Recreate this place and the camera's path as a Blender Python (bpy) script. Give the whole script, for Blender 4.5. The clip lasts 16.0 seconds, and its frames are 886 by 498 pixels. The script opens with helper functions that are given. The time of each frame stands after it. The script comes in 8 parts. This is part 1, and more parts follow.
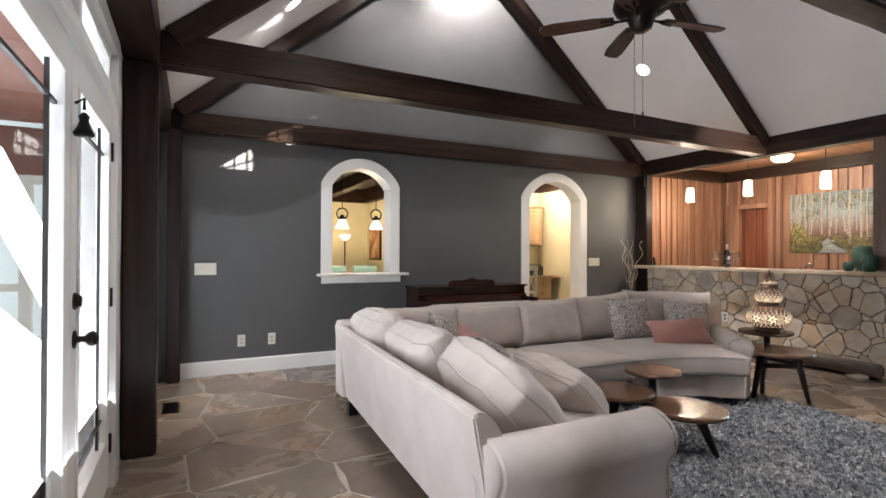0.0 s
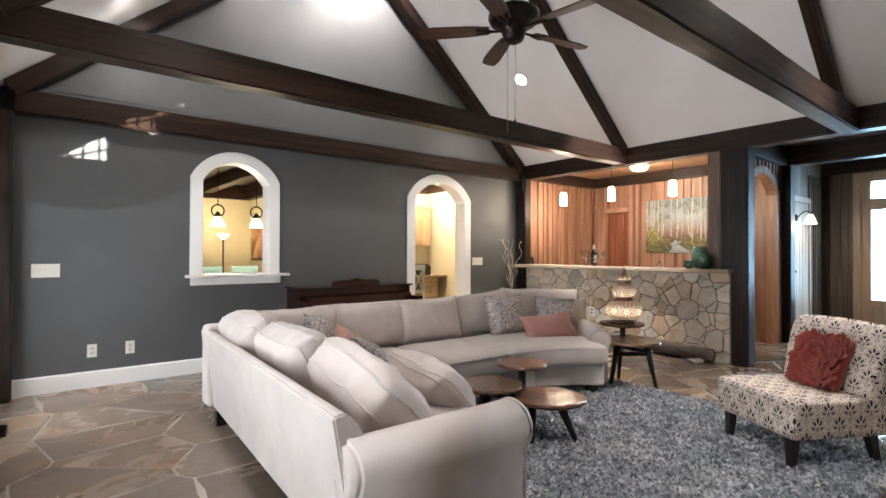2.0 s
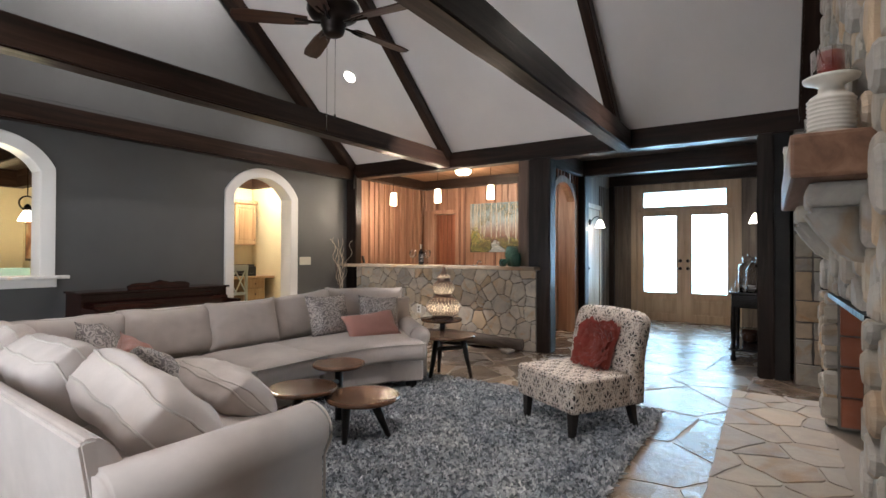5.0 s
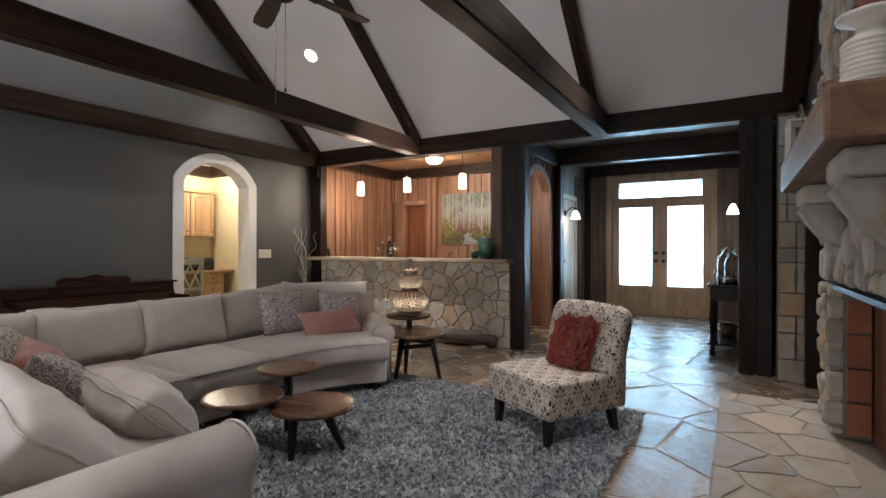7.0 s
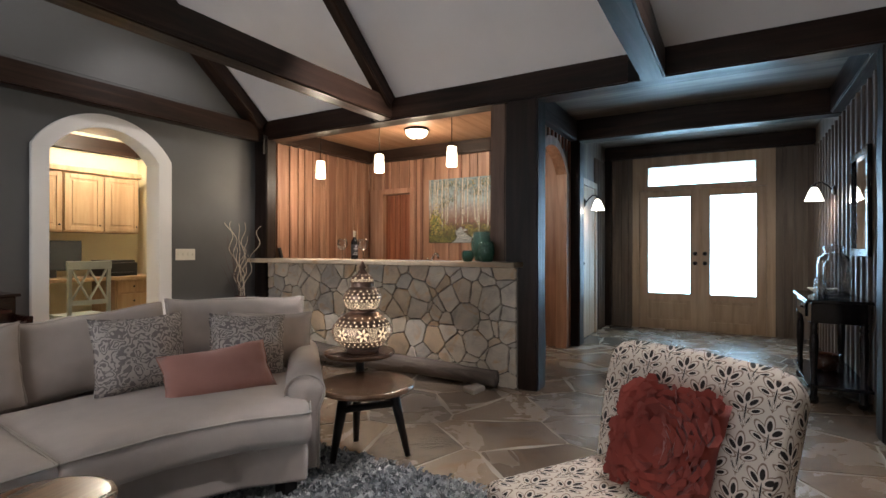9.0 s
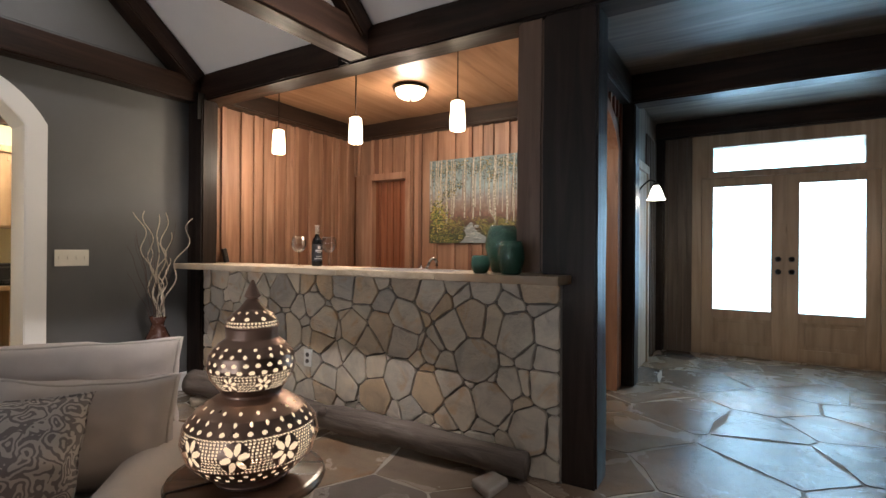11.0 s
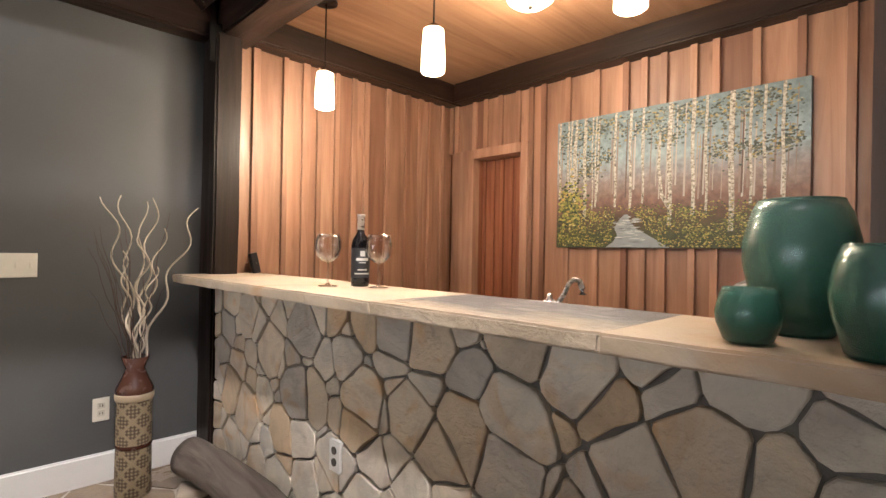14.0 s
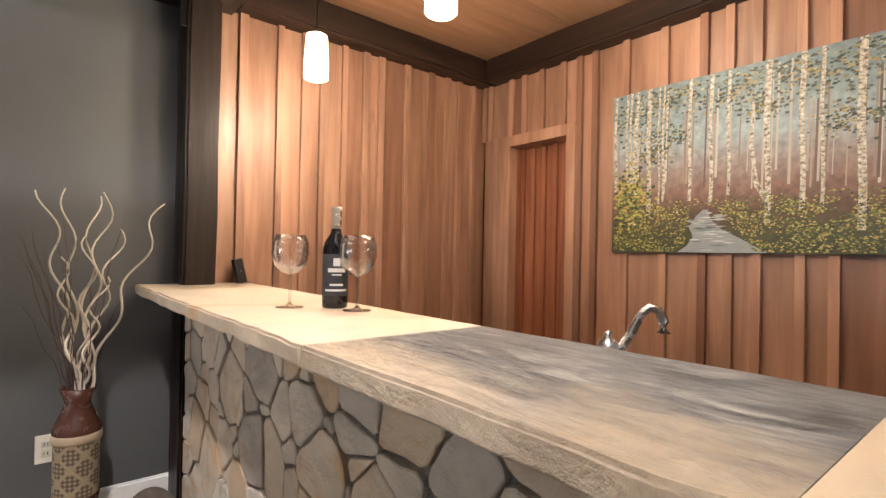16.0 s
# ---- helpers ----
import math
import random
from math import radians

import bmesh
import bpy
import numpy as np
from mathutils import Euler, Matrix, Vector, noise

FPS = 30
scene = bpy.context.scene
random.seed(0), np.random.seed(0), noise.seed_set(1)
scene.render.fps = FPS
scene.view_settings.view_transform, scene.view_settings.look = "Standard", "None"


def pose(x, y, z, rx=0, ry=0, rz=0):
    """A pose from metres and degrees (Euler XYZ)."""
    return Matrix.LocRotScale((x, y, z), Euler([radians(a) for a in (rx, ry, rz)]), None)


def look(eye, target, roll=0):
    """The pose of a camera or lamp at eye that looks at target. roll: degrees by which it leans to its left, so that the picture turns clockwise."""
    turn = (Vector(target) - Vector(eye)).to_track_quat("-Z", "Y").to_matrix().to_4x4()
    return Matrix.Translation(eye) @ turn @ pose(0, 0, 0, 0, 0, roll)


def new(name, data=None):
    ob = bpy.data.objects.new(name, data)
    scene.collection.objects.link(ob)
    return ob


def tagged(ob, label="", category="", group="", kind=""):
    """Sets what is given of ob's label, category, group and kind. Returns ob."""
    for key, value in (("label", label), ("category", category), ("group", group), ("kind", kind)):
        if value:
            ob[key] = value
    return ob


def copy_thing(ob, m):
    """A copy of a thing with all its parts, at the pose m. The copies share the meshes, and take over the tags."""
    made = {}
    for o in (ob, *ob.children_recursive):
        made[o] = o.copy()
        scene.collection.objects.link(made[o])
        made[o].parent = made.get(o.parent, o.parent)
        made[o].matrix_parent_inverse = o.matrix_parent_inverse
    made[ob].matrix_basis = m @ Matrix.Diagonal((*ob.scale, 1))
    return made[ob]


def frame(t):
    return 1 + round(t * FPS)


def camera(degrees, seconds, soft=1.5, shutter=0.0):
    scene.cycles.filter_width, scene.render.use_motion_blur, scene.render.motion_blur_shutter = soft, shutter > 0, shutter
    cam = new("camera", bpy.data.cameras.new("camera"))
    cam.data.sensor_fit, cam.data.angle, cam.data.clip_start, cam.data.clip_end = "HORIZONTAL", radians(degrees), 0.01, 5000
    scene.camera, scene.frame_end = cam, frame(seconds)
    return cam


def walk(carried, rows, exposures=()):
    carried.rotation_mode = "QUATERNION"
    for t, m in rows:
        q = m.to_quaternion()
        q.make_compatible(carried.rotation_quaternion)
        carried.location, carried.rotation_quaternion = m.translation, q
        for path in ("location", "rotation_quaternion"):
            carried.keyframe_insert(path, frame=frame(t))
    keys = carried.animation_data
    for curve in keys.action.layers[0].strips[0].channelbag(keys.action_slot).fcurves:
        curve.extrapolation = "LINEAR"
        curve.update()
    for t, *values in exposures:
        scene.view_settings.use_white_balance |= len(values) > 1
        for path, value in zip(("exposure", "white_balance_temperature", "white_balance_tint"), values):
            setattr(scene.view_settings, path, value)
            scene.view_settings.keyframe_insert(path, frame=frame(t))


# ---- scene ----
cam = camera(83.1, 16.0)
PATH = [
    (0, (0.203, 0.122, 1.252), (1.105, 1.907, 1.267), 0.2),
    (0.5, (0.233, 0.105, 1.253), (1.224, 1.842, 1.269), 0.2),
    (1, (0.262, 0.098, 1.247), (1.343, 1.78, 1.264), 0.2),
    (1.5, (0.289, 0.076, 1.245), (1.455, 1.701, 1.263), 0.2),
    (2, (0.308, 0.059, 1.246), (1.561, 1.618, 1.263), 0.2),
    (2.5, (0.335, 0.04, 1.242), (1.672, 1.526, 1.259), 0.2),
    (3, (0.372, 0.03, 1.235), (1.798, 1.432, 1.254), 0.1),
    (3.5, (0.398, 0.008, 1.233), (1.907, 1.32, 1.254), 0.2),
    (4, (0.423, -0.013, 1.23), (2.001, 1.216, 1.251), 0.2),
    (4.5, (0.44, -0.028, 1.235), (2.073, 1.127, 1.254), 0.2),
    (5, (0.46, -0.04, 1.233), (2.133, 1.055, 1.253), 0.2),
    (5.2, (0.461, -0.048, 1.234), (2.147, 1.027, 1.254), 0.1),
    (7.5, (1.117, 0.237, 1.196), (2.845, 1.243, 1.188), 0.1),
    (8, (1.534, 0.449, 1.192), (3.267, 1.448, 1.18), 0.1),
    (8.5, (1.988, 0.66, 1.196), (3.721, 1.658, 1.181), 0.2),
    (8.7, (2.166, 0.734, 1.183), (3.897, 1.735, 1.177), 0.1),
    (10.8, (3.759, 1.518, 1.199), (5.463, 2.565, 1.203), 0.2),
    (11, (3.872, 1.6, 1.202), (5.575, 2.649, 1.204), 0.4),
    (11.5, (4.166, 1.796, 1.201), (5.835, 2.899, 1.206), 0.5),
    (12, (4.437, 1.998, 1.202), (6.061, 3.165, 1.208), 0.5),
    (12.5, (4.692, 2.176, 1.208), (6.276, 3.398, 1.216), 0.6),
    (13, (4.921, 2.327, 1.215), (6.453, 3.612, 1.225), 0.7),
    (13.5, (5.12, 2.477, 1.218), (6.596, 3.826, 1.226), 0.9),
    (14, (5.283, 2.604, 1.225), (6.699, 4.016, 1.235), 1.0),
    (14.5, (5.458, 2.715, 1.227), (6.819, 4.181, 1.239), 0.9),
    (15, (5.612, 2.807, 1.235), (6.931, 4.31, 1.246), 1.0),
    (15.5, (5.724, 2.892, 1.233), (7.019, 4.416, 1.248), 1.1),
    (16, (5.805, 2.96, 1.241), (7.082, 4.5, 1.26), 1.1),
]
walk(cam, [(t, look(eye, target, roll)) for t, eye, target, roll in PATH],
     exposures=[(0, 0.18), (1, 0.44), (2, 0.55), (3.5, 0.4), (5, 0.12), (7.5, -0.28), (8.7, -0.3), (10.8, -0.46), (11.5, -0.24), (12.5, 0.24), (13.5, 0.24), (15, 0.3), (16, 0.22)])

# ---------------------------------------------------------------- world and large lights
world = bpy.data.worlds.new("World")
scene.world = world
world.use_nodes = True
wn = world.node_tree
sky = wn.nodes.new("ShaderNodeTexSky")
sky.sky_type, sky.sun_disc = "NISHITA", False
sky.sun_elevation, sky.sun_rotation = radians(42), radians(250)
wn.links.new(sky.outputs["Color"], wn.nodes["Background"].inputs["Color"])
wn.nodes["Background"].inputs["Strength"].default_value = 0.12


def lamp(name, kind, energy, color, m, size=0.1, size_y=None, spot=None, blend=0.5):
    d = bpy.data.lights.new(name, kind)
    d.energy, d.color = energy, color
    if kind == "AREA":
        d.shape, d.size, d.size_y = "RECTANGLE", size, size_y or size
    elif kind == "SUN":
        d.angle = size
    else:
        d.shadow_soft_size = size
    if spot:
        d.spot_size, d.spot_blend = radians(spot), blend
    ob = new(name, d)
    ob.matrix_basis = m
    return ob


WARM, DAY = (1.0, 0.83, 0.64), (0.84, 0.9, 1.0)
lamp("sun", "SUN", 3.0, (1.0, 0.95, 0.86), look((-6, 3, 9), (0, 2, 0)), radians(0.5))
# daylight in the openings
lamp("daylight_terrace_doors", "AREA", 80, DAY, look((-0.8, 2.2, 1.2), (1.6, 2.3, 3.4)), 2.2, 2.2)
lamp("daylight_side_window", "AREA", 40, DAY, look((-0.75, 4.6, 1.2), (2.0, 4.6, 2.4)), 1.2, 1.9)
lamp("daylight_entry_doors", "AREA", 100, (0.44, 0.73, 1.0), look((10.95, 1.29, 1.35), (6, 1.29, 0.6)), 1.5, 2.0)

# added spot for reflected sun, through an unseen cut-out and the side door's glass
SPOT_POS = Vector((-2.2, 2.92, 0.25))
lamp("sun_glint", "SPOT", 12000, (1.0, 0.96, 0.9), look(SPOT_POS, (0.92, 5.69, 2.4)), 0.002, spot=17, blend=0.05)

# ---------------------------------------------------------------- materials


def shader(name, rough=0.6, metal=0.0, spec=0.5):
    m = bpy.data.materials.new(name)
    m.use_nodes = True
    b = m.node_tree.nodes["Principled BSDF"]
    b.inputs["Roughness"].default_value, b.inputs["Metallic"].default_value = rough, metal
    b.inputs["Specular IOR Level"].default_value = spec
    return m, m.node_tree, b


def node(nt, kind, **inputs):
    n = nt.nodes.new(kind)
    for k, v in inputs.items():
        n.inputs[k.replace("_", " ")].default_value = v
    return n


def ramp(nt, fac, *stops):
    r = nt.nodes.new("ShaderNodeValToRGB")
    while len(r.color_ramp.elements) < len(stops):
        r.color_ramp.elements.new(0.5)
    for e, (p, c) in zip(r.color_ramp.elements, stops):
        e.position, e.color = p, (*c, 1) if len(c) == 3 else c
    nt.links.new(fac, r.inputs["Fac"])
    return r.outputs["Color"]


def mixed(nt, kind, fac, a, b):
    m = nt.nodes.new("ShaderNodeMixRGB")
    m.blend_type = kind
    for sock, v in zip(m.inputs, (fac, a, b)):
        if isinstance(v, bpy.types.NodeSocket):
            nt.links.new(v, sock)
        else:
            sock.default_value = v if isinstance(v, (int, float)) else (*v, 1)
    return m.outputs["Color"]


def coords(nt, scale=(1, 1, 1), space="Object", rot=(0, 0, 0), shift=True):
    tc = nt.nodes.new("ShaderNodeTexCoord")
    mp = nt.nodes.new("ShaderNodeMapping")
    mp.inputs["Scale"].default_value, mp.inputs["Rotation"].default_value = scale, rot
    nt.links.new(tc.outputs[space], mp.inputs["Vector"])
    if not shift:
        return mp.outputs["Vector"]
    oi = nt.nodes.new("ShaderNodeObjectInfo")
    mul = node(nt, "ShaderNodeMath")
    mul.operation, mul.inputs[1].default_value = "MULTIPLY", 37.0
    nt.links.new(oi.outputs["Random"], mul.inputs[0])
    add = nt.nodes.new("ShaderNodeVectorMath")
    nt.links.new(mp.outputs["Vector"], add.inputs[0])
    nt.links.new(mul.outputs[0], add.inputs[1])
    return add.outputs["Vector"]


def fbm(nt, vec, scale, detail=5.0, rough=0.6, distort=0.0):
    n = node(nt, "ShaderNodeTexNoise", Scale=scale, Detail=detail, Roughness=rough, Distortion=distort)
    nt.links.new(vec, n.inputs["Vector"])
    return n.outputs["Fac"]


def bumped(nt, b, height, strength, dist=0.01):
    n = node(nt, "ShaderNodeBump", Strength=strength, Distance=dist)
    nt.links.new(height, n.inputs["Height"])
    nt.links.new(n.outputs["Normal"], b.inputs["Normal"])


def painted(name, color, rough=0.6, var=0.12, bump=0.08, scale=60):
    m, nt, b = shader(name, rough)
    v = coords(nt, shift=False)
    dark = tuple(c * (1 - var) for c in color)
    lite = tuple(min(1, c * (1 + var)) for c in color)
    nt.links.new(ramp(nt, fbm(nt, v, 1.3, 6), (0.3, dark), (0.7, lite)), b.inputs["Base Color"])
    f = fbm(nt, v, scale, 3)
    bumped(nt, b, f, bump, 0.004)
    nt.links.new(ramp(nt, fbm(nt, v, 4, 4), (0.3, (rough * 0.8,) * 3), (0.75, (min(1, rough * 1.2),) * 3)), b.inputs["Roughness"])
    return m


def timber(name, dark, mid, lite, axis=2, rough=0.5, grain=1.0, bump=0.25, vary=0.35, space="Object"):
    """Wood with the grain along one axis; each piece differs a little."""
    m, nt, b = shader(name, rough)
    s = [16 * grain] * 3
    s[axis] = 1.1 * grain
    v = coords(nt, tuple(s), space)
    g = fbm(nt, v, 1.0, 9, 0.62, 0.8)
    col = ramp(nt, g, (0.28, dark), (0.5, mid), (0.72, lite))
    s2 = [2.2] * 3
    s2[axis] = 0.5
    blotch = ramp(nt, fbm(nt, coords(nt, tuple(s2), space), 1.0, 4), (0.3, (1 - vary,) * 3), (0.7, (1, 1, 1)))
    col = mixed(nt, "MULTIPLY", 1.0, col, blotch)
    oi = nt.nodes.new("ShaderNodeObjectInfo")
    hue = ramp(nt, oi.outputs["Random"], (0.0, (1 - vary * 0.8, 1 - vary * 0.95, 1 - vary)), (0.5, (0.95, 0.93, 0.9)), (1.0, (1.0, 1.0, 1.0)))
    col = mixed(nt, "MULTIPLY", 1.0, col, hue)
    knots = node(nt, "ShaderNodeTexVoronoi", Scale=1.0)
    s3 = [7.0] * 3
    s3[axis] = 1.6
    nt.links.new(coords(nt, tuple(s3), space), knots.inputs["Vector"])
    kn = ramp(nt, knots.outputs["Distance"], (0.0, (0.35, 0.3, 0.28)), (0.11, (1, 1, 1)))
    col = mixed(nt, "MULTIPLY", 0.6, col, kn)
    nt.links.new(col, b.inputs["Base Color"])
    bumped(nt, b, g, bump, 0.006)
    nt.links.new(ramp(nt, g, (0.3, (rough * 1.15,) * 3), (0.7, (rough * 0.8,) * 3)), b.inputs["Roughness"])
    return m


def stone(name, tones, rough=0.75, scale=3.0, bump=0.5, gloss=None, stretch=(1, 1, 1)):
    """Natural stone: each piece takes a tone of its own, with clouds, veins and pits."""
    m, nt, b = shader(name, rough)
    oi = nt.nodes.new("ShaderNodeObjectInfo")
    n = len(tones)
    base = ramp(nt, oi.outputs["Random"], *[((i + 0.5) / n, t) for i, t in enumerate(tones)])
    v = coords(nt, stretch, "Object")
    cloud = fbm(nt, v, scale, 8, 0.62, 0.6)
    col = mixed(nt, "MULTIPLY", 1.0, base, ramp(nt, cloud, (0.25, (0.62, 0.6, 0.6)), (0.5, (0.95, 0.93, 0.9)), (0.75, (1.15, 1.1, 1.02))))
    rust = ramp(nt, fbm(nt, v, scale * 0.7, 3, 0.5, 1.5), (0.56, (1, 1, 1)), (0.72, (0.95, 0.72, 0.5)))
    col = mixed(nt, "MULTIPLY", 0.8, col, rust)
    nt.links.new(col, b.inputs["Base Color"])
    fine = fbm(nt, v, scale * 9, 6, 0.7)
    h = mixed(nt, "ADD", 0.35, cloud, fine)
    bumped(nt, b, h, bump, 0.02)
    lo, hi = gloss or (rough * 0.85, min(1, rough * 1.2))
    nt.links.new(ramp(nt, cloud, (0.3, (lo,) * 3), (0.7, (hi,) * 3)), b.inputs["Roughness"])
    return m


def fabric(name, color, var=0.1, rough=0.9, weave=420, sheen=0.3):
    m, nt, b = shader(name, rough, spec=0.2)
    v = coords(nt, shift=False)
    big = fbm(nt, v, 5, 4)
    col = ramp(nt, big, (0.3, tuple(c * (1 - var) for c in color)), (0.7, color))
    nt.links.new(col, b.inputs["Base Color"])
    b.inputs["Sheen Weight"].default_value = sheen
    h = mixed(nt, "ADD", 0.5, fbm(nt, v, weave, 2), fbm(nt, v, 14, 3))
    bumped(nt, b, h, 0.25, 0.004)
    return m


def plain(name, color, rough=0.4, metal=0.0, emit=0.0, glow=None):
    m, nt, b = shader(name, rough, metal)
    v = coords(nt, shift=False)
    nt.links.new(ramp(nt, fbm(nt, v, 9, 4), (0.3, tuple(c * 0.88 for c in color)), (0.7, color)), b.inputs["Base Color"])
    nt.links.new(ramp(nt, fbm(nt, v, 25, 3), (0.3, (rough * 0.8,) * 3), (0.7, (min(1, rough * 1.2),) * 3)), b.inputs["Roughness"])
    if emit:
        b.inputs["Emission Color"].default_value, b.inputs["Emission Strength"].default_value = (*(glow or color), 1), emit
    return m


def clear(name, color=(1, 1, 1), rough=0.0, ior=1.45):
    m, nt, b = shader(name, rough)
    b.inputs["Base Color"].default_value = (*color, 1)
    b.inputs["Transmission Weight"].default_value, b.inputs["IOR"].default_value = 1.0, ior
    return m


M_GREY = painted("charcoal wall paint", (0.089, 0.09, 0.09), 0.55, 0.08, 0.1, 90)
M_WHITE = painted("white trim paint", (0.78, 0.77, 0.74), 0.35, 0.04, 0.05)
M_CEIL = painted("warm white ceiling paint", (0.84, 0.81, 0.79), 0.8, 0.04, 0.05)
M_YELLOW = painted("cream yellow wall paint", (0.77, 0.69, 0.49), 0.6, 0.05, 0.05)
M_BLACK = painted("near-black shade and gobo paint", (0.02, 0.018, 0.017), 0.7, 0.1)
M_BEAM_X = timber("dark stained beam along x", (0.012, 0.007, 0.005), (0.03, 0.016, 0.011), (0.06, 0.033, 0.022), 0, 0.42, 0.8, 0.5, 0.3)
M_BEAM_Y = timber("dark stained beam along y", (0.012, 0.007, 0.005), (0.03, 0.016, 0.011), (0.06, 0.033, 0.022), 1, 0.42, 0.8, 0.5, 0.3)
M_BEAM_Z = timber("dark stained post", (0.012, 0.008, 0.007), (0.028, 0.018, 0.014), (0.05, 0.034, 0.027), 2, 0.45, 0.8, 0.4, 0.3)
M_CEDAR = timber("reddish cedar board", (0.3, 0.145, 0.086), (0.45, 0.24, 0.153), (0.57, 0.335, 0.225), 2, 0.45, 0.7, 0.2, 0.55)
M_CEDARD = timber("deep red cedar door", (0.2, 0.06, 0.028), (0.32, 0.11, 0.052), (0.42, 0.17, 0.085), 2, 0.5, 0.6, 0.15, 0.25)
M_CEDAR_X = timber("cedar ceiling board", (0.28, 0.145, 0.08), (0.4, 0.22, 0.125), (0.48, 0.28, 0.165), 0, 0.45, 0.6, 0.15, 0.3)
M_GREYWOOD = timber("grey brown hall board", (0.09, 0.065, 0.05), (0.15, 0.11, 0.085), (0.22, 0.17, 0.135), 2, 0.5, 0.6, 0.2, 0.25)
M_HALLCEIL = timber("weathered hall ceiling board", (0.1, 0.075, 0.06), (0.17, 0.135, 0.11), (0.26, 0.21, 0.175), 1, 0.45, 0.6, 0.2, 0.25)
M_FLOOR = stone("slate and sandstone flag", [(0.15, 0.112, 0.085), (0.27, 0.2, 0.14), (0.19, 0.15, 0.12), (0.31, 0.235, 0.165), (0.15, 0.132, 0.118), (0.235, 0.165, 0.115), (0.27, 0.215, 0.165)], 0.3, 2.2, 0.6, (0.13, 0.36))
M_GROUT = painted("pale floor grout", (0.36, 0.31, 0.25), 0.8, 0.15, 0.3)
M_BARSTONE = stone("bar fieldstone", [(0.68, 0.61, 0.52), (0.46, 0.435, 0.4), (0.72, 0.66, 0.57), (0.62, 0.54, 0.43), (0.7, 0.635, 0.54), (0.58, 0.45, 0.31), (0.58, 0.54, 0.48), (0.68, 0.63, 0.54), (0.62, 0.57, 0.49)], 0.8, 6, 0.95)
M_MORTAR = painted("grey brown mortar", (0.17, 0.152, 0.132), 0.9, 0.2, 0.5, 120)
M_FPSTONE = stone("fireplace stone", [(0.42, 0.39, 0.34), (0.33, 0.31, 0.28), (0.46, 0.4, 0.32), (0.5, 0.36, 0.23), (0.38, 0.36, 0.33), (0.44, 0.41, 0.37)], 0.85, 5, 0.7)
M_HEARTH = stone("hearth flag", [(0.42, 0.37, 0.31), (0.36, 0.33, 0.3), (0.45, 0.38, 0.3), (0.4, 0.34, 0.27), (0.34, 0.32, 0.3)], 0.7, 3.5, 0.5)
M_BARTOP = stone("pale sandstone bar slab", [(0.5, 0.42, 0.32), (0.52, 0.44, 0.34)], 0.4, 2.5, 0.5, (0.35, 0.6))
M_BARTOPG, nt, b = shader("sandstone bar slab with a riven grey face", 0.4)
v = coords(nt, shift=False)
streak = fbm(nt, coords(nt, (24, 6.5, 9), shift=False), 1.0, 9, 0.7, 1.2)
crest = fbm(nt, coords(nt, (60, 15, 20), shift=False), 1.0, 6, 0.65, 0.6)
riven = mixed(nt, "MULTIPLY", 1.0, ramp(nt, streak, (0.34, (0.035, 0.034, 0.036)), (0.46, (0.11, 0.108, 0.112)), (0.56, (0.21, 0.205, 0.2)), (0.72, (0.42, 0.39, 0.35))), ramp(nt, crest, (0.35, (0.6, 0.6, 0.62)), (0.62, (1.1, 1.08, 1.05)), (0.75, (1.6, 1.5, 1.4))))
sand = mixed(nt, "MULTIPLY", 1.0, ramp(nt, fbm(nt, v, 3.0, 7), (0.3, (0.42, 0.33, 0.23)), (0.7, (0.58, 0.48, 0.36))), ramp(nt, fbm(nt, v, 40, 4), (0.3, (0.85, 0.84, 0.82)), (0.7, (1.05, 1.05, 1.05))))
sep = nt.nodes.new("ShaderNodeSeparateXYZ")
nt.links.new(v, sep.inputs[0])
edge = node(nt, "ShaderNodeMath")
edge.operation, edge.inputs[1].default_value = "MULTIPLY_ADD", 0.42
nt.links.new(fbm(nt, coords(nt, (5, 2.2, 4), shift=False), 1.4, 7, 0.65), edge.inputs[0])
nt.links.new(sep.outputs["X"], edge.inputs[2])
back = node(nt, "ShaderNodeMapRange")
back.inputs["From Min"].default_value, back.inputs["From Max"].default_value = 6.43, 6.56
nt.links.new(edge.outputs[0], back.inputs["Value"])
nt.links.new(mixed(nt, "MIX", back.outputs[0], sand, riven), b.inputs["Base Color"])
bumped(nt, b, mixed(nt, "ADD", 0.6, streak, crest), 1.0, 0.02)
nt.links.new(ramp(nt, streak, (0.35, (0.28,) * 3), (0.7, (0.5,) * 3)), b.inputs["Roughness"])
M_BARTOPT = stone("tan sandstone bar slab", [(0.38, 0.3, 0.21), (0.37, 0.29, 0.21)], 0.4, 2.5, 0.5, (0.35, 0.6))
M_IRON = plain("blackened iron", (0.012, 0.011, 0.011), 0.45, 0.8)
for m in (M_BEAM_X, M_BEAM_Y, M_BEAM_Z):
    m.node_tree.nodes["Principled BSDF"].inputs["Specular IOR Level"].default_value = 0.22
M_GLASS = clear("window glass", (0.98, 1, 1))


def glowing(name, color, strength):
    m = bpy.data.materials.new(name)
    m.use_nodes = True
    nt = m.node_tree
    e = nt.nodes.new("ShaderNodeEmission")
    e.inputs["Color"].default_value, e.inputs["Strength"].default_value = (*color, 1), strength
    nt.links.new(e.outputs[0], nt.nodes["Material Output"].inputs["Surface"])
    return m


M_DAYSKY = glowing("overexposed daylight beyond the doors", (0.46, 0.76, 1.0), 3.4)

# ---------------------------------------------------------------- mesh helpers


def mesh_of(bm, material, smooth=False):
    me = bpy.data.meshes.new("mesh")
    bm.to_mesh(me)
    bm.free()
    for mt in material if isinstance(material, (list, tuple)) else [material]:
        me.materials.append(mt)
    if smooth:
        me.shade_smooth()
    return me


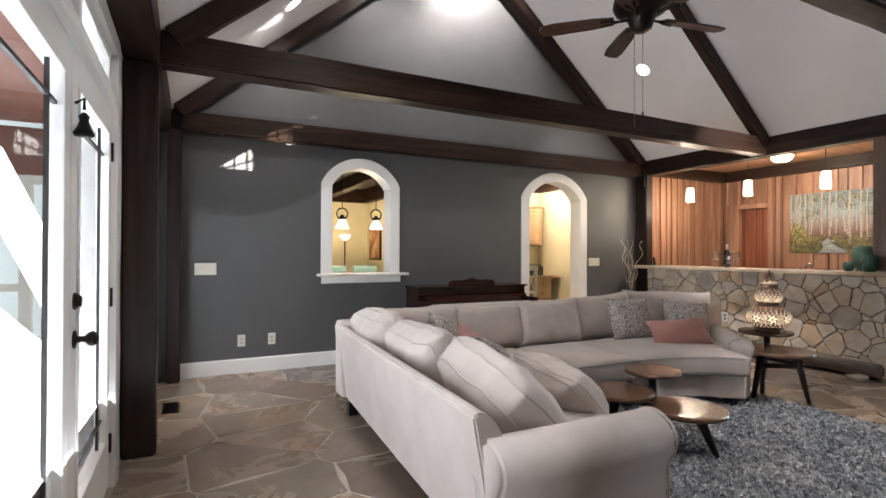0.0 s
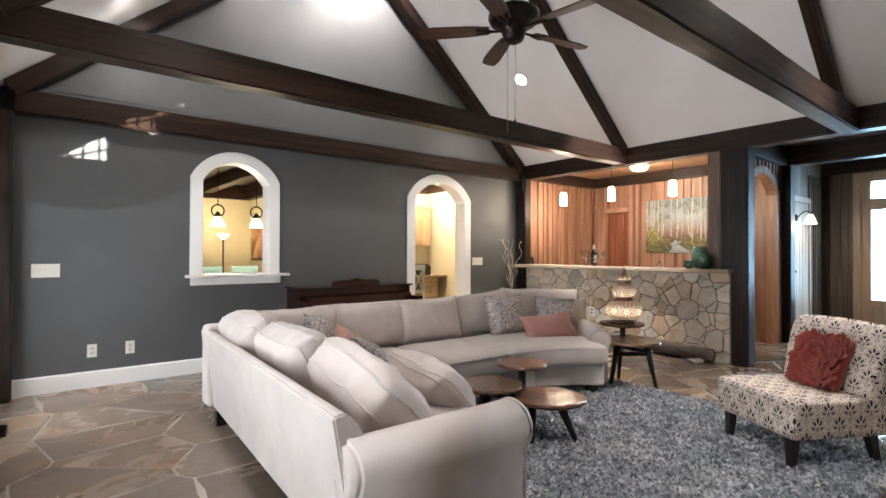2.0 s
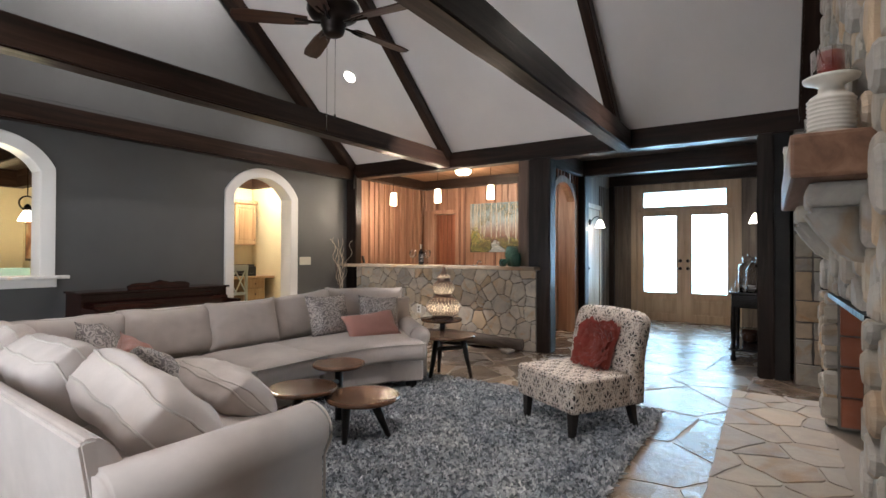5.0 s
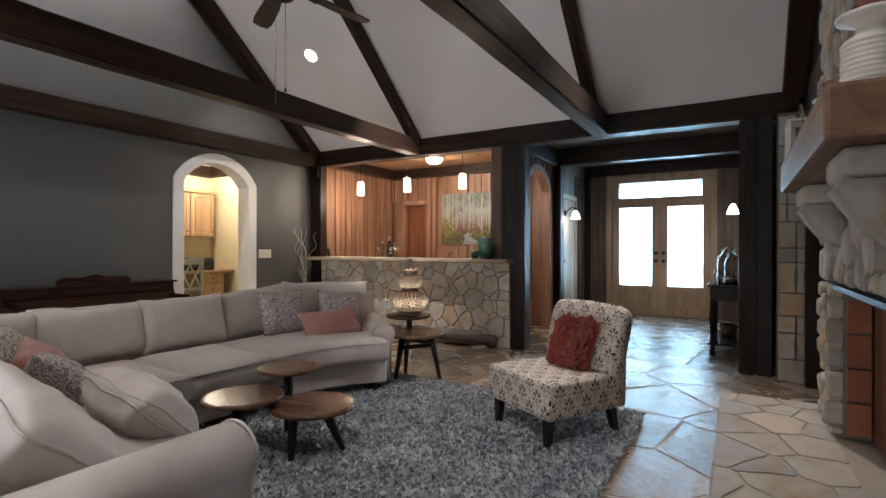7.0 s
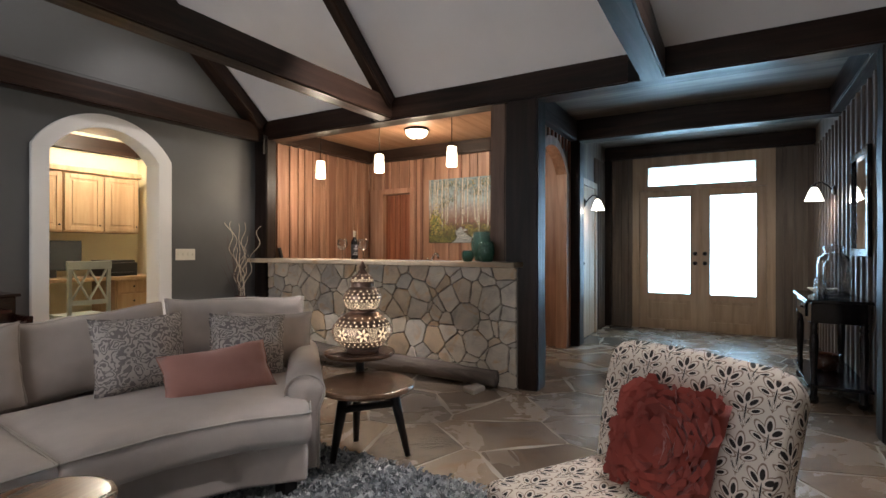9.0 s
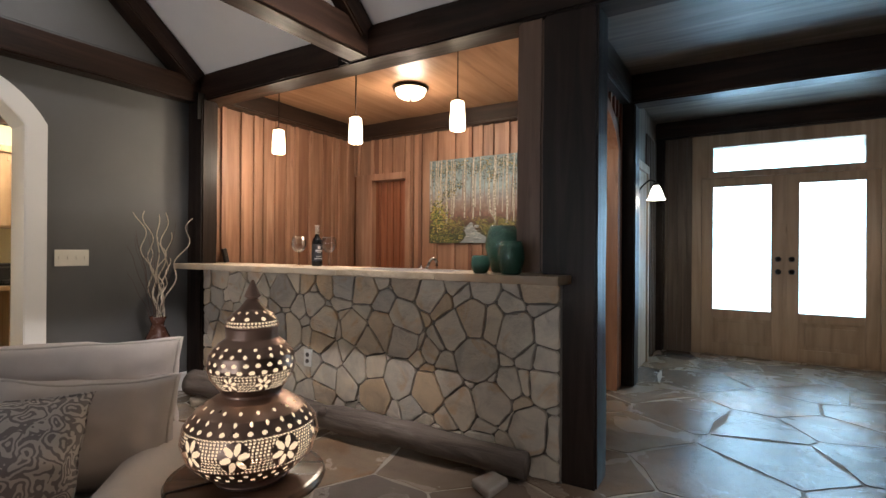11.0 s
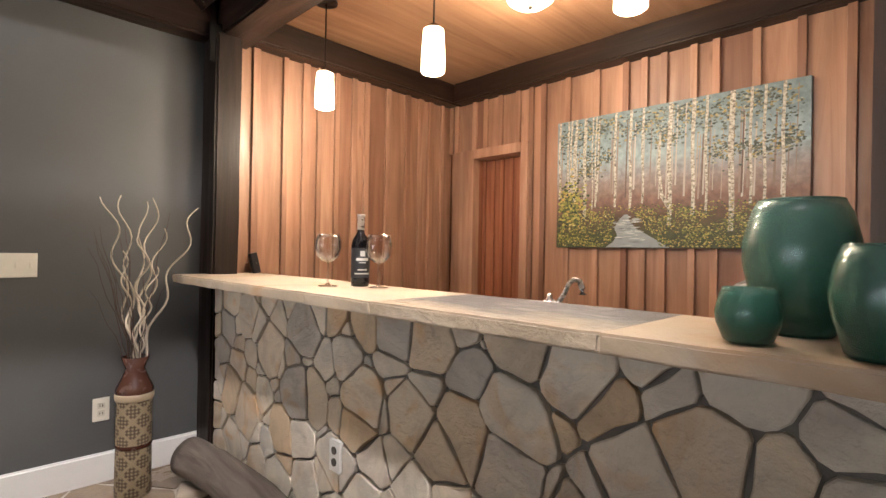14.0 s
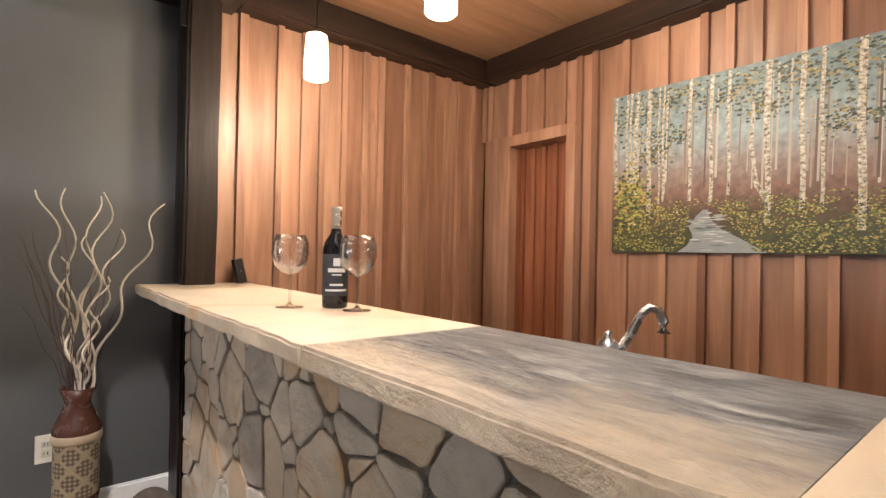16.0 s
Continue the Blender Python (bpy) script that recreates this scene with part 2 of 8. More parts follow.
def part(name, bm, material, parent=None, label="", smooth=False, m=None):
    """One bmesh as one mesh object, under a thing or a part."""
    ob = new(name, bm if isinstance(bm, bpy.types.Mesh) else mesh_of(bm, material, smooth))
    if m is not None:
        ob.matrix_basis = m
    if parent is not None:
        ob.parent = parent
    return tagged(ob, label) if label else ob


def thing(name, label, category, m=None, group="", kind=""):
    ob = new(name)
    ob.empty_display_size = 0.1
    if m is not None:
        ob.matrix_basis = m
    return tagged(ob, label, category, group, kind)


def setting(name, bm, material, label="", smooth=False):
    return tagged(part(name, bm, material, None, label, smooth), kind="structure", category=name.split("_")[0])


def add_box(bm, lo, hi, bevel=0.0, m=None, mat=0):
    r = bmesh.ops.create_cube(bm, size=1)
    vs = r["verts"]
    c, s = [(a + b) / 2 for a, b in zip(lo, hi)], [b - a for a, b in zip(lo, hi)]
    bmesh.ops.scale(bm, vec=s, verts=vs)
    bmesh.ops.translate(bm, vec=c, verts=vs)
    if m is not None:
        bmesh.ops.transform(bm, matrix=m, verts=vs)
    for f in {f for v in vs for f in v.link_faces}:
        f.material_index = mat
    if bevel:
        es = list({e for v in vs for e in v.link_edges})
        bmesh.ops.bevel(bm, geom=es, offset=bevel, segments=2, affect="EDGES", profile=0.6)
    return bm


def box(lo, hi, bevel=0.0, m=None):
    return add_box(bmesh.new(), lo, hi, bevel, m)


def add_prism(bm, pts, z0, z1, m=None, chamfer=0.0):
    """An upright prism over the polygon pts; chamfer draws the top edge in."""
    lo = [bm.verts.new((x, y, z0)) for x, y in pts]
    if chamfer:
        cx, cy = sum(p[0] for p in pts) / len(pts), sum(p[1] for p in pts) / len(pts)

        def drawn(x, y):
            d = math.hypot(x - cx, y - cy) or 1
            k = max(0.3, 1 - chamfer / d)
            return cx + (x - cx) * k, cy + (y - cy) * k

        mid = [bm.verts.new((x, y, z1 - chamfer * 0.8)) for x, y in pts]
        hi = [bm.verts.new((*drawn(x, y), z1)) for x, y in pts]
        rings = [lo, mid, hi]
    else:
        hi = [bm.verts.new((x, y, z1)) for x, y in pts]
        rings = [lo, hi]
    n = len(pts)
    for a, b in zip(rings, rings[1:]):
        for i in range(n):
            bm.faces.new((a[i], a[(i + 1) % n], b[(i + 1) % n], b[i]))
    bm.faces.new(hi)
    bm.faces.new(lo[::-1])
    if m is not None:
        bmesh.ops.transform(bm, matrix=m, verts=[v for r in rings for v in r])
    return bm


def lathe(profile, steps=32, bm=None, m=None, close=True):
    """Turned round z: profile of (radius, height) from the bottom up."""
    bm = bm or bmesh.new()
    rings, made = [], []
    for r, z in profile:
        ring = [bm.verts.new((r * math.cos(2 * math.pi * i / steps), r * math.sin(2 * math.pi * i / steps), z)) for i in range(steps)]
        rings.append(ring)
        made += ring
    for a, b in zip(rings, rings[1:]):
        for i in range(steps):
            bm.faces.new((a[i], a[(i + 1) % steps], b[(i + 1) % steps], b[i]))
    if close:
        bm.faces.new(rings[0][::-1])
        bm.faces.new(rings[-1])
    if m is not None:
        bmesh.ops.transform(bm, matrix=m, verts=made)
    return bm


def rod(points, radius, bm=None, steps=8):
    """A round rod through points; radius is one number or one a point."""
    bm = bm or bmesh.new()
    pts = [Vector(p) for p in points]
    rad = radius if isinstance(radius, (list, tuple)) else [radius] * len(pts)
    rings = []
    for i, p in enumerate(pts):
        d = (pts[min(i + 1, len(pts) - 1)] - pts[max(i - 1, 0)]).normalized()
        q = d.to_track_quat("Z", "Y")
        rings.append([bm.verts.new(p + q @ Vector((rad[i] * math.cos(2 * math.pi * k / steps), rad[i] * math.sin(2 * math.pi * k / steps), 0))) for k in range(steps)])
    for a, b in zip(rings, rings[1:]):
        for k in range(steps):
            bm.faces.new((a[k], a[(k + 1) % steps], b[(k + 1) % steps], b[k]))
    bm.faces.new(rings[0][::-1])
    bm.faces.new(rings[-1])
    return bm


def beam(name, lo, hi, axis, label, bevel=0.012):
    """A hewn timber, its edges a little uneven."""
    bm = box(lo, hi)
    n = max(2, int(max(b - a for a, b in zip(lo, hi)) / 0.35))
    es = [e for e in bm.edges if abs((e.verts[0].co - e.verts[1].co)[axis]) > 0.01]
    bmesh.ops.subdivide_edges(bm, edges=es, cuts=n, use_grid_fill=True)
    sharp = [e for e in bm.edges if len(e.link_faces) == 2 and e.calc_face_angle() > 0.8]
    bmesh.ops.bevel(bm, geom=sharp, offset=bevel, segments=2, affect="EDGES")
    for v in bm.verts:
        j = noise.noise_vector(v.co * 3.1) * 0.006
        j[axis] = 0
        v.co += j
    return setting(name, bm, (M_BEAM_X, M_BEAM_Y, M_BEAM_Z)[axis], label)


def cells(x0, y0, x1, y1, sites, rng=None, spread=0.0):
    """Voronoi cells of the sites, cut to a rectangle; spread makes some grow at their neighbours' cost."""
    out = []
    grow = [rng.uniform(-spread, spread) if rng else 0.0 for _ in sites]
    for i, (px, py) in enumerate(sites):
        poly = [(x0, y0), (x1, y0), (x1, y1), (x0, y1)]
        for j, (qx, qy) in enumerate(sites):
            if i == j or abs(px - qx) + abs(py - qy) > 4:
                continue
            nx, ny = qx - px, qy - py
            k = 0.5 + (grow[i] - grow[j]) / (2 * (nx * nx + ny * ny))
            mx, my = px + nx * k, py + ny * k
            res = []
            for k in range(len(poly)):
                a, b = poly[k], poly[(k + 1) % len(poly)]
                da, db = (a[0] - mx) * nx + (a[1] - my) * ny, (b[0] - mx) * nx + (b[1] - my) * ny
                if da <= 0:
                    res.append(a)
                if da * db < 0:
                    t = da / (da - db)
                    res.append((a[0] + t * (b[0] - a[0]), a[1] + t * (b[1] - a[1])))
            poly = res
            if len(poly) < 3:
                break
        if len(poly) >= 3:
            out.append(poly)
    return out


def inset(poly, d):
    """The polygon drawn in by d on every side (convex)."""
    n = len(poly)
    res = list(poly)
    for k in range(n):
        a, b = poly[k], poly[(k + 1) % n]
        ex, ey = b[0] - a[0], b[1] - a[1]
        L = math.hypot(ex, ey)
        if L < 1e-6:
            continue
        nx, ny = -ey / L, ex / L
        ox, oy = a[0] + nx * d, a[1] + ny * d
        cut = []
        for i in range(len(res)):
            p, q = res[i], res[(i + 1) % len(res)]
            dp, dq = (p[0] - ox) * nx + (p[1] - oy) * ny, (q[0] - ox) * nx + (q[1] - oy) * ny
            if dp >= 0:
                cut.append(p)
            if dp * dq < 0:
                t = dp / (dp - dq)
                cut.append((p[0] + t * (q[0] - p[0]), p[1] + t * (q[1] - p[1])))
        res = cut
        if len(res) < 3:
            return []
    return res


def rounded(poly, cut, rng):
    """Corners of the polygon clipped and the sides broken, as hand-laid stone has them."""
    out = []
    n = len(poly)
    for k in range(n):
        p0, p, p1 = poly[k - 1], poly[k], poly[(k + 1) % n]
        for q, s in ((p0, 0.8), (p1, 0.8)):
            L = math.hypot(q[0] - p[0], q[1] - p[1])
            t = min(0.32, cut * rng.uniform(0.6, 1.3) / max(L, 1e-5))
            out.append((p[0] + (q[0] - p[0]) * t, p[1] + (q[1] - p[1]) * t))
        L = math.hypot(p1[0] - p[0], p1[1] - p[1])
        if L > cut * 4:
            nx, ny = -(p1[1] - p[1]) / L, (p1[0] - p[0]) / L
            j = rng.uniform(0.0, 0.045) * L
            t = rng.uniform(0.4, 0.6)
            out.append((p[0] + (p1[0] - p[0]) * t + nx * j, p[1] + (p1[1] - p[1]) * t + ny * j))
    return out


def sites_in(x0, y0, x1, y1, gap, seed, stretch=1.0, tries=6000):
    rng = random.Random(seed)
    pts = []
    for _ in range(tries):
        p = (rng.uniform(x0, x1), rng.uniform(y0, y1))
        g = gap * rng.choice((0.5, 0.75, 1.0, 1.2, 1.45))
        if all(((p[0] - q[0]) / stretch) ** 2 + (p[1] - q[1]) ** 2 > g * g for q in pts):
            pts.append(p)
    return pts


def stones(parent, rect, gap, seed, material, m, thick, joint, cut, chamfer, stretch=1.0, name="stone", keep=None, uneven=0.3, spread=0.0):
    """Stones laid on a plane: m takes (u, v, height) to the world."""
    rng = random.Random(seed + 5)
    made = []
    for poly in cells(*rect, sites_in(*rect, gap, seed, stretch), random.Random(seed + 9), spread):
        p = inset(poly, joint * rng.uniform(0.8, 1.3))
        if len(p) < 3:
            continue
        cx, cy = sum(q[0] for q in p) / len(p), sum(q[1] for q in p) / len(p)
        if keep and not keep(cx, cy):
            continue
        p = rounded(p, cut, rng)
        p = [(x - cx, y - cy) for x, y in p]
        bm = add_prism(bmesh.new(), p, 0, thick * (1 + rng.uniform(-uneven, uneven)), chamfer=chamfer)
        ob = part(name, bm, material, parent, m=m @ Matrix.Translation((cx, cy, 0)))
        made.append(ob)
    return made

# ---------------------------------------------------------------- structure
XW, XE, YN, YS = -0.17, 6.39, 5.69, -0.45
RIDGE_X, RIDGE_Z, EAVE_Z, XL = 3.22, 5.36, 2.665, 0.05
FAR = 11.0

slab = setting("floor", box((-0.45, -3.0, -0.12), (10.75, FAR + 0.2, -0.004)), M_GROUT, "pale grout bed under irregular flagstones")


def arch_pts(x0, x1, spring, rise, n=18):
    """Points of a segmental arch from the right spring over the top to the left one."""
    hw = (x1 - x0) / 2
    r = (hw * hw + rise * rise) / (2 * rise)
    a = math.asin(min(1, hw / r))
    c = (x0 + x1) / 2
    return [(c + r * math.sin(a - 2 * a * k / n), spring + rise - r + r * math.cos(a - 2 * a * k / n)) for k in range(n + 1)]


def wall_with_arches(name, x0, x1, y0, y1, top, holes, material, label):
    """A wall along x with arched openings (x0, x1, foot, spring, rise)."""
    bm = bmesh.new()
    xs = x0
    m = Matrix(((1, 0, 0, 0), (0, 0, -1, y1), (0, 1, 0, 0), (0, 0, 0, 1)))
    for a, b, foot, spring, rise in sorted(holes):
        add_prism(bm, [(xs, 0), (a, 0), (a, top), (xs, top)], 0, y1 - y0, m)
        if foot > 0:
            add_prism(bm, [(a, 0), (b, 0), (b, foot), (a, foot)], 0, y1 - y0, m)
        curve = arch_pts(a, b, spring, rise)
        for p, q in zip(curve, curve[1:]):
            add_prism(bm, [(q[0], q[1]), (p[0], p[1]), (p[0], top), (q[0], top)], 0, y1 - y0, m)
        xs = b
    add_prism(bm, [(xs, 0), (x1, 0), (x1, top), (xs, top)], 0, y1 - y0, m)
    bmesh.ops.remove_doubles(bm, verts=bm.verts, dist=1e-4)
    return setting(name, bm, material, label)


WIN, ARCH = (1.61, 2.31, 1.0, 2.0, 0.22), (4.32, 5.23, 0.0, 2.0, 0.26)
wall_n = wall_with_arches("wall_north", XW - 0.15, XE + 0.3, YN, YN + 0.17, 2.68, [WIN, ARCH], M_GREY, "charcoal painted wall with arched openings")
bm = add_prism(bmesh.new(), [(XW - 0.15, 2.682), (XE + 0.3, 2.682), (RIDGE_X, RIDGE_Z + 0.35)], 0, 0.17, Matrix(((1, 0, 0, 0), (0, 0, -1, YN + 0.17), (0, 1, 0, 0), (0, 0, 0, 1))))
setting("wall_gable_north", bm, M_GREY, "charcoal painted gable under the open roof")
# Near-black paint here stands for the shadow under the south rafters.
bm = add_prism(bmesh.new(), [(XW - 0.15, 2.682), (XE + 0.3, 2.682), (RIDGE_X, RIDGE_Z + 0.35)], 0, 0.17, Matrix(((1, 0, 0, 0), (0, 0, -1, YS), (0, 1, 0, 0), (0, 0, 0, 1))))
setting("wall_gable_south", bm, M_BLACK, "gable behind the chimney, its shade painted near-black")


def arch_trim(name, hole, width, proud, down, label):
    """White casing round an arched opening: legs and a broad curved head."""
    x0, x1, foot, spring, rise = hole
    inner, outer = arch_pts(x0, x1, spring, rise), arch_pts(x0 - width, x1 + width, spring + 0.03, rise + width - 0.035)
    base = foot if down else 0.0
    ring_i = [(x1, base)] + inner + [(x0, base)]
    ring_o = [(x1 + width, base)] + outer + [(x0 - width, base)]
    bm = bmesh.new()
    y_f, y_b = YN - proud, YN + 0.17 + proud
    layers = []
    for y in (y_f, y_b):
        layers.append(([bm.verts.new((x, y, z)) for x, z in ring_i], [bm.verts.new((x, y, z)) for x, z in ring_o]))
    n = len(ring_i)
    (fi, fo), (bi, bo) = layers
    for k in range(n - 1):
        bm.faces.new((fi[k], fi[k + 1], fo[k + 1], fo[k]))
        bm.faces.new((bi[k], bo[k], bo[k + 1], bi[k + 1]))
        bm.faces.new((fi[k], bi[k], bi[k + 1], fi[k + 1]))
        bm.faces.new((fo[k], fo[k + 1], bo[k + 1], bo[k]))
    for k in (0, n - 1):
        bm.faces.new((fi[k], fo[k], bo[k], bi[k]))
    # the lining stands a hair inside the opening
    for v in fi + bi:
        c = (x0 + x1) / 2
        v.co.x += (0.006 if v.co.x < c else -0.006)
        if v.co.z > spring:
            v.co.z -= 0.006
    bmesh.ops.recalc_face_normals(bm, faces=bm.faces)
    sharp = [e for e in bm.edges if len(e.link_faces) == 2 and e.calc_face_angle() > 1.2]
    bmesh.ops.bevel(bm, geom=sharp, offset=0.006, segments=2, affect="EDGES")
    return setting(name, bm, M_WHITE, label)


arch_trim("trim_pass_through", WIN, 0.115, 0.028, True, "white casing round the arched pass-through")
arch_trim("trim_arch_doorway", ARCH, 0.12, 0.028, False, "white casing round the arched doorway")
setting("trim_sill", box((1.45, YN - 0.1, 0.985), (2.52, YN + 0.24, 1.015), 0.006), stone("greyish stone sill", [(0.4, 0.37, 0.33)], 0.5, 6, 0.3), "thin stone sill of the pass-through")
setting("trim_apron", box((1.5, YN - 0.024, 0.905), (2.44, YN - 0.001, 0.984), 0.005), M_WHITE, "white apron under the sill")


def baseboard(x0, x1):
    bm = box((x0, YN - 0.018, 0.0), (x1, YN - 0.001, 0.15), 0.0)
    es = [e for e in bm.edges if e.verts[0].co.z > 0.1 and e.verts[1].co.z > 0.1 and abs(e.verts[0].co.x - e.verts[1].co.x) > 0.1 and e.verts[0].co.y < YN - 0.01]
    bmesh.ops.bevel(bm, geom=es, offset=0.01, segments=3, affect="EDGES")
    setting("baseboard", bm, M_WHITE, "white baseboard along the charcoal wall")


baseboard(0.12, ARCH[0] - 0.12)
baseboard(ARCH[1] + 0.12, 6.38)

# roof: two slopes, ridge along y
for name, xa, xb in (("ceiling_west", XW - 0.2, RIDGE_X), ("ceiling_east", RIDGE_X, XE + 0.06)):
    rise = (RIDGE_Z - EAVE_Z) / (RIDGE_X - XL)
    za, zb = RIDGE_Z - rise * abs(RIDGE_X - xa), RIDGE_Z - rise * abs(RIDGE_X - xb)
    bm = add_prism(bmesh.new(), [(xa, za), (xb, zb), (xb, zb + 0.15), (xa, za + 0.15)], 0, YN - YS + 0.3, Matrix(((1, 0, 0, 0), (0, 0, -1, YN + 0.16), (0, 1, 0, 0), (0, 0, 0, 1))))
    setting(name, bm, M_CEIL, "white painted sloping ceiling between dark rafters")


def rafter(name, side, y0, y1, depth=0.15):
    x_low = XL if side < 0 else XE
    run, rise = RIDGE_X - x_low, RIDGE_Z - EAVE_Z
    L = math.hypot(run, rise)
    ang = math.atan2(rise, abs(run))
    bm = box((0, 0, -depth), (L + 0.05, y1 - y0, -0.004))
    es = [e for e in bm.edges if abs((e.verts[0].co - e.verts[1].co).x) > 0.5]
    bmesh.ops.bevel(bm, geom=es, offset=0.012, segments=2, affect="EDGES")
    ob = setting(name, bm, M_BEAM_X, "dark stained rafter of the open roof")
    ob.matrix_basis = (Matrix.Translation((x_low, y0, EAVE_Z)) @ Matrix.Rotation(-ang, 4, "Y")) if side < 0 else (Matrix.Translation((x_low, y1, EAVE_Z)) @ Matrix.Rotation(math.pi, 4, "Z") @ Matrix.Rotation(-ang, 4, "Y"))
    return ob


T1, T2 = 3.72, 1.28
for y0, y1 in ((YN - 0.19, YN - 0.002), (T1 - 0.03, T1 + 0.075), (T2 + 0.09, T2 + 0.195), (YS + 0.002, YS + 0.18)):
    rafter("rafter", -1, y0, y1)
    rafter("rafter", 1, y0, y1)
beam("beam_ridge", (RIDGE_X - 0.09, YS + 0.01, RIDGE_Z - 0.4), (RIDGE_X + 0.09, YN - 0.005, RIDGE_Z - 0.1), 1, "dark ridge beam under the roof's peak")
beam("beam_tie", (-0.08, T1, 2.445), (XE - 0.01, T1 + 0.17, 2.655), 0, "dark stained tie beam across the room")
beam("beam_tie", (-0.08, T2, 2.42), (XE - 0.01, T2 + 0.16, 2.655), 0, "dark stained tie beam across the room")
beam("beam_wall", (0.12, YN - 0.14, 2.42), (XE - 0.01, YN - 0.003, 2.62), 0, "dark beam along the charcoal wall")
beam("beam_plate_east", (XE - 0.005, YS + 0.01, 2.44), (XE + 0.2, YN - 0.005, 2.665), 1, "dark plate beam over the bar and hall openings")
beam("beam_plate_west", (XW + 0.002, YS + 0.01, 2.42), (XW + 0.2, YN - 0.005, 2.66), 1, "dark plate beam over the terrace doors")

# posts
beam("post_terrace", (XW + 0.002, 3.66, 0), (0.02, 3.86, 2.42), 2, "dark stained post between the terrace doors")
beam("post_corner", (XW + 0.17, 5.52, 0), (0.12, 5.685, 2.42), 2, "dark stained post in the room's corner")
beam("post_bar_left", (XE - 0.04, 5.48, 0), (XE + 0.105, YN - 0.004, 2.44), 2, "dark stained post at the bar's end")
beam("post_bar_right", (XE, 2.25, 0), (XE + 0.2, 2.54, 2.44), 2, "dark stained post between bar and hall")
beam("post_hall", (XE - 0.01, -0.075, 0), (XE + 0.16, 0.07, 2.44), 2, "dark stained post at the hall's edge")
beam("post_hall_inner", (8.5, 2.47, 0), (8.7, 2.62, 2.5), 2, "dark stained post beside the arched opening")
beam("post_bar_wood", (XE + 0.01, 2.542, 1.08), (XE + 0.16, 2.69, 2.44), 2, "brown cedar post beside the dark post").data.materials[0] = timber("brown cedar post", (0.1, 0.055, 0.034), (0.16, 0.092, 0.06), (0.22, 0.135, 0.09), 2, 0.5, 0.6, 0.2, 0.2)

# bar alcove shell and hall shell
setting("wall_bar_north", box((XE + 0.11, 5.66, 0), (8.6, 5.685, 2.8)), M_CEDARD, "wall behind the cedar boards")
bm = box((8.42, 2.62, 0), (8.56, 4.85, 2.8))
add_box(bm, (8.42, 4.85, 1.99), (8.56, 5.32, 2.8))
add_box(bm, (8.42, 5.32, 0), (8.56, 5.66, 2.8))
setting("wall_bar_east", bm, M_CEDARD, "wall behind the cedar boards with a doorway")
setting("ceiling_bar", box((XE + 0.201, 2.6, 2.625), (8.56, 5.7, 2.8)), M_CEDAR_X, "cedar board ceiling over the bar")
beam("beam_bar_north", (XE + 0.2, 5.5, 2.46), (8.42, 5.655, 2.624), 0, "dark beam under the bar's ceiling")
beam("beam_bar_east", (8.27, 2.7, 2.46), (8.415, 5.5, 2.624), 1, "dark beam under the bar's ceiling")
beam("beam_bar_south", (XE + 0.2, 2.66, 2.46), (8.27, 2.76, 2.624), 0, "dark beam under the bar's ceiling")
HALL_ARCH = (7.32, 8.3, 0.0, 2.08, 0.26)
wall_with_arches("wall_hall_north", XE + 0.2, 10.7, 2.6, 2.68, 2.8, [HALL_ARCH], M_GREYWOOD, "brown board wall of the hall with an arched opening")
setting("wall_hall_south", box((XE + 0.161, -0.2, 0), (10.7, -0.06, 2.8)), M_GREYWOOD, "brown board wall of the hall")
bm = box((10.53, -0.06, 0), (10.7, 0.45, 2.8))
add_box(bm, (10.53, 2.12, 0), (10.7, 2.6, 2.8))
add_box(bm, (10.53, 0.45, 2.48), (10.7, 2.12, 2.8))
setting("wall_hall_east", bm, M_GREYWOOD, "brown board wall round the entry doors")
setting("ceiling_hall", box((XE + 0.201, -0.2, 2.76), (10.7, 2.6, 2.86)), M_HALLCEIL, "weathered grey-brown board ceiling of the hall")
beam("beam_hall", (8.5, -0.055, 2.5), (8.7, 2.595, 2.755), 1, "dark beam across the hall's ceiling")
beam("beam_hall_north", (XE + 0.2, 2.5, 2.5), (8.5, 2.595, 2.755), 0, "dark beam along the hall's wall")
beam("beam_hall_south", (XE + 0.2, -0.055, 2.5), (8.5, 0.05, 2.755), 0, "dark beam along the hall's wall")
beam("beam_hall_end", (10.42, -0.055, 2.56), (10.525, 2.595, 2.755), 1, "dark beam over the entry doors")
beam("post_entry", (10.4, 2.5, 0), (10.525, 2.597, 2.56), 2, "dark corner post of the hall")

# south side: fireplace wall, pier, dark doorway
bm = box((XW - 0.15, YS - 0.15, 0), (2.06, YS, 2.68))
add_box(bm, (2.06, YS - 0.15, 2.2), (XE + 0.2, YS, 2.68))
add_box(bm, (2.06, YS - 0.15, 0), (3.9, YS - 0.001, 2.2))
add_box(bm, (6.2, YS - 0.15, 0), (XE + 0.2, YS, 2.2))
setting("wall_south", bm, M_GREY, "charcoal wall behind the fireplace")
# Near-black walls put the room's darkness into the paint.
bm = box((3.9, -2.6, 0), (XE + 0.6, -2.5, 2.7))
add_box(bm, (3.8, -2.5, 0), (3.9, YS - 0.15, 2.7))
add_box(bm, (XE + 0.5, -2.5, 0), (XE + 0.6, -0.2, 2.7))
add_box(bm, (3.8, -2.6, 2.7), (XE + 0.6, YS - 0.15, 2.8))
setting("wall_dark_room", bm, M_BLACK, "room beyond the doorway beside the fireplace, its darkness painted near-black")
# Box coloured near-black for the shade in the reveal.
setting("wall_reveal", box((XE + 0.02, -0.2, 0), (XE + 0.5, -0.076, 2.44)), M_BLACK, "reveal behind the hall post, its shade painted near-black")
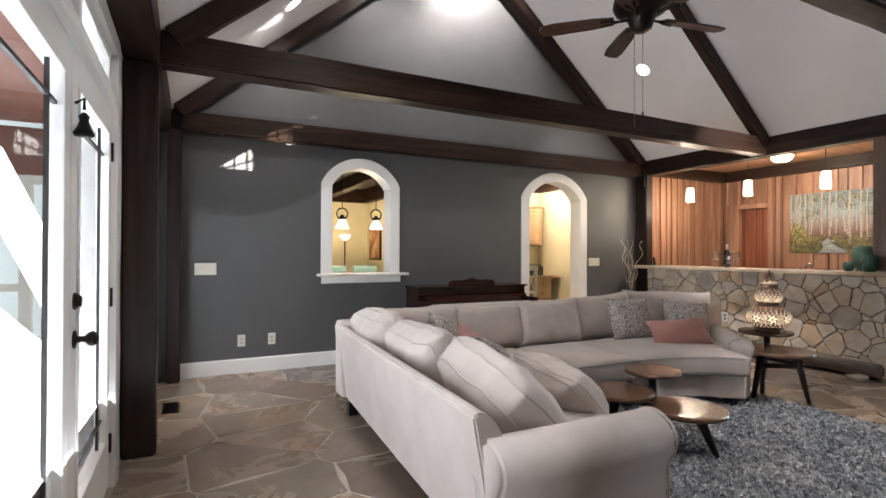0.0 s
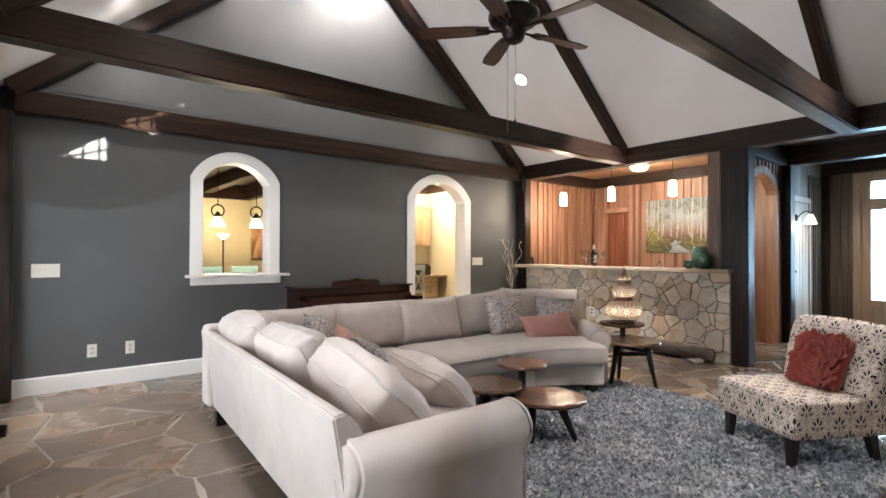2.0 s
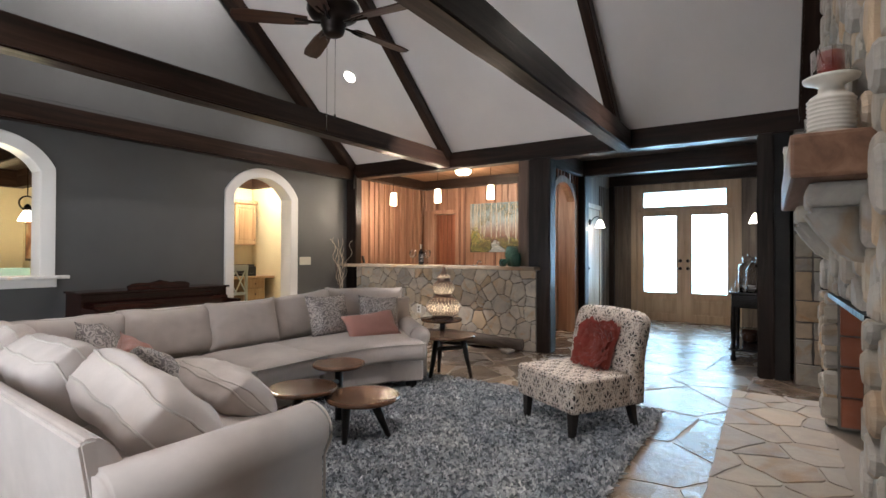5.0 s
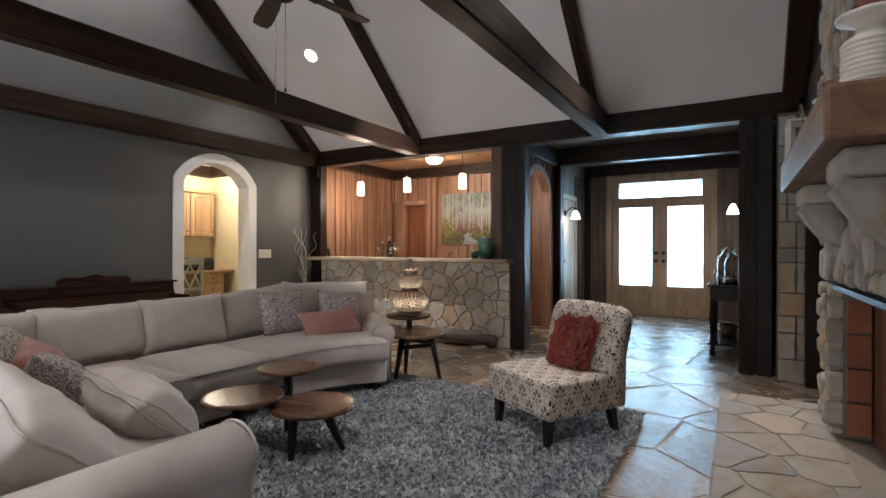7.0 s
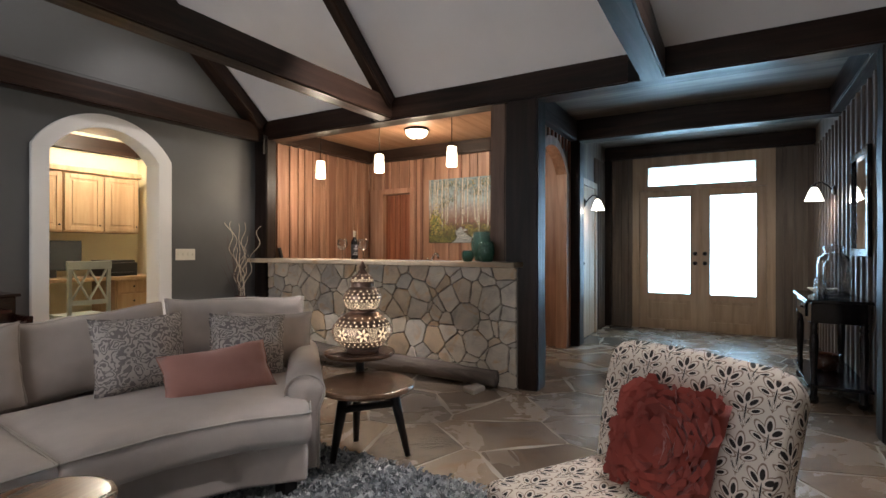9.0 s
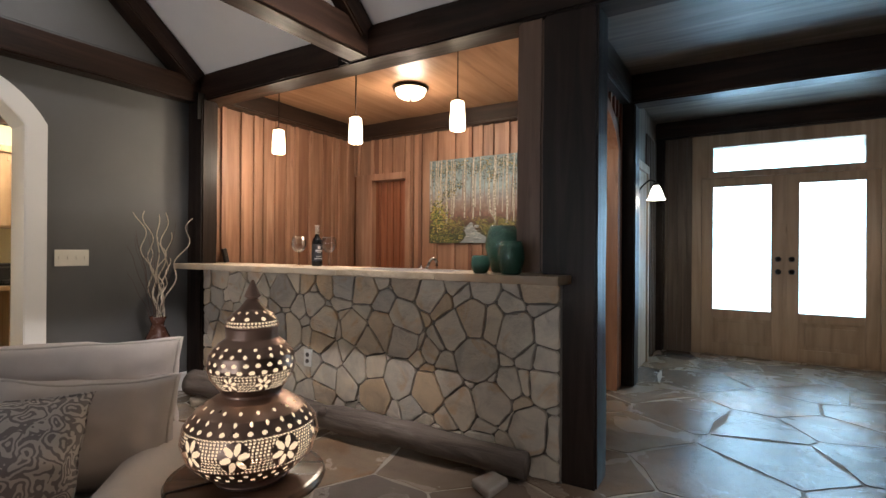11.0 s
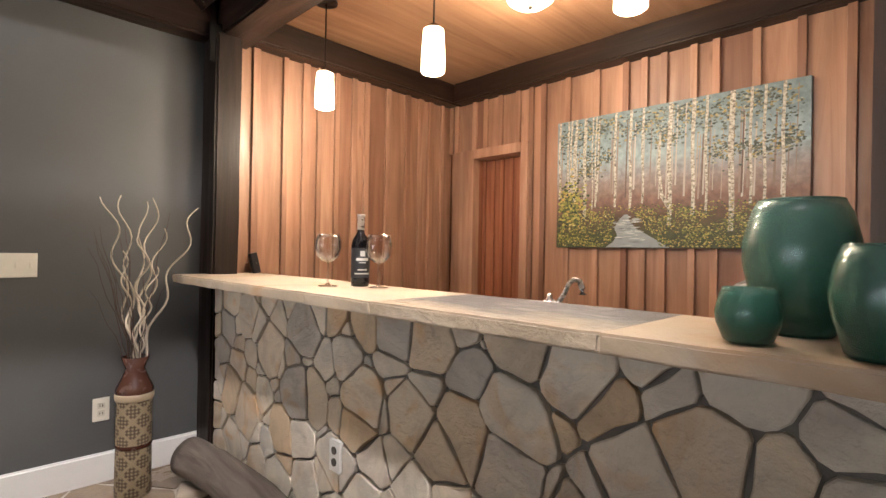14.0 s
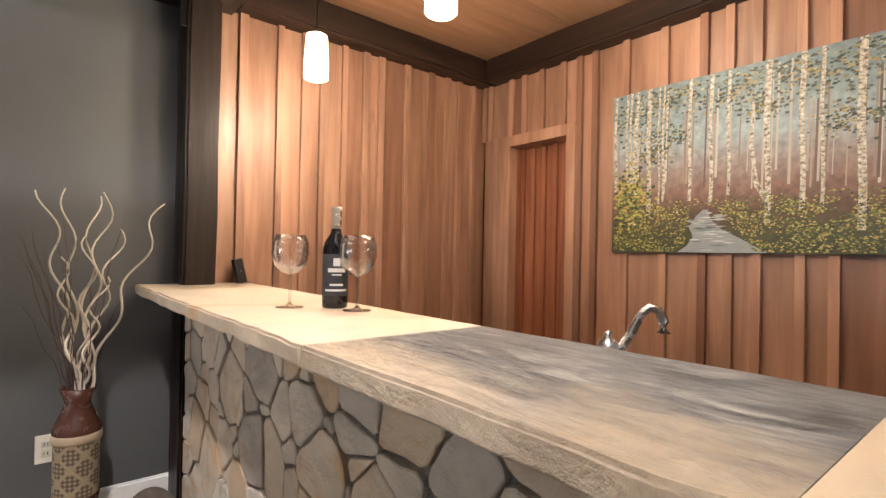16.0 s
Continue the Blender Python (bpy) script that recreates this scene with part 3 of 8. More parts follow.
setting("trim_jamb", box((6.14, YS - 0.15, 0), (6.199, YS + 0.02, 2.2), 0.004), M_BEAM_Z, "dark door jamb beside the stone pier")

# west wall with its door openings
D0, D1, W0, W1 = 1.24, 3.36, 4.02, 5.4
bm = box((XW - 0.16, YS - 0.15, 0), (XW, D0, 2.75))
add_box(bm, (XW - 0.16, D1, 0), (XW, W0, 2.75))
add_box(bm, (XW - 0.16, W1, 0), (XW, YN + 0.17, 2.75))
add_box(bm, (XW - 0.16, D0, 2.36), (XW, D1, 2.75))
add_box(bm, (XW - 0.16, W0, 2.36), (XW, W1, 2.75))
setting("wall_west", bm, M_WHITE, "white wall round the terrace doors")

# rooms seen through the two arches
bm = box((XW - 0.3, FAR, 0), (6.5, FAR + 0.12, 2.9))
add_box(bm, (XW - 0.42, YN + 0.17, 0), (XW - 0.3, FAR, 2.9))
add_box(bm, (3.78, YN + 0.17, 0), (3.9, FAR, 2.9))
add_box(bm, (3.9, 8.0, 0), (6.4, 8.12, 2.9))
add_box(bm, (6.28, YN + 0.17, 0), (6.4, 8.0, 2.9))
setting("wall_back_rooms", bm, M_YELLOW, "cream yellow walls of the rooms beyond")
bm = box((XW - 0.4, YN + 0.17, 2.66), (3.78, FAR, 2.8))
setting("ceiling_dining", bm, timber("dark dining ceiling", (0.03, 0.02, 0.014), (0.06, 0.04, 0.028), (0.1, 0.07, 0.05), 0, 0.5), "dark board ceiling of the dining room")
setting("ceiling_nook", box((3.9, YN + 0.17, 2.66), (6.28, 8.0, 2.8)), M_CEIL, "white ceiling of the desk nook")

# ---------------------------------------------------------------- doors, windows, lamps of the building
M_LEAD = plain("dark leaded came", (0.05, 0.045, 0.042), 0.4, 0.6)
M_BRONZE = plain("oil rubbed bronze", (0.02, 0.014, 0.011), 0.35, 0.7)
M_CHROME = plain("brushed nickel", (0.45, 0.42, 0.4), 0.25, 1.0)


def knob_set(parent, x, y, z, side=1):
    """Round knob and dead bolt on a door in a wall along y; side +1 faces +x."""
    rot = Matrix.Rotation(side * math.pi / 2, 4, "Y")
    part("door_knob", lathe([(0.033, 0), (0.033, 0.006), (0.012, 0.012), (0.011, 0.035), (0.024, 0.045), (0.028, 0.06), (0.02, 0.074), (0.004, 0.078)], 20), M_BRONZE, parent, "dark bronze knob", True, Matrix.Translation((x, y, z)) @ rot)
    part("dead_bolt", lathe([(0.031, 0), (0.031, 0.008), (0.022, 0.016), (0.02, 0.024), (0.004, 0.026)], 20), M_BRONZE, parent, "dark bronze bolt", True, Matrix.Translation((x, y + 0.0, z + 0.14)) @ rot)


def glazed_leaf(name, y0, y1, z0, z1, hinge, knob):
    """White terrace door leaf with a leaded pane."""
    d = thing(name, "white painted terrace door leaf with a leaded glass pane", "door", kind="structure")
    x0, x1, st = XW - 0.05, XW - 0.006, 0.115
    bm = bmesh.new()
    for a, b in (((y0, z0), (y0 + st, z1)), ((y1 - st, z0), (y1, z1)), ((y0 + st, z1 - 0.13), (y1 - st, z1)), ((y0 + st, z0), (y1 - st, z0 + 0.25))):
        add_box(bm, (x0, a[0], a[1]), (x1, b[0], b[1]), 0.004)
    part("leaf_frame", bm, M_WHITE, d)
    bm = bmesh.new()
    ya, yb, za, zb, w = y0 + st, y1 - st, z0 + 0.25, z1 - 0.13, 0.018
    for a, b in (((ya, za), (ya + w, zb)), ((yb - w, za), (yb, zb)), ((ya, zb - w), (yb, zb)), ((ya, za), (yb, za + w))):
        add_box(bm, (x0 - 0.006, a[0], a[1]), (x1 + 0.008, b[0], b[1]), 0.004)
    part("glazing_bead", bm, M_WHITE, d)
    p = part("pane", box((x0 + 0.018, ya, za), (x0 + 0.024, yb, zb)), M_GLASS, d)
    p.visible_shadow = False
    for y in (ya + 0.12, yb - 0.12):
        part("came", box((x0 + 0.012, y - 0.006, za), (x0 + 0.03, y + 0.006, zb)), M_LEAD, d)
    for z in (za + 0.13, zb - 0.13):
        part("came", box((x0 + 0.012, ya, z - 0.006), (x0 + 0.03, yb, z + 0.006)), M_LEAD, d)
    for z in (z0 + 0.22, (z0 + z1) / 2, z1 - 0.22):
        part("hinge", box((x1 - 0.002, hinge - 0.013, z - 0.05), (x1 + 0.012, hinge + 0.013, z + 0.05), 0.004), M_BRONZE, d)
    if knob:
        knob_set(d, x1, knob, 0.93)
    return d


glazed_leaf("door_1", 2.29, 3.28, 0.02, 2.0, 3.285, 2.36)
glazed_leaf("door_2", 1.3, 2.285, 0.02, 2.0, 1.297, None)
glazed_leaf("door_3", 4.1, 5.32, 0.02, 2.0, 5.325, None)


def door_casing(name, y0, y1, ztop):
    bm = bmesh.new()
    for a, b in (((y0 - 0.1, 0), (y0, ztop + 0.1)), ((y1, 0), (y1 + 0.1, ztop + 0.1)), ((y0, ztop), (y1, ztop + 0.1)), ((y0, 2.01), (y1, 2.07))):
        add_box(bm, (XW - 0.14, a[0], a[1]), (XW + 0.022, b[0], b[1]), 0.005)
    setting(name, bm, M_WHITE, "white casing with a transom light over the doors")


door_casing("trim_terrace_doors", 1.29, 3.29, 2.3)
door_casing("trim_side_door", 4.09, 5.33, 2.3)
for y0, y1 in ((1.29, 2.27), (2.31, 3.29), (4.09, 5.33)):
    w = thing("window_transom", "white framed transom pane over the terrace door", "window", kind="structure")
    bm = bmesh.new()
    for a, b in (((y0, 2.07), (y0 + 0.05, 2.3)), ((y1 - 0.05, 2.07), (y1, 2.3)), ((y0 + 0.05, 2.07), (y1 - 0.05, 2.11)), ((y0 + 0.05, 2.26), (y1 - 0.05, 2.3))):
        add_box(bm, (XW - 0.06, a[0], a[1]), (XW - 0.01, b[0], b[1]), 0.004)
    part("window_frame", bm, M_WHITE, w)
    part("pane", box((XW - 0.04, y0 + 0.05, 2.11), (XW - 0.035, y1 - 0.05, 2.26)), M_GLASS, w).visible_shadow = False
setting("trim_mullion", box((XW - 0.14, 2.272, 2.071), (XW + 0.02, 2.308, 2.3), 0.004), M_WHITE, "white mullion between the transom panes")

orn = thing("door_charm", "small black iron charm hung on the door's meeting stile", "ornament")
part("hook", rod([(XW + 0.002, 2.3, 1.78), (XW + 0.03, 2.3, 1.8), (XW + 0.03, 2.3, 1.76)], 0.006), M_IRON, orn)
part("bell", lathe([(0.03, 0), (0.034, 0.01), (0.022, 0.03), (0.014, 0.055), (0.018, 0.07), (0.006, 0.085)], 16), M_IRON, orn, "", True, Matrix.Translation((XW + 0.03, 2.3, 1.665)))

# terrace beyond the doors
setting("ground", box((-7.0, -4, -0.2), (XW - 0.45, 8.6, -0.1)), painted("pale terrace concrete", (0.62, 0.6, 0.57), 0.8, 0.1), "pale terrace outside the glass doors")
# Glowing sheets, here and to the north, stand in for the bright outdoors.
setting("backdrop_terrace", box((-7.2, -6, -1), (-7.0, 11, 7)), glowing("glowing daylight sheet", (0.9, 0.95, 1.0), 1.7), "glowing sheet for washed-out daylight beyond the terrace")
M_PORCH = painted("reddish porch paint", (0.2, 0.07, 0.045), 0.6)
setting("roof_porch", box((-2.6, 0.2, 2.45), (XW - 0.34, 6.0, 2.55)), M_PORCH, "reddish porch roof over the terrace")
for y in (1.3, 4.4):
    setting("post_porch", box((-2.55, y, -0.1), (-2.4, y + 0.15, 2.45)), M_WHITE, "white porch post")
setting("backdrop_terrace_north", box((-7.0, 8.6, -1), (-0.62, 8.8, 7)), glowing("glowing daylight sheet north", (0.85, 0.96, 0.98), 1.2), "glowing sheet for washed-out daylight beyond the terrace")
bm = box((-3.6, 7.0, 2.08), (-0.52, 7.12, 2.6))
setting("wall_porch_end", bm, M_PORCH, "reddish brown header at the porch's end")
bm = box((-3.6, 6.97, 1.98), (-0.52, 7.1, 2.078))
for x in (-3.6, -2.3, -1.45, -0.98, -0.62):
    add_box(bm, (x, 6.97, -0.1), (x + 0.1, 7.1, 1.978))
add_box(bm, (-3.6, 6.985, 0.82), (-0.52, 7.08, 0.9))
add_box(bm, (-3.6, 6.985, 1.42), (-0.52, 7.03, 1.45))
setting("window_porch_end", bm, M_WHITE, "white framed openings at the porch's end")
# Unseen panel, cut to the wall patches' outlines, added to shape the spot's light.
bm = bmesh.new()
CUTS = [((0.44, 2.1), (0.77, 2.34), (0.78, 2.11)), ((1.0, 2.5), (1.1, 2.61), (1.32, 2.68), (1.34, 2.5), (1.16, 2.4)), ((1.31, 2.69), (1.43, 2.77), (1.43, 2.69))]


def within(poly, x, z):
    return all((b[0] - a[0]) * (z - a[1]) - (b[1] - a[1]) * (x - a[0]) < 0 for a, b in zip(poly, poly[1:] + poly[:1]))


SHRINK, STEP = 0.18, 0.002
gy = SPOT_POS.y + SHRINK * (YN - SPOT_POS.y)
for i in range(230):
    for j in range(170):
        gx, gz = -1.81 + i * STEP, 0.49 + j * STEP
        wx, wz = SPOT_POS.x + (gx + STEP / 2 - SPOT_POS.x) / SHRINK, SPOT_POS.z + (gz + STEP / 2 - SPOT_POS.z) / SHRINK
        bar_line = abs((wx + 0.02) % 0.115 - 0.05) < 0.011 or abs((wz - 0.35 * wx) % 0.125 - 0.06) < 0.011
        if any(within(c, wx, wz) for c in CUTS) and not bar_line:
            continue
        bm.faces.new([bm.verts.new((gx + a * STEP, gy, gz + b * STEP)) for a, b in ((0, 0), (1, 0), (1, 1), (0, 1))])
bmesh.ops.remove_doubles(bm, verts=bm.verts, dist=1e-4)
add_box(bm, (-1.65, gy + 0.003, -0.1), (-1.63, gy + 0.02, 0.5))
setting("trim_lattice", bm, M_BLACK, "unseen cut-out panel added to shape the light patches")
rl = thing("terrace_railing", "pale metal railing round the terrace", "railing")
for z in (0.35, 0.95):
    part("rail", box((-2.5, 0.0, z), (-2.46, 6.0, z + 0.05)), M_WHITE, rl)
for k in range(25):
    part("baluster", box((-2.49, 0.1 + k * 0.24, -0.1), (-2.47, 0.12 + k * 0.24, 0.96)), M_WHITE, rl)

# entry doors
M_PINE = timber("honey oak door wood", (0.34, 0.23, 0.15), (0.48, 0.34, 0.23), (0.58, 0.43, 0.3), 2, 0.4, 0.6, 0.15, 0.2)


def entry_leaf(name, y0, y1, g0, g1, meet):
    d = thing(name, "oak entry door leaf with a tall frosted pane", "door", kind="structure")
    x0, x1 = 10.54, 10.585
    bm = bmesh.new()
    for a, b in (((y0, 0.01), (g0, 2.06)), ((g1, 0.01), (y1, 2.06)), ((g0, 1.955), (g1, 2.06)), ((g0, 0.01), (g1, 0.14)), ((g0, 0.43), (g1, 0.53))):
        add_box(bm, (x0, a[0], a[1]), (x1, b[0], b[1]), 0.005)
    part("leaf_frame", bm, M_PINE, d)
    bm = box((x0 + 0.012, g0, 0.14), (x1, g1, 0.43))
    add_box(bm, (x0 + 0.002, g0 + 0.05, 0.18), (x0 + 0.02, g1 - 0.05, 0.39), 0.008)
    part("panel", bm, M_PINE, d)
    part("pane", box((x0 + 0.02, g0, 0.53), (x0 + 0.026, g1, 1.955)), M_GLASS, d).visible_shadow = False
    s = 1 if meet > (y0 + y1) / 2 else -1
    for z in (0.98, 1.12):
        part("door_handle", lathe([(0.03, 0), (0.03, 0.008), (0.014, 0.014), (0.014, 0.03), (0.026, 0.042), (0.02, 0.06), (0.004, 0.064)], 18), M_BRONZE, d, "dark bronze knob", True, Matrix.Translation((x0, meet - s * 0.06, z)) @ Matrix.Rotation(-math.pi / 2, 4, "Y"))


entry_leaf("door_4", 0.47, 1.278, 0.59, 1.15, 1.278)
entry_leaf("door_5", 1.284, 2.1, 1.41, 1.98, 1.284)
bm = box((10.528, 1.262, 0.0), (10.539, 1.3, 2.064), 0.003)
add_box(bm, (10.545, 0.466, -0.003), (10.6, 2.104, 0.009))
setting("trim_entry_meeting", bm, M_PINE, "oak strip over the meeting of the entry doors and their sill")
bm = bmesh.new()
for a, b in (((0.37, 0), (0.473, 2.56)), ((2.097, 0), (2.2, 2.56)), ((0.473, 2.056), (2.097, 2.13)), ((0.473, 2.41), (2.097, 2.56)), ((0.473, 2.13), (0.6, 2.41)), ((1.98, 2.13), (2.097, 2.41))):
    add_box(bm, (10.5, a[0], a[1]), (10.62, b[0], b[1]), 0.004)
setting("trim_entry", bm, M_PINE, "oak frame and transom bars of the entry doors")
w = thing("window_entry_transom", "wide transom pane over the entry doors", "window", kind="structure")
part("pane", box((10.55, 0.6, 2.13), (10.556, 1.98, 2.41)), M_GLASS, w).visible_shadow = False
setting("backdrop_entry", box((12.2, -3, -1), (12.3, 6, 5)), M_DAYSKY, "overexposed daylight outside the entry doors")
setting("ground_entry", box((10.71, -3, -0.2), (12.2, 6, -0.05)), painted("pale porch slab", (0.6, 0.58, 0.55), 0.8), "pale porch slab outside the entry doors")

# hall details
for x0, x1, dr in ((8.8, 9.65, 1),):
    d = thing("door_6", "brown board door with dark hardware in the hall", "door", kind="structure")
    bm = bmesh.new()
    for k in range(6):
        add_box(bm, (x0 + k * 0.14, 2.565, 0.01), (x0 + k * 0.14 + 0.137, 2.597, 2.03), 0.004)
    part("leaf", bm, M_PINE, d)
    bm = bmesh.new()
    for a, b in (((x0 - 0.09, 0), (x0 - 0.004, 2.12)), ((x0 + 0.845, 0), (x0 + 0.93, 2.12)), ((x0 - 0.004, 2.035), (x0 + 0.845, 2.12))):
        add_box(bm, (a[0], 2.55, a[1]), (b[0], 2.598, b[1]), 0.004)
    part("casing", bm, M_PINE, d)
    part("door_handle", lathe([(0.03, 0), (0.03, 0.008), (0.012, 0.014), (0.026, 0.045), (0.004, 0.06)], 16), M_BRONZE, d, "", True, Matrix.Translation((x0 + 0.08, 2.565, 1.0)) @ Matrix.Rotation(math.pi / 2, 4, "X"))
trim = arch_pts(HALL_ARCH[0], HALL_ARCH[1], HALL_ARCH[3], HALL_ARCH[4])
bm = bmesh.new()
ri = [(HALL_ARCH[1], 0)] + trim + [(HALL_ARCH[0], 0)]
ro = [(HALL_ARCH[1] + 0.09, 0)] + arch_pts(HALL_ARCH[0] - 0.09, HALL_ARCH[1] + 0.09, HALL_ARCH[3], HALL_ARCH[4] + 0.09) + [(HALL_ARCH[0] - 0.09, 0)]
fi, fo = [bm.verts.new((x, 2.57, z)) for x, z in ri], [bm.verts.new((x, 2.57, z)) for x, z in ro]
bi, bo = [bm.verts.new((x, 2.7, z)) for x, z in ri], [bm.verts.new((x, 2.7, z)) for x, z in ro]
for k in range(len(ri) - 1):
    bm.faces.new((fi[k], fi[k + 1], fo[k + 1], fo[k]))
    bm.faces.new((bi[k], bo[k], bo[k + 1], bi[k + 1]))
    bm.faces.new((fi[k], bi[k], bi[k + 1], fi[k + 1]))
    bm.faces.new((fo[k], fo[k + 1], bo[k + 1], bo[k]))
for v in fi + bi:
    v.co.x += 0.006 if v.co.x < 7.8 else -0.006
    v.co.z -= 0.006 if v.co.z > 1.9 else 0
setting("trim_hall_arch", bm, M_CEDAR, "cedar casing round the arched opening to the bar")
for k in range(14):
    x = 6.75 + k * 0.13
    if x < 8.45:
        top = 2.5
        foot = 0.0 if not (HALL_ARCH[0] - 0.1 < x < HALL_ARCH[1] + 0.1) else 2.36
        part("batten", box((x, 2.576, foot), (x + 0.045, 2.599, top), 0.003), M_CEDARD, bpy.data.objects["wall_hall_north"])
for k in range(6):
    part("batten", box((9.75 + k * 0.11, 2.576, 0), (9.79 + k * 0.11, 2.599, 2.5), 0.003), M_GREYWOOD, bpy.data.objects["wall_hall_north"])
for k in range(3):
    part("batten", box((10.505, 2.26 + k * 0.1, 0), (10.529, 2.3 + k * 0.1, 2.55), 0.003), M_GREYWOOD, bpy.data.objects["wall_hall_east"])
    part("batten", box((10.505, 0.02 + k * 0.11, 0), (10.529, 0.06 + k * 0.11, 2.55), 0.003), M_GREYWOOD, bpy.data.objects["wall_hall_east"])
for k in range(18):
    part("batten", box((6.75 + k * 0.21, -0.059, 0), (6.795 + k * 0.21, -0.036, 2.5), 0.003), M_GREYWOOD, bpy.data.objects["wall_hall_south"])

M_SHADE = plain("lit milk glass", (0.9, 0.85, 0.75), 0.3, 0, 7.0, (1.0, 0.83, 0.58))
M_SHADEW = plain("lit white glass", (0.9, 0.88, 0.84), 0.3, 0, 6.0, (1.0, 0.92, 0.8))


def sconce(m, energy):
    s = thing("wall_sconce", "dark metal wall sconce with a lit bell shade", "wall lamp", m, "hall sconces")
    part("wall_plate", lathe([(0.055, 0), (0.055, 0.01), (0.03, 0.025), (0.012, 0.03)], 20), M_BRONZE, s, "", True, Matrix.Rotation(math.pi / 2, 4, "X"))
    part("arm", rod([(0, -0.02, 0), (0, -0.06, 0.05), (0, -0.11, 0.09), (0, -0.16, 0.08), (0, -0.175, 0.03)], 0.008), M_BRONZE, s, "", True)
    part("shade", lathe([(0.085, -0.13), (0.075, -0.115), (0.06, -0.07), (0.045, -0.03), (0.028, 0.0), (0.02, 0.012)], 24, close=False), M_SHADEW, s, "lit white glass bell", True, Matrix.Translation((0, -0.175, 0.03)))
    part("cap", lathe([(0.024, 0), (0.026, 0.012), (0.014, 0.03)], 16), M_BRONZE, s, "", True, Matrix.Translation((0, -0.175, 0.035)))
    p = m @ Vector((0, -0.175, -0.1))
    lamp("sconce_bulb", "POINT", energy, (1, 0.85, 0.65), Matrix.Translation(p), 0.04)


sconce(Matrix.Translation((9.0, 2.547, 1.79)), 10)
sconce(Matrix.Translation((8.85, -0.04, 1.79)) @ Matrix.Rotation(math.pi, 4, "Z"), 20)


def pendant(x, y, zb, ztop, energy):
    p = thing("pendant_lamp", "cylindrical lit glass pendant on a thin dark rod", "pendant lamp", Matrix.Translation((x, y, 0)), "bar pendants")
    part("canopy", lathe([(0.062, ztop - 0.022), (0.062, ztop - 0.006), (0.055, ztop - 0.002)], 28), M_BRONZE, p, "", True)
    part("rod", rod([(0, 0, zb + 0.2), (0, 0, ztop - 0.02)], 0.004), M_BRONZE, p)
    part("socket", lathe([(0.022, zb + 0.2), (0.024, zb + 0.215), (0.012, zb + 0.225)], 20), M_CHROME, p, "", True)
    part("shade", lathe([(0.046, zb), (0.054, zb + 0.006), (0.053, zb + 0.09), (0.046, zb + 0.195), (0.03, zb + 0.203)], 28, close=False), M_SHADE, p, "lit milk glass cylinder", True)
    lamp("pendant_bulb", "POINT", energy, WARM, Matrix.Translation((x, y, zb - 0.05)), 0.045)


pendant(6.785, 5.06, 2.015, 2.625, 25)
pendant(6.83, 4.23, 2.025, 2.625, 25)
pendant(6.86, 3.33, 2.025, 2.625, 25)

fl = thing("ceiling_light", "flush scalloped glass ceiling light with a bronze rim", "ceiling light", Matrix.Translation((7.44, 4.14, 0)))
part("rim", lathe([(0.135, 2.624), (0.15, 2.615), (0.152, 2.6), (0.142, 2.594)], 40), M_BRONZE, fl, "", True)
part("bowl", lathe([(0.02, 2.515), (0.08, 2.522), (0.12, 2.55), (0.137, 2.597)], 40, close=False), M_SHADE, fl, "lit ribbed glass bowl", True)
part("finial", lathe([(0.004, 2.496), (0.014, 2.505), (0.01, 2.517)], 16), M_BRONZE, fl, "", True)
lamp("ceiling_bulb", "POINT", 26, WARM, Matrix.Translation((7.44, 4.14, 2.42)), 0.1)

M_CAN = plain("lit recessed lens", (1, 0.95, 0.88), 0.3, 0, 18.0, (1, 0.93, 0.82))


def downlight(x, y, energy, side, target=None, cone=115):
    """A recessed can in the sloping ceiling."""
    slope = (RIDGE_Z - EAVE_Z) / (RIDGE_X - XL)
    z = RIDGE_Z - slope * abs(RIDGE_X - x)
    ang = math.atan(slope)
    m = Matrix.Translation((x, y, z)) @ Matrix.Rotation(side * ang, 4, "Y")
    d = thing("downlight", "small recessed round downlight in the sloping ceiling", "ceiling light", m, "roof downlights")
    part("trim_ring", lathe([(0.078, -0.002), (0.078, -0.012), (0.098, -0.012), (0.102, -0.002)], 28, close=False), M_WHITE, d, "", True)
    part("lens", lathe([(0.0765, -0.014), (0.0765, -0.003)], 24), M_CAN, d, "lit lens")
    lamp("downlight_beam", "SPOT", energy, (1, 0.93, 0.92), look((x, y, z - 0.06), target or (x, y, 0)), 0.05, spot=cone, blend=0.7)


downlight(5.31, 4.62, 60, 1, (5.15, 5.7, 1.7), 84)
downlight(3.55, 5.0, 310, 1, (3.48, 5.69, 4.1), 104)
downlight(2.3, 4.85, 55, -1, (2.0, 5.69, 3.2))
downlight(1.0, 4.7, 32, -1, (0.9, 5.69, 2.4))
# The next two cans are unseen, added to brighten bar front and chair.
downlight(5.3, 2.55, 520, 1, (6.2, 4.6, 0.3), 60)
downlight(5.3, 0.45, 300, 1, (4.7, 1.0, 0), 84)
downlight(1.2, 2.6, 110, -1)
downlight(1.2, 0.5, 80, -1)

# ceiling fan hung under the ridge
M_FANWOOD = timber("walnut fan blade", (0.03, 0.012, 0.008), (0.06, 0.025, 0.016), (0.1, 0.045, 0.028), 0, 0.4, 1.0, 0.1, 0.2)
FX, FY, FZ = 3.3, 2.87, 3.065
fan = thing("ceiling_fan", "five-bladed dark bronze ceiling fan hung from the ridge", "ceiling fan", Matrix.Translation((FX, FY, FZ)))
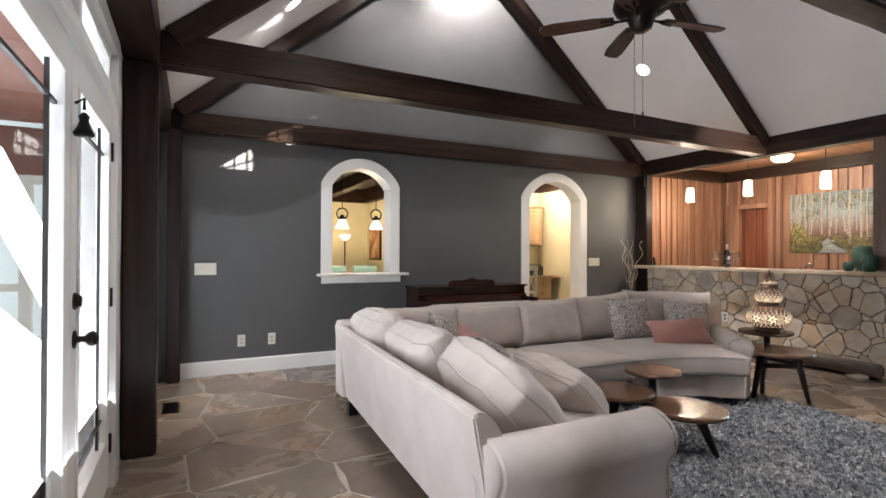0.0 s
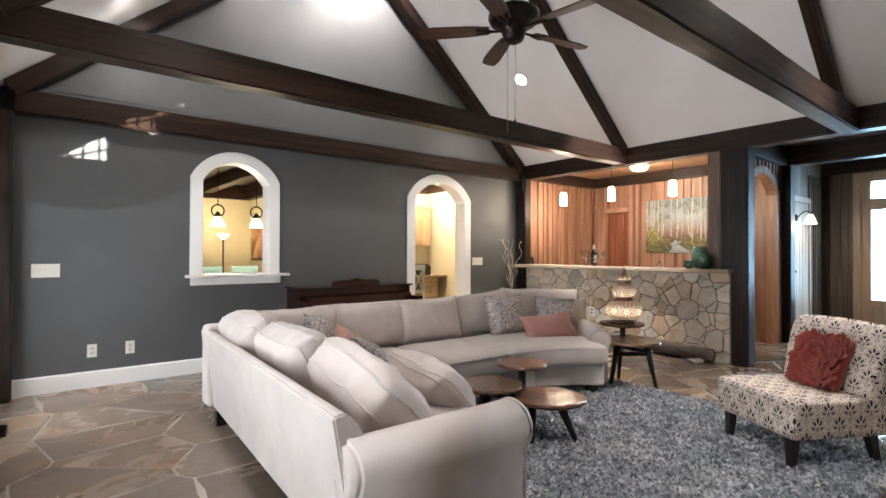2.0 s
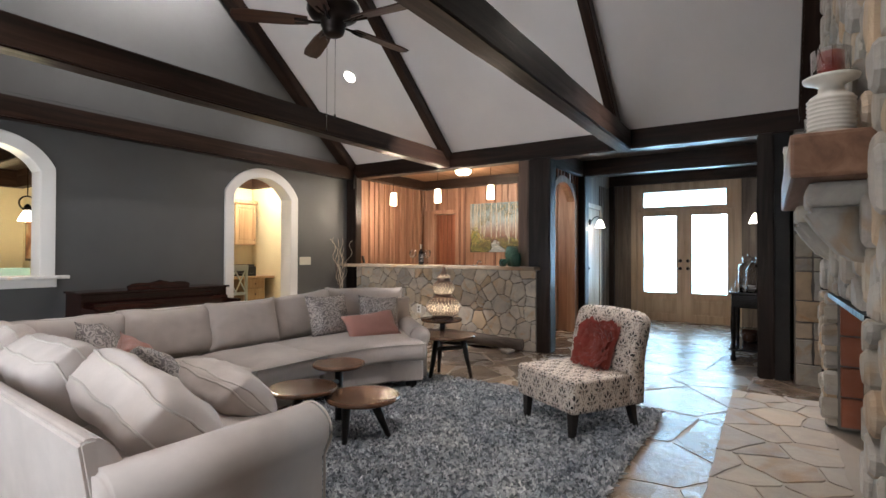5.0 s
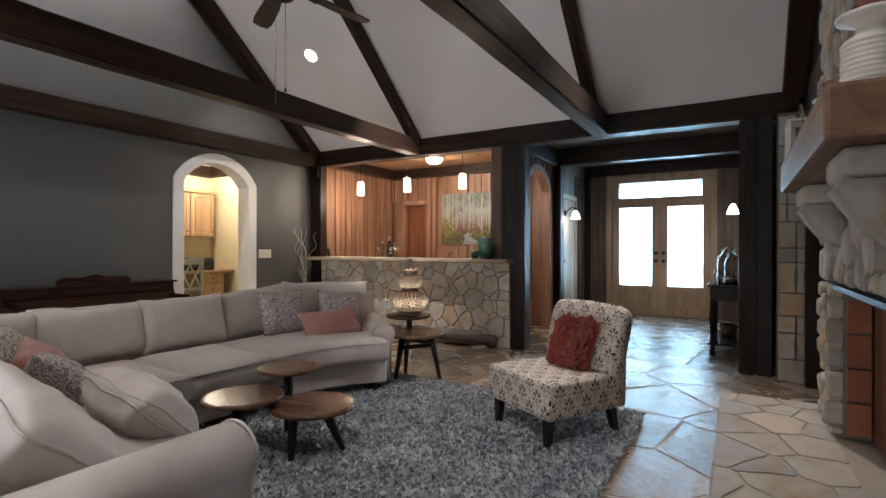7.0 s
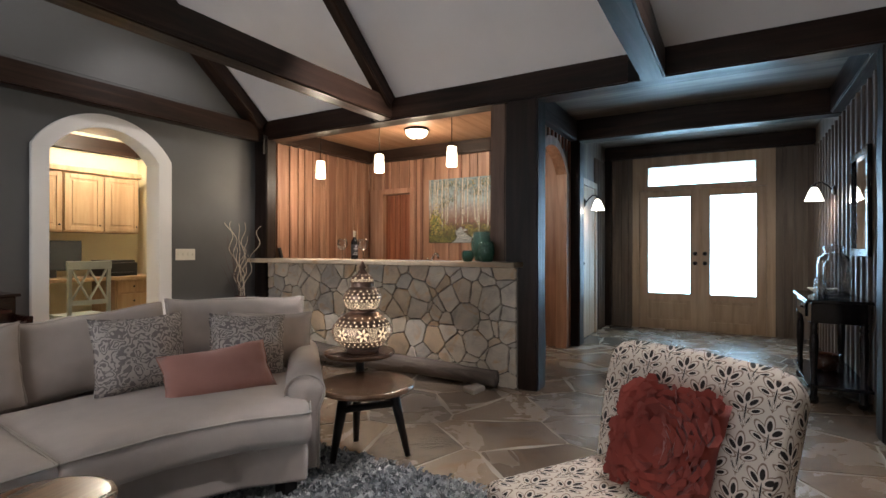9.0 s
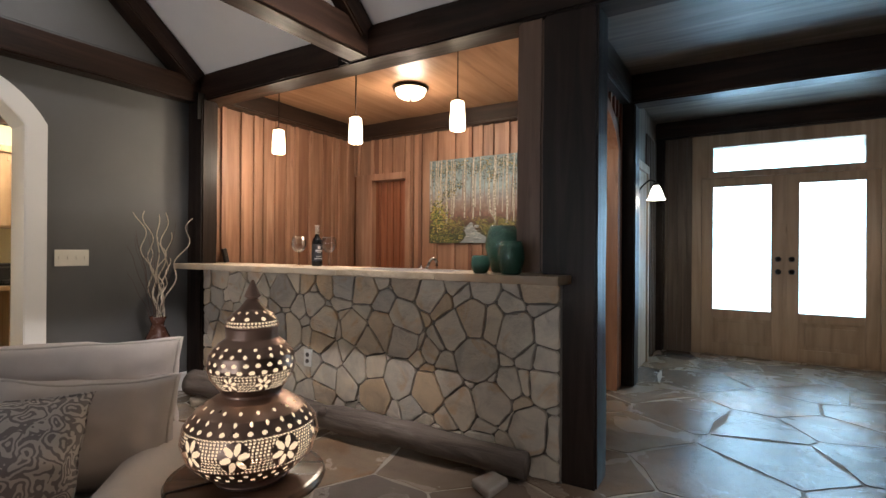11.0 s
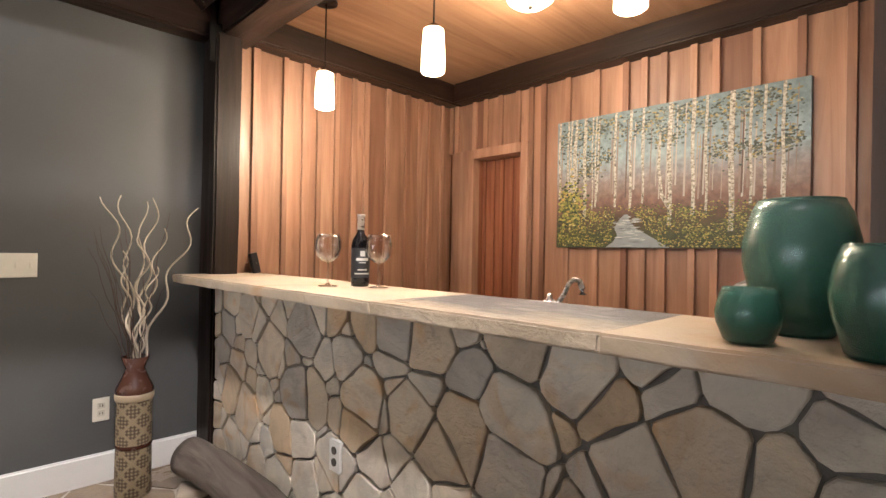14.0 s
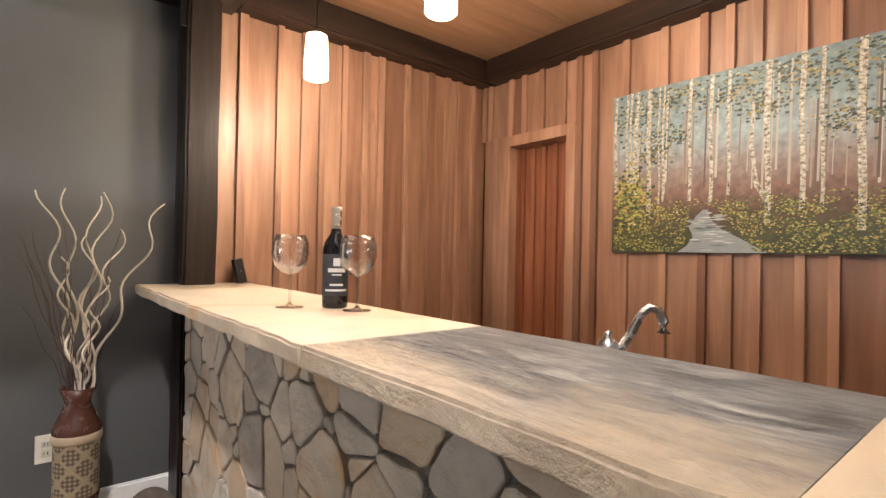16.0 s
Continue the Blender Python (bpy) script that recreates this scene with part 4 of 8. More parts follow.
part("motor", lathe([(0.015, -0.105), (0.05, -0.1), (0.075, -0.085), (0.088, -0.055), (0.09, -0.03), (0.1, -0.02), (0.1, 0.02), (0.15, 0.035), (0.19, 0.06), (0.21, 0.1), (0.205, 0.14), (0.17, 0.165), (0.07, 0.18), (0.05, 0.2), (0.03, 0.24)], 40), M_BRONZE, fan, "", True)
part("down_rod", rod([(0, 0, 0.18), (RIDGE_X - FX, 0, RIDGE_Z - 0.38 - FZ)], 0.016), M_BRONZE, fan)
for k in range(5):
    a = radians(62 + 72 * k)
    rot = Matrix.Rotation(a, 4, "Z")
    bm = bmesh.new()
    outline = [(0.2, -0.045), (0.36, -0.065), (0.66, -0.075), (0.76, -0.06), (0.78, 0.0), (0.76, 0.06), (0.66, 0.075), (0.36, 0.065), (0.2, 0.045)]
    add_prism(bm, outline, 0.004, 0.016, Matrix.Rotation(radians(11), 4, "X"))
    bl = part("blade", bm, M_FANWOOD, fan, "", False, rot)
    bm = rod([(0.08, 0, 0.0), (0.16, 0.0, 0.0), (0.22, 0.02, 0.0), (0.3, 0.03, 0.0)], 0.01)
    rod([(0.08, 0, 0.0), (0.16, 0.0, 0.0), (0.22, -0.02, 0.0), (0.3, -0.03, 0.0)], 0.01, bm)
    part("blade_iron", bm, M_BRONZE, fan, "", True, rot)
for dx, ln in ((-0.05, 0.75), (0.04, 0.62)):
    c = part("pull_chain", rod([(dx, 0.02, -0.09), (dx, 0.02, -0.09 - ln)], 0.0022, steps=5), M_CHROME, fan)
    part("pull", lathe([(0.004, 0), (0.009, 0.008), (0.008, 0.025), (0.003, 0.032)], 10), M_BRONZE, c, "", True, Matrix.Translation((dx, 0.02, -0.12 - ln)))

# plates on the charcoal wall
M_PLATE = plain("ivory plastic plate", (0.72, 0.68, 0.58), 0.35)


def plate(name, x, z, w, h, kind, wall_y=YN, label="ivory wall plate"):
    p = thing(name, label, "wall plate", Matrix.Translation((x, wall_y - 0.001, z)))
    part("plate", box((-w / 2, -0.007, -h / 2), (w / 2, 0, h / 2), 0.003), M_PLATE, p)
    if kind == "switch":
        n = max(1, round(w / 0.048))
        for k in range(n):
            part("toggle", box((-w / 2 + (k + 0.5) * w / n - 0.005, -0.016, -0.012), (-w / 2 + (k + 0.5) * w / n + 0.005, -0.006, 0.012), 0.002), M_PLATE, p)
    else:
        for dz in (-0.02, 0.02):
            part("socket", box((-0.016, -0.0095, dz - 0.014), (0.016, -0.006, dz + 0.014), 0.004), plain("socket face", (0.6, 0.56, 0.47), 0.4), p)
            for dx in (-0.006, 0.006):
                part("slot", box((dx - 0.0015, -0.0105, dz - 0.005), (dx + 0.0015, -0.009, dz + 0.006)), M_IRON, p)
    return p


plate("switch_plate", 0.34, 1.08, 0.2, 0.12, "switch", label="ivory four-gang switch plate on the charcoal wall")
plate("switch_plate", 5.505, 1.125, 0.21, 0.115, "switch", label="ivory four-gang switch plate beside the arched doorway")
plate("wall_socket", 0.68, 0.335, 0.075, 0.12, "socket", label="ivory double socket above the baseboard")
plate("wall_socket", 0.98, 0.335, 0.075, 0.12, "socket", label="ivory double socket above the baseboard")
plate("wall_socket", 5.88, 0.375, 0.075, 0.12, "socket", label="ivory double socket behind the tall vase")


def register(name, x, y, w, d, rot):
    v = thing(name, "dark metal floor register set into the flagstones", "floor vent", Matrix.Translation((x, y, 0.002)) @ Matrix.Rotation(rot, 4, "Z"))
    bm = bmesh.new()
    for a, b in (((-w / 2, -d / 2), (w / 2, -d / 2 + 0.012)), ((-w / 2, d / 2 - 0.012), (w / 2, d / 2)), ((-w / 2, -d / 2), (-w / 2 + 0.012, d / 2)), ((w / 2 - 0.012, -d / 2), (w / 2, d / 2))):
        add_box(bm, (a[0], a[1], 0), (b[0], b[1], 0.006))
    part("rim", bm, M_BRONZE, v)
    # Flat near-black sheet stands for the shade down the duct.
    part("well", box((-w / 2 + 0.012, -d / 2 + 0.012, -0.001), (w / 2 - 0.012, d / 2 - 0.012, 0.001)), M_BLACK, v)
    for k in range(11):
        x0 = -w / 2 + 0.02 + k * (w - 0.04) / 11
        part("slat", box((x0, -d / 2 + 0.012, 0.001), (x0 + 0.008, d / 2 - 0.012, 0.005)), M_BRONZE, v)


register("floor_register", 0.07, 4.68, 0.3, 0.12, math.pi / 2)
register("floor_register", 5.565, 5.52, 0.32, 0.12, 0)
register("floor_register", 10.25, 2.3, 0.3, 0.12, math.pi / 2)

# ---------------------------------------------------------------- seating and tables
M_SOFA = fabric("oatmeal sofa cloth", (0.6, 0.53, 0.485), 0.16, 0.9, 500)
M_PIPE = fabric("oatmeal piping", (0.54, 0.49, 0.44), 0.08, 0.9, 300)
M_PINK = fabric("dusty pink cloth", (0.48, 0.24, 0.2), 0.12, 0.85, 350)
M_DARKLEG = plain("black stained leg", (0.012, 0.009, 0.008), 0.35)
M_TABLETOP = timber("walnut tabletop", (0.065, 0.032, 0.019), (0.14, 0.074, 0.044), (0.21, 0.12, 0.077), 0, 0.24, 0.9, 0.08, 0.25)


def ring_pattern(name, base, line, scale, rings):
    """Curled rings over cloth, as a printed paisley has them."""
    m, nt, b = shader(name, 0.9, spec=0.2)
    v = coords(nt, shift=False)
    vo = node(nt, "ShaderNodeTexVoronoi", Scale=scale, Randomness=0.9)
    warp = node(nt, "ShaderNodeTexNoise", Scale=scale * 0.9, Detail=2.0)
    nt.links.new(v, warp.inputs["Vector"])
    nt.links.new(mixed(nt, "ADD", 0.14, v, warp.outputs["Color"]), vo.inputs["Vector"])
    mul = node(nt, "ShaderNodeMath")
    mul.operation, mul.inputs[1].default_value = "MULTIPLY", rings
    nt.links.new(vo.outputs["Distance"], mul.inputs[0])
    sn = node(nt, "ShaderNodeMath")
    sn.operation = "SINE"
    nt.links.new(mul.outputs[0], sn.inputs[0])
    wob = fbm(nt, v, scale * 2.2, 3)
    ad = node(nt, "ShaderNodeMath")
    ad.operation = "ADD"
    nt.links.new(sn.outputs[0], ad.inputs[0])
    nt.links.new(wob, ad.inputs[1])
    nt.links.new(ramp(nt, ad.outputs[0], (0.35, line), (0.55, base)), b.inputs["Base Color"])
    bumped(nt, b, fbm(nt, v, 400, 2), 0.2, 0.003)
    return m


M_PAISLEY = ring_pattern("grey paisley cloth", (0.55, 0.5, 0.46), (0.24, 0.215, 0.21), 15, 24)


def cushion(w, h, t, n=14, seed=0, sag=0.0, puff=2.6):
    """A stuffed cushion standing in the xz plane, foot at z = 0."""
    bm = bmesh.new()
    rng = random.Random(seed)
    off = Vector((rng.uniform(0, 50), rng.uniform(0, 50), rng.uniform(0, 50)))
    sheets = []
    for side in (1, -1):
        g = []
        for j in range(n + 1):
            row = []
            for i in range(n + 1):
                u, v = 2 * i / n - 1, 2 * j / n - 1
                k = ((1 - abs(u) ** puff) * (1 - abs(v) ** puff)) ** 0.55
                pin = 1 - 0.07 * (1 - abs(v) ** 2) * abs(u) ** 3
                pinv = 1 - 0.06 * (1 - abs(u) ** 2) * abs(v) ** 3
                p = Vector((w / 2 * u * pin, side * t / 2 * k, h / 2 * v * pinv + h / 2))
                if 0 < i < n and 0 < j < n:
                    p.y += side * noise.noise(p * 7 + off) * 0.028 + side * (0.5 - abs(noise.noise(Vector((p.x * 9 + p.z * 6, p.z * 3, side)) + off))) * 0.03 + side * noise.noise(p * 24 + off) * 0.005
                p.z -= sag * (1 - u * u) * max(0, v) * h
                p.x += noise.noise(Vector((v * 2, side, 0)) + off) * 0.008
                row.append(p)
            g.append(row)
        sheets.append(g)
    vs = []
    for s, g in enumerate(sheets):
        vs.append([[bm.verts.new(p) if s == 0 or (0 < i < n and 0 < j < n) else vs[0][j][i] for i, p in enumerate(row)] for j, row in enumerate(g)])
    for s, g in enumerate(vs):
        for j in range(n):
            for i in range(n):
                q = (g[j][i], g[j][i + 1], g[j + 1][i + 1], g[j + 1][i])
                bm.faces.new(q if s == 1 else q[::-1])
    edge = [vs[0][0][i].co.copy() for i in range(n + 1)] + [vs[0][j][n].co.copy() for j in range(1, n + 1)] + [vs[0][n][i].co.copy() for i in range(n - 1, -1, -1)] + [vs[0][j][0].co.copy() for j in range(n - 1, 0, -1)]
    return bm, edge


def boxed(name, parent, w, h, t, band, m, seed, sag=0.05, drop=0.1):
    """A slumped box cushion: two puffed faces, a creased border between, piping along both edges."""
    n, faces = 22, []
    bm = bmesh.new()
    off = Vector((seed * 7.3, seed * 3.1, seed * 5.7))
    for side in (1, -1):
        g = []
        for j in range(n + 1):
            row = []
            for i in range(n + 1):
                u, v = 2 * i / n - 1, 2 * j / n - 1
                k = ((1 - abs(u) ** 3.0) * (1 - abs(v) ** 3.0)) ** 0.45
                p = Vector((w / 2 * u * (1 - 0.05 * (1 - v * v) * abs(u) ** 3 - 0.45 * drop * v ** 4), side * (band / 2 + (t - band) / 2 * k), h / 2 * v * (1 - 0.05 * (1 - u * u) * abs(v) ** 3 - drop * u ** 4) + h / 2))
                crease = abs(noise.noise(Vector((p.x * 5 + p.z * 4, p.z * 2.5 - p.x * 2, side)) + off))
                p.y += side * ((0.5 - min(0.5, crease * 1.6)) * 0.024 * min(1, k * 1.6) + noise.noise(p * 5 + off) * 0.02 + noise.noise(p * 21 + off) * 0.004)
                p.z -= sag * (1 - u * u) * max(0, v) * h + 0.02 * noise.noise(Vector((u * 2, side, 3)) + off) * max(0, v)
                row.append(bm.verts.new(p))
            g.append(row)
        faces.append(g)
    for s, g in enumerate(faces):
        for j in range(n):
            for i in range(n):
                q = (g[j][i], g[j][i + 1], g[j + 1][i + 1], g[j + 1][i])
                bm.faces.new(q if s == 1 else q[::-1])
    loops = [[g[0][i] for i in range(n + 1)] + [g[j][n] for j in range(1, n + 1)] + [g[n][i] for i in range(n - 1, -1, -1)] + [g[j][0] for j in range(n - 1, 0, -1)] for g in faces]
    c = Vector((0, 0, h / 2))
    mids = []
    for f, b in zip(*loops):
        mid = (f.co + b.co) / 2
        out = (mid - c)
        out.y = 0
        mids.append(bm.verts.new(mid + out.normalized() * (0.014 + 0.008 * noise.noise(mid * 14 + off))))
    L = len(mids)
    for k in range(L):
        bm.faces.new((loops[0][k], loops[0][(k + 1) % L], mids[(k + 1) % L], mids[k]))
        bm.faces.new((mids[k], mids[(k + 1) % L], loops[1][(k + 1) % L], loops[1][k]))
    rims = [[v.co.copy() for v in lp] for lp in loops]
    bmesh.ops.recalc_face_normals(bm, faces=bm.faces)
    ob = part(name, bm, M_SOFA, parent, "", True, m)
    for rim in rims:
        part("piping", rod(rim + rim[:1], 0.006, steps=6), M_PIPE, ob, "", True)
    return ob


def stand(x, y, z, yaw, lean=0, roll=0):
    """Pose of a cushion that faces yaw (degrees, 0 looks to -y), leaning back."""
    return pose(x, y, z, 0, 0, yaw) @ pose(0, 0, 0, lean, roll, 0)


def soft_prism(pts, z0, z1, bevel):
    bm = add_prism(bmesh.new(), pts, z0, z1)
    bmesh.ops.recalc_face_normals(bm, faces=bm.faces)
    es = [e for e in bm.edges if len(e.link_faces) == 2 and e.calc_face_angle() > 0.3]
    bmesh.ops.bevel(bm, geom=es, offset=bevel, segments=4, affect="EDGES", profile=0.5)
    bmesh.ops.triangulate(bm, faces=[f for f in bm.faces if len(f.verts) > 4])
    return bm


def crowned(pts, z0, z1, bevel, crown):
    """Seat cushion: a soft prism, its top a little domed."""
    bm = bmesh.new()
    n = len(pts)
    cx, cy = sum(p[0] for p in pts) / n, sum(p[1] for p in pts) / n
    fine = []
    for k in range(n):
        a, b = pts[k], pts[(k + 1) % n]
        for s in range(6):
            fine.append((a[0] + (b[0] - a[0]) * s / 6, a[1] + (b[1] - a[1]) * s / 6))
    rings = []
    for k, z in ((1.0, z0 + bevel), (1.012, (z0 + z1) / 2), (1.0, z1 - bevel), (0.96, z1 - 0.006), (0.8, z1 + crown * 0.45), (0.5, z1 + crown * 0.85), (0.2, z1 + crown)):
        rings.append([bm.verts.new((cx + (x - cx) * k, cy + (y - cy) * k, z + noise.noise(Vector((x * 5, y * 5, k))) * 0.006)) for x, y in fine])
    low = [bm.verts.new((cx + (x - cx) * 0.97, cy + (y - cy) * 0.97, z0)) for x, y in fine]
    rings.insert(0, low)
    m = len(fine)
    for a, b in zip(rings, rings[1:]):
        for i in range(m):
            bm.faces.new((a[i], a[(i + 1) % m], b[(i + 1) % m], b[i]))
    bm.faces.new(rings[-1])
    bm.faces.new(low[::-1])
    return bm, [(cx + (x - cx) * 1.0, cy + (y - cy) * 1.0, z1 - bevel * 0.6) for x, y in fine]


sofa = thing("sectional_sofa", "large oatmeal cloth U-shaped sectional sofa with piped cushions", "sofa")
ML = pose(1.1, 1.45, 0, 0, 0, -3.4)
# left wing
part("wing_base", box((0.06, 0.26, 0.1), (0.86, 2.7, 0.29), 0.02, ML), M_SOFA, sofa)
bm = add_prism(bmesh.new(), [(0.0, 0.66), (0.015, 0.67), (0.05, 0.67), (0.09, 0.64), (0.25, 0.3), (0.28, 0.12), (0.06, 0.1)], 0, 2.62, ML @ Matrix(((1, 0, 0, 0), (0, 0, -1, 2.75), (0, 1, 0, 0), (0, 0, 0, 1))))
bmesh.ops.recalc_face_normals(bm, faces=bm.faces)
for v in bm.verts:
    q = ML.inverted() @ v.co
    if q.y < 0.3 and q.z > 0.25:
        v.co += ML.to_3x3() @ Vector((0, 0.1 * (q.z - 0.25) / 0.42, 0))
bmesh.ops.bevel(bm, geom=[e for e in bm.edges if e.calc_face_angle() > 0.3], offset=0.009, segments=2, affect="EDGES")
part("wing_back", bm, M_SOFA, sofa)


def rolled_arm(p0, p1, r, ztop, name="arm"):
    """A rolled arm from p0 (at the back) to p1 (front)."""
    d = Vector((p1[0] - p0[0], p1[1] - p0[1], 0))
    L = d.length
    yaw = math.atan2(d.y, d.x)
    m = Matrix.Translation((p0[0], p0[1], 0)) @ Matrix.Rotation(yaw, 4, "Z")
    prof = [(-r * 0.75, 0.1), (-r * 0.8, ztop - 2.0 * r)]
    prof += [(r * 1.12 * math.cos(a), ztop - r + r * math.sin(a)) for a in [radians(205 - k * 230 / 16) for k in range(17)]]
    prof += [(r * 0.72, ztop - 2.0 * r), (r * 0.72, 0.1)]
    bm = add_prism(bmesh.new(), [(-a, b) for a, b in prof][::-1], 0, L, m @ Matrix(((0, 0, 1, 0), (1, 0, 0, 0), (0, 1, 0, 0), (0, 0, 0, 1))))
    bmesh.ops.recalc_face_normals(bm, faces=bm.faces)
    ends = [f for f in bm.faces if len(f.verts) > 6]
    bmesh.ops.bevel(bm, geom=list({e for f in ends for e in f.edges}), offset=0.02, segments=3, affect="EDGES")
    part(name, bm, M_SOFA, sofa, "", True)
    rim = [m @ Vector((L - 0.006, -a, b)) for a, b in prof]
    part("piping", rod(rim, 0.006, steps=6), M_PIPE, sofa, "", True)


rolled_arm((1.14, 1.645), (1.99, 1.635), 0.105, 0.585)
bm, rim = crowned([(0.3, 0.34), (0.96, 0.34), (0.96, 1.42), (0.3, 1.42)], 0.29, 0.45, 0.03, 0.035)
bmesh.ops.transform(bm, matrix=ML, verts=bm.verts)
part("seat_cushion", bm, M_SOFA, sofa, "", True)
part("piping", rod([ML @ Vector(p) for p in rim + rim[:1]], 0.005, steps=6), M_PIPE, sofa, "", True)
# back run and the rounded end
part("run_base", soft_prism([(1.42, 2.98), (3.27, 2.96), (3.36, 4.16), (1.32, 4.16)], 0.1, 0.29, 0.02), M_SOFA, sofa)
part("run_back", soft_prism([(1.27, 4.0), (3.4, 4.02), (3.4, 4.2), (1.27, 4.2)], 0.1, 0.7, 0.03), M_SOFA, sofa)
END = [(3.28, 2.95), (3.6, 2.9), (3.9, 2.76), (4.12, 2.56), (4.9, 3.4), (4.3, 4.04), (3.38, 4.16)]
part("end_base", soft_prism(END, 0.1, 0.29, 0.02), M_SOFA, sofa)
part("end_back", soft_prism([(3.41, 4.0), (4.22, 3.95), (4.88, 3.42), (5.0, 3.52), (4.3, 4.14), (3.41, 4.2)], 0.1, 0.74, 0.03), M_SOFA, sofa)
rolled_arm((4.93, 3.42), (4.2, 2.66), 0.085, 0.565)
SEATS = ([(1.85, 2.92), (2.62, 2.88), (2.68, 3.66), (1.6, 3.66)], [(2.63, 2.88), (3.25, 2.87), (3.32, 3.66), (2.69, 3.66)],
         [(3.26, 2.87), (3.6, 2.82), (3.88, 2.7), (4.1, 2.52), (4.72, 3.18), (4.3, 3.7), (3.33, 3.68)])
for pts in SEATS:
    bm, rim = crowned(pts, 0.29, 0.45, 0.03, 0.03)
    part("seat_cushion", bm, M_SOFA, sofa, "", True)
    part("piping", rod(rim + rim[:1], 0.005, steps=6), M_PIPE, sofa, "", True)
for w, h, t, band, m, k in (
    (0.8, 0.38, 0.24, 0.09, stand(1.84, 3.82, 0.43, 2, -11), 1), (0.68, 0.385, 0.24, 0.09, stand(2.52, 3.8, 0.43, 0, -11, 1), 2), (0.66, 0.39, 0.24, 0.09, stand(3.14, 3.76, 0.43, -3, -12, -1), 3),
    (0.74, 0.41, 0.22, 0.08, stand(3.82, 3.78, 0.43, -3, -14, -3), 4), (0.86, 0.39, 0.24, 0.1, stand(4.6, 3.68, 0.47, -32, -12, 1), 5), (0.5, 0.34, 0.2, 0.06, stand(4.6, 3.38, 0.44, -38, -18, 3), 6)):
    boxed("back_cushion", sofa, w, h, t, band, m, k, 0.015, 0.012)
boxed("back_cushion", sofa, 0.78, 0.42, 0.3, 0.1, stand(1.56, 3.6, 0.43, 88, -24, 2), 7, 0.02, 0.09)
boxed("back_cushion", sofa, 0.78, 0.42, 0.3, 0.11, stand(1.62, 2.9, 0.43, 87, -32, 2), 8, 0.02, 0.1)
boxed("back_cushion", sofa, 0.84, 0.4, 0.3, 0.12, stand(1.7, 2.2, 0.43, 84, -46, -7), 9, 0.02, 0.12)
for x, y in ((1.33, 3.9), (1.24, 1.75), (1.85, 1.62), (4.1, 2.68), (3.35, 3.05), (4.8, 3.4), (2.2, 4.05), (4.25, 3.95), (2.2, 2.35)):
    part("leg", add_prism(bmesh.new(), [(x - 0.035, y - 0.035), (x + 0.035, y - 0.035), (x + 0.035, y + 0.035), (x - 0.035, y + 0.035)], 0.03 if 1.6 < x and y < 3.0 else 0.0, 0.105), M_DARKLEG, sofa)


def pillow(name, label, material, w, h, t, m, seed, pipe=None):
    p = thing(name, label, "pillow", m)
    bm, edge = cushion(w, h, t, 14, seed, 0.02, 2.2)
    c = part("cover", bm, material, p, "", True)
    part("seam", rod(edge + edge[:1], 0.0035, steps=6), pipe or material, c, "", True)
    return p


pillow("throw_pillow", "grey paisley pillow leaning on the sofa back", M_PAISLEY, 0.44, 0.4, 0.16, stand(3.86, 3.42, 0.46, -12, -22), 21)
pillow("throw_pillow", "grey paisley pillow leaning on the sofa back", M_PAISLEY, 0.42, 0.38, 0.16, stand(4.3, 3.22, 0.45, -34, -24, 4), 22)
pillow("throw_pillow", "dusty pink oblong pillow lying against the paisley ones", M_PINK, 0.52, 0.28, 0.14, stand(4.02, 3.03, 0.45, -24, -40, -4), 23)
pillow("throw_pillow", "grey paisley pillow tucked in the sofa's corner", M_PAISLEY, 0.44, 0.4, 0.16, stand(2.0, 3.42, 0.44, 50, -28, 8), 24)
pillow("throw_pillow", "dusty pink pillow behind a paisley one", M_PINK, 0.42, 0.34, 0.14, stand(2.1, 3.14, 0.44, 64, -38, -8), 25)
pillow("throw_pillow", "grey paisley pillow slumped on the sofa's wing", M_PAISLEY, 0.42, 0.36, 0.14, stand(2.08, 2.86, 0.44, 74, -44, 10), 26)
bolster = thing("throw_pillow", "plump oatmeal pillow leaning on the sofa's cushions", "pillow", stand(2.08, 2.24, 0.44, 82, -46, -3))
boxed("cover", bolster, 0.62, 0.3, 0.22, 0.04, Matrix.Identity(4), 27, 0.02, 0.08)


def disc_top(name, parent, x, y, z, r, a=0.0):
    """Round tabletop with a soft edge."""
    t = 0.032
    c = part(name, lathe([(r - 0.02, z - t), (r - 0.004, z - t + 0.008), (r, z - 0.012), (r - 0.006, z - 0.002), (r - 0.02, z)], 48), M_TABLETOP, parent, "", False, Matrix.Translation((x, y, 0)) @ Matrix.Rotation(a, 4, "Z"))
    return c


def splay_leg(parent, p, q, r0=0.034, r1=0.016):
    part("leg", rod([p, q], [r0, r1], steps=12), M_DARKLEG, parent, "black tapered leg", True)


ct = thing("coffee_table", "three-tiered walnut coffee table with black splayed legs", "coffee table")
disc_top("tabletop", ct, 3.09, 2.58, 0.445, 0.19, 0.3)
disc_top("tabletop", ct, 2.7, 2.52, 0.365, 0.225, 1.2)
disc_top("tabletop", ct, 2.94, 2.21, 0.305, 0.245, 2.0)
part("post", rod([(3.09, 2.58, 0.02), (3.09, 2.58, 0.42)], 0.028, steps=14), M_DARKLEG, ct, "", True)
bm = bmesh.new()
rod([(3.09, 2.58, 0.25), (2.94, 2.21, 0.262)], 0.02, bm)
rod([(3.09, 2.58, 0.31), (2.7, 2.52, 0.322)], 0.02, bm)
rod([(2.7, 2.52, 0.318), (2.94, 2.21, 0.26)], 0.018, bm)
part("brace", bm, M_DARKLEG, ct, "", True)
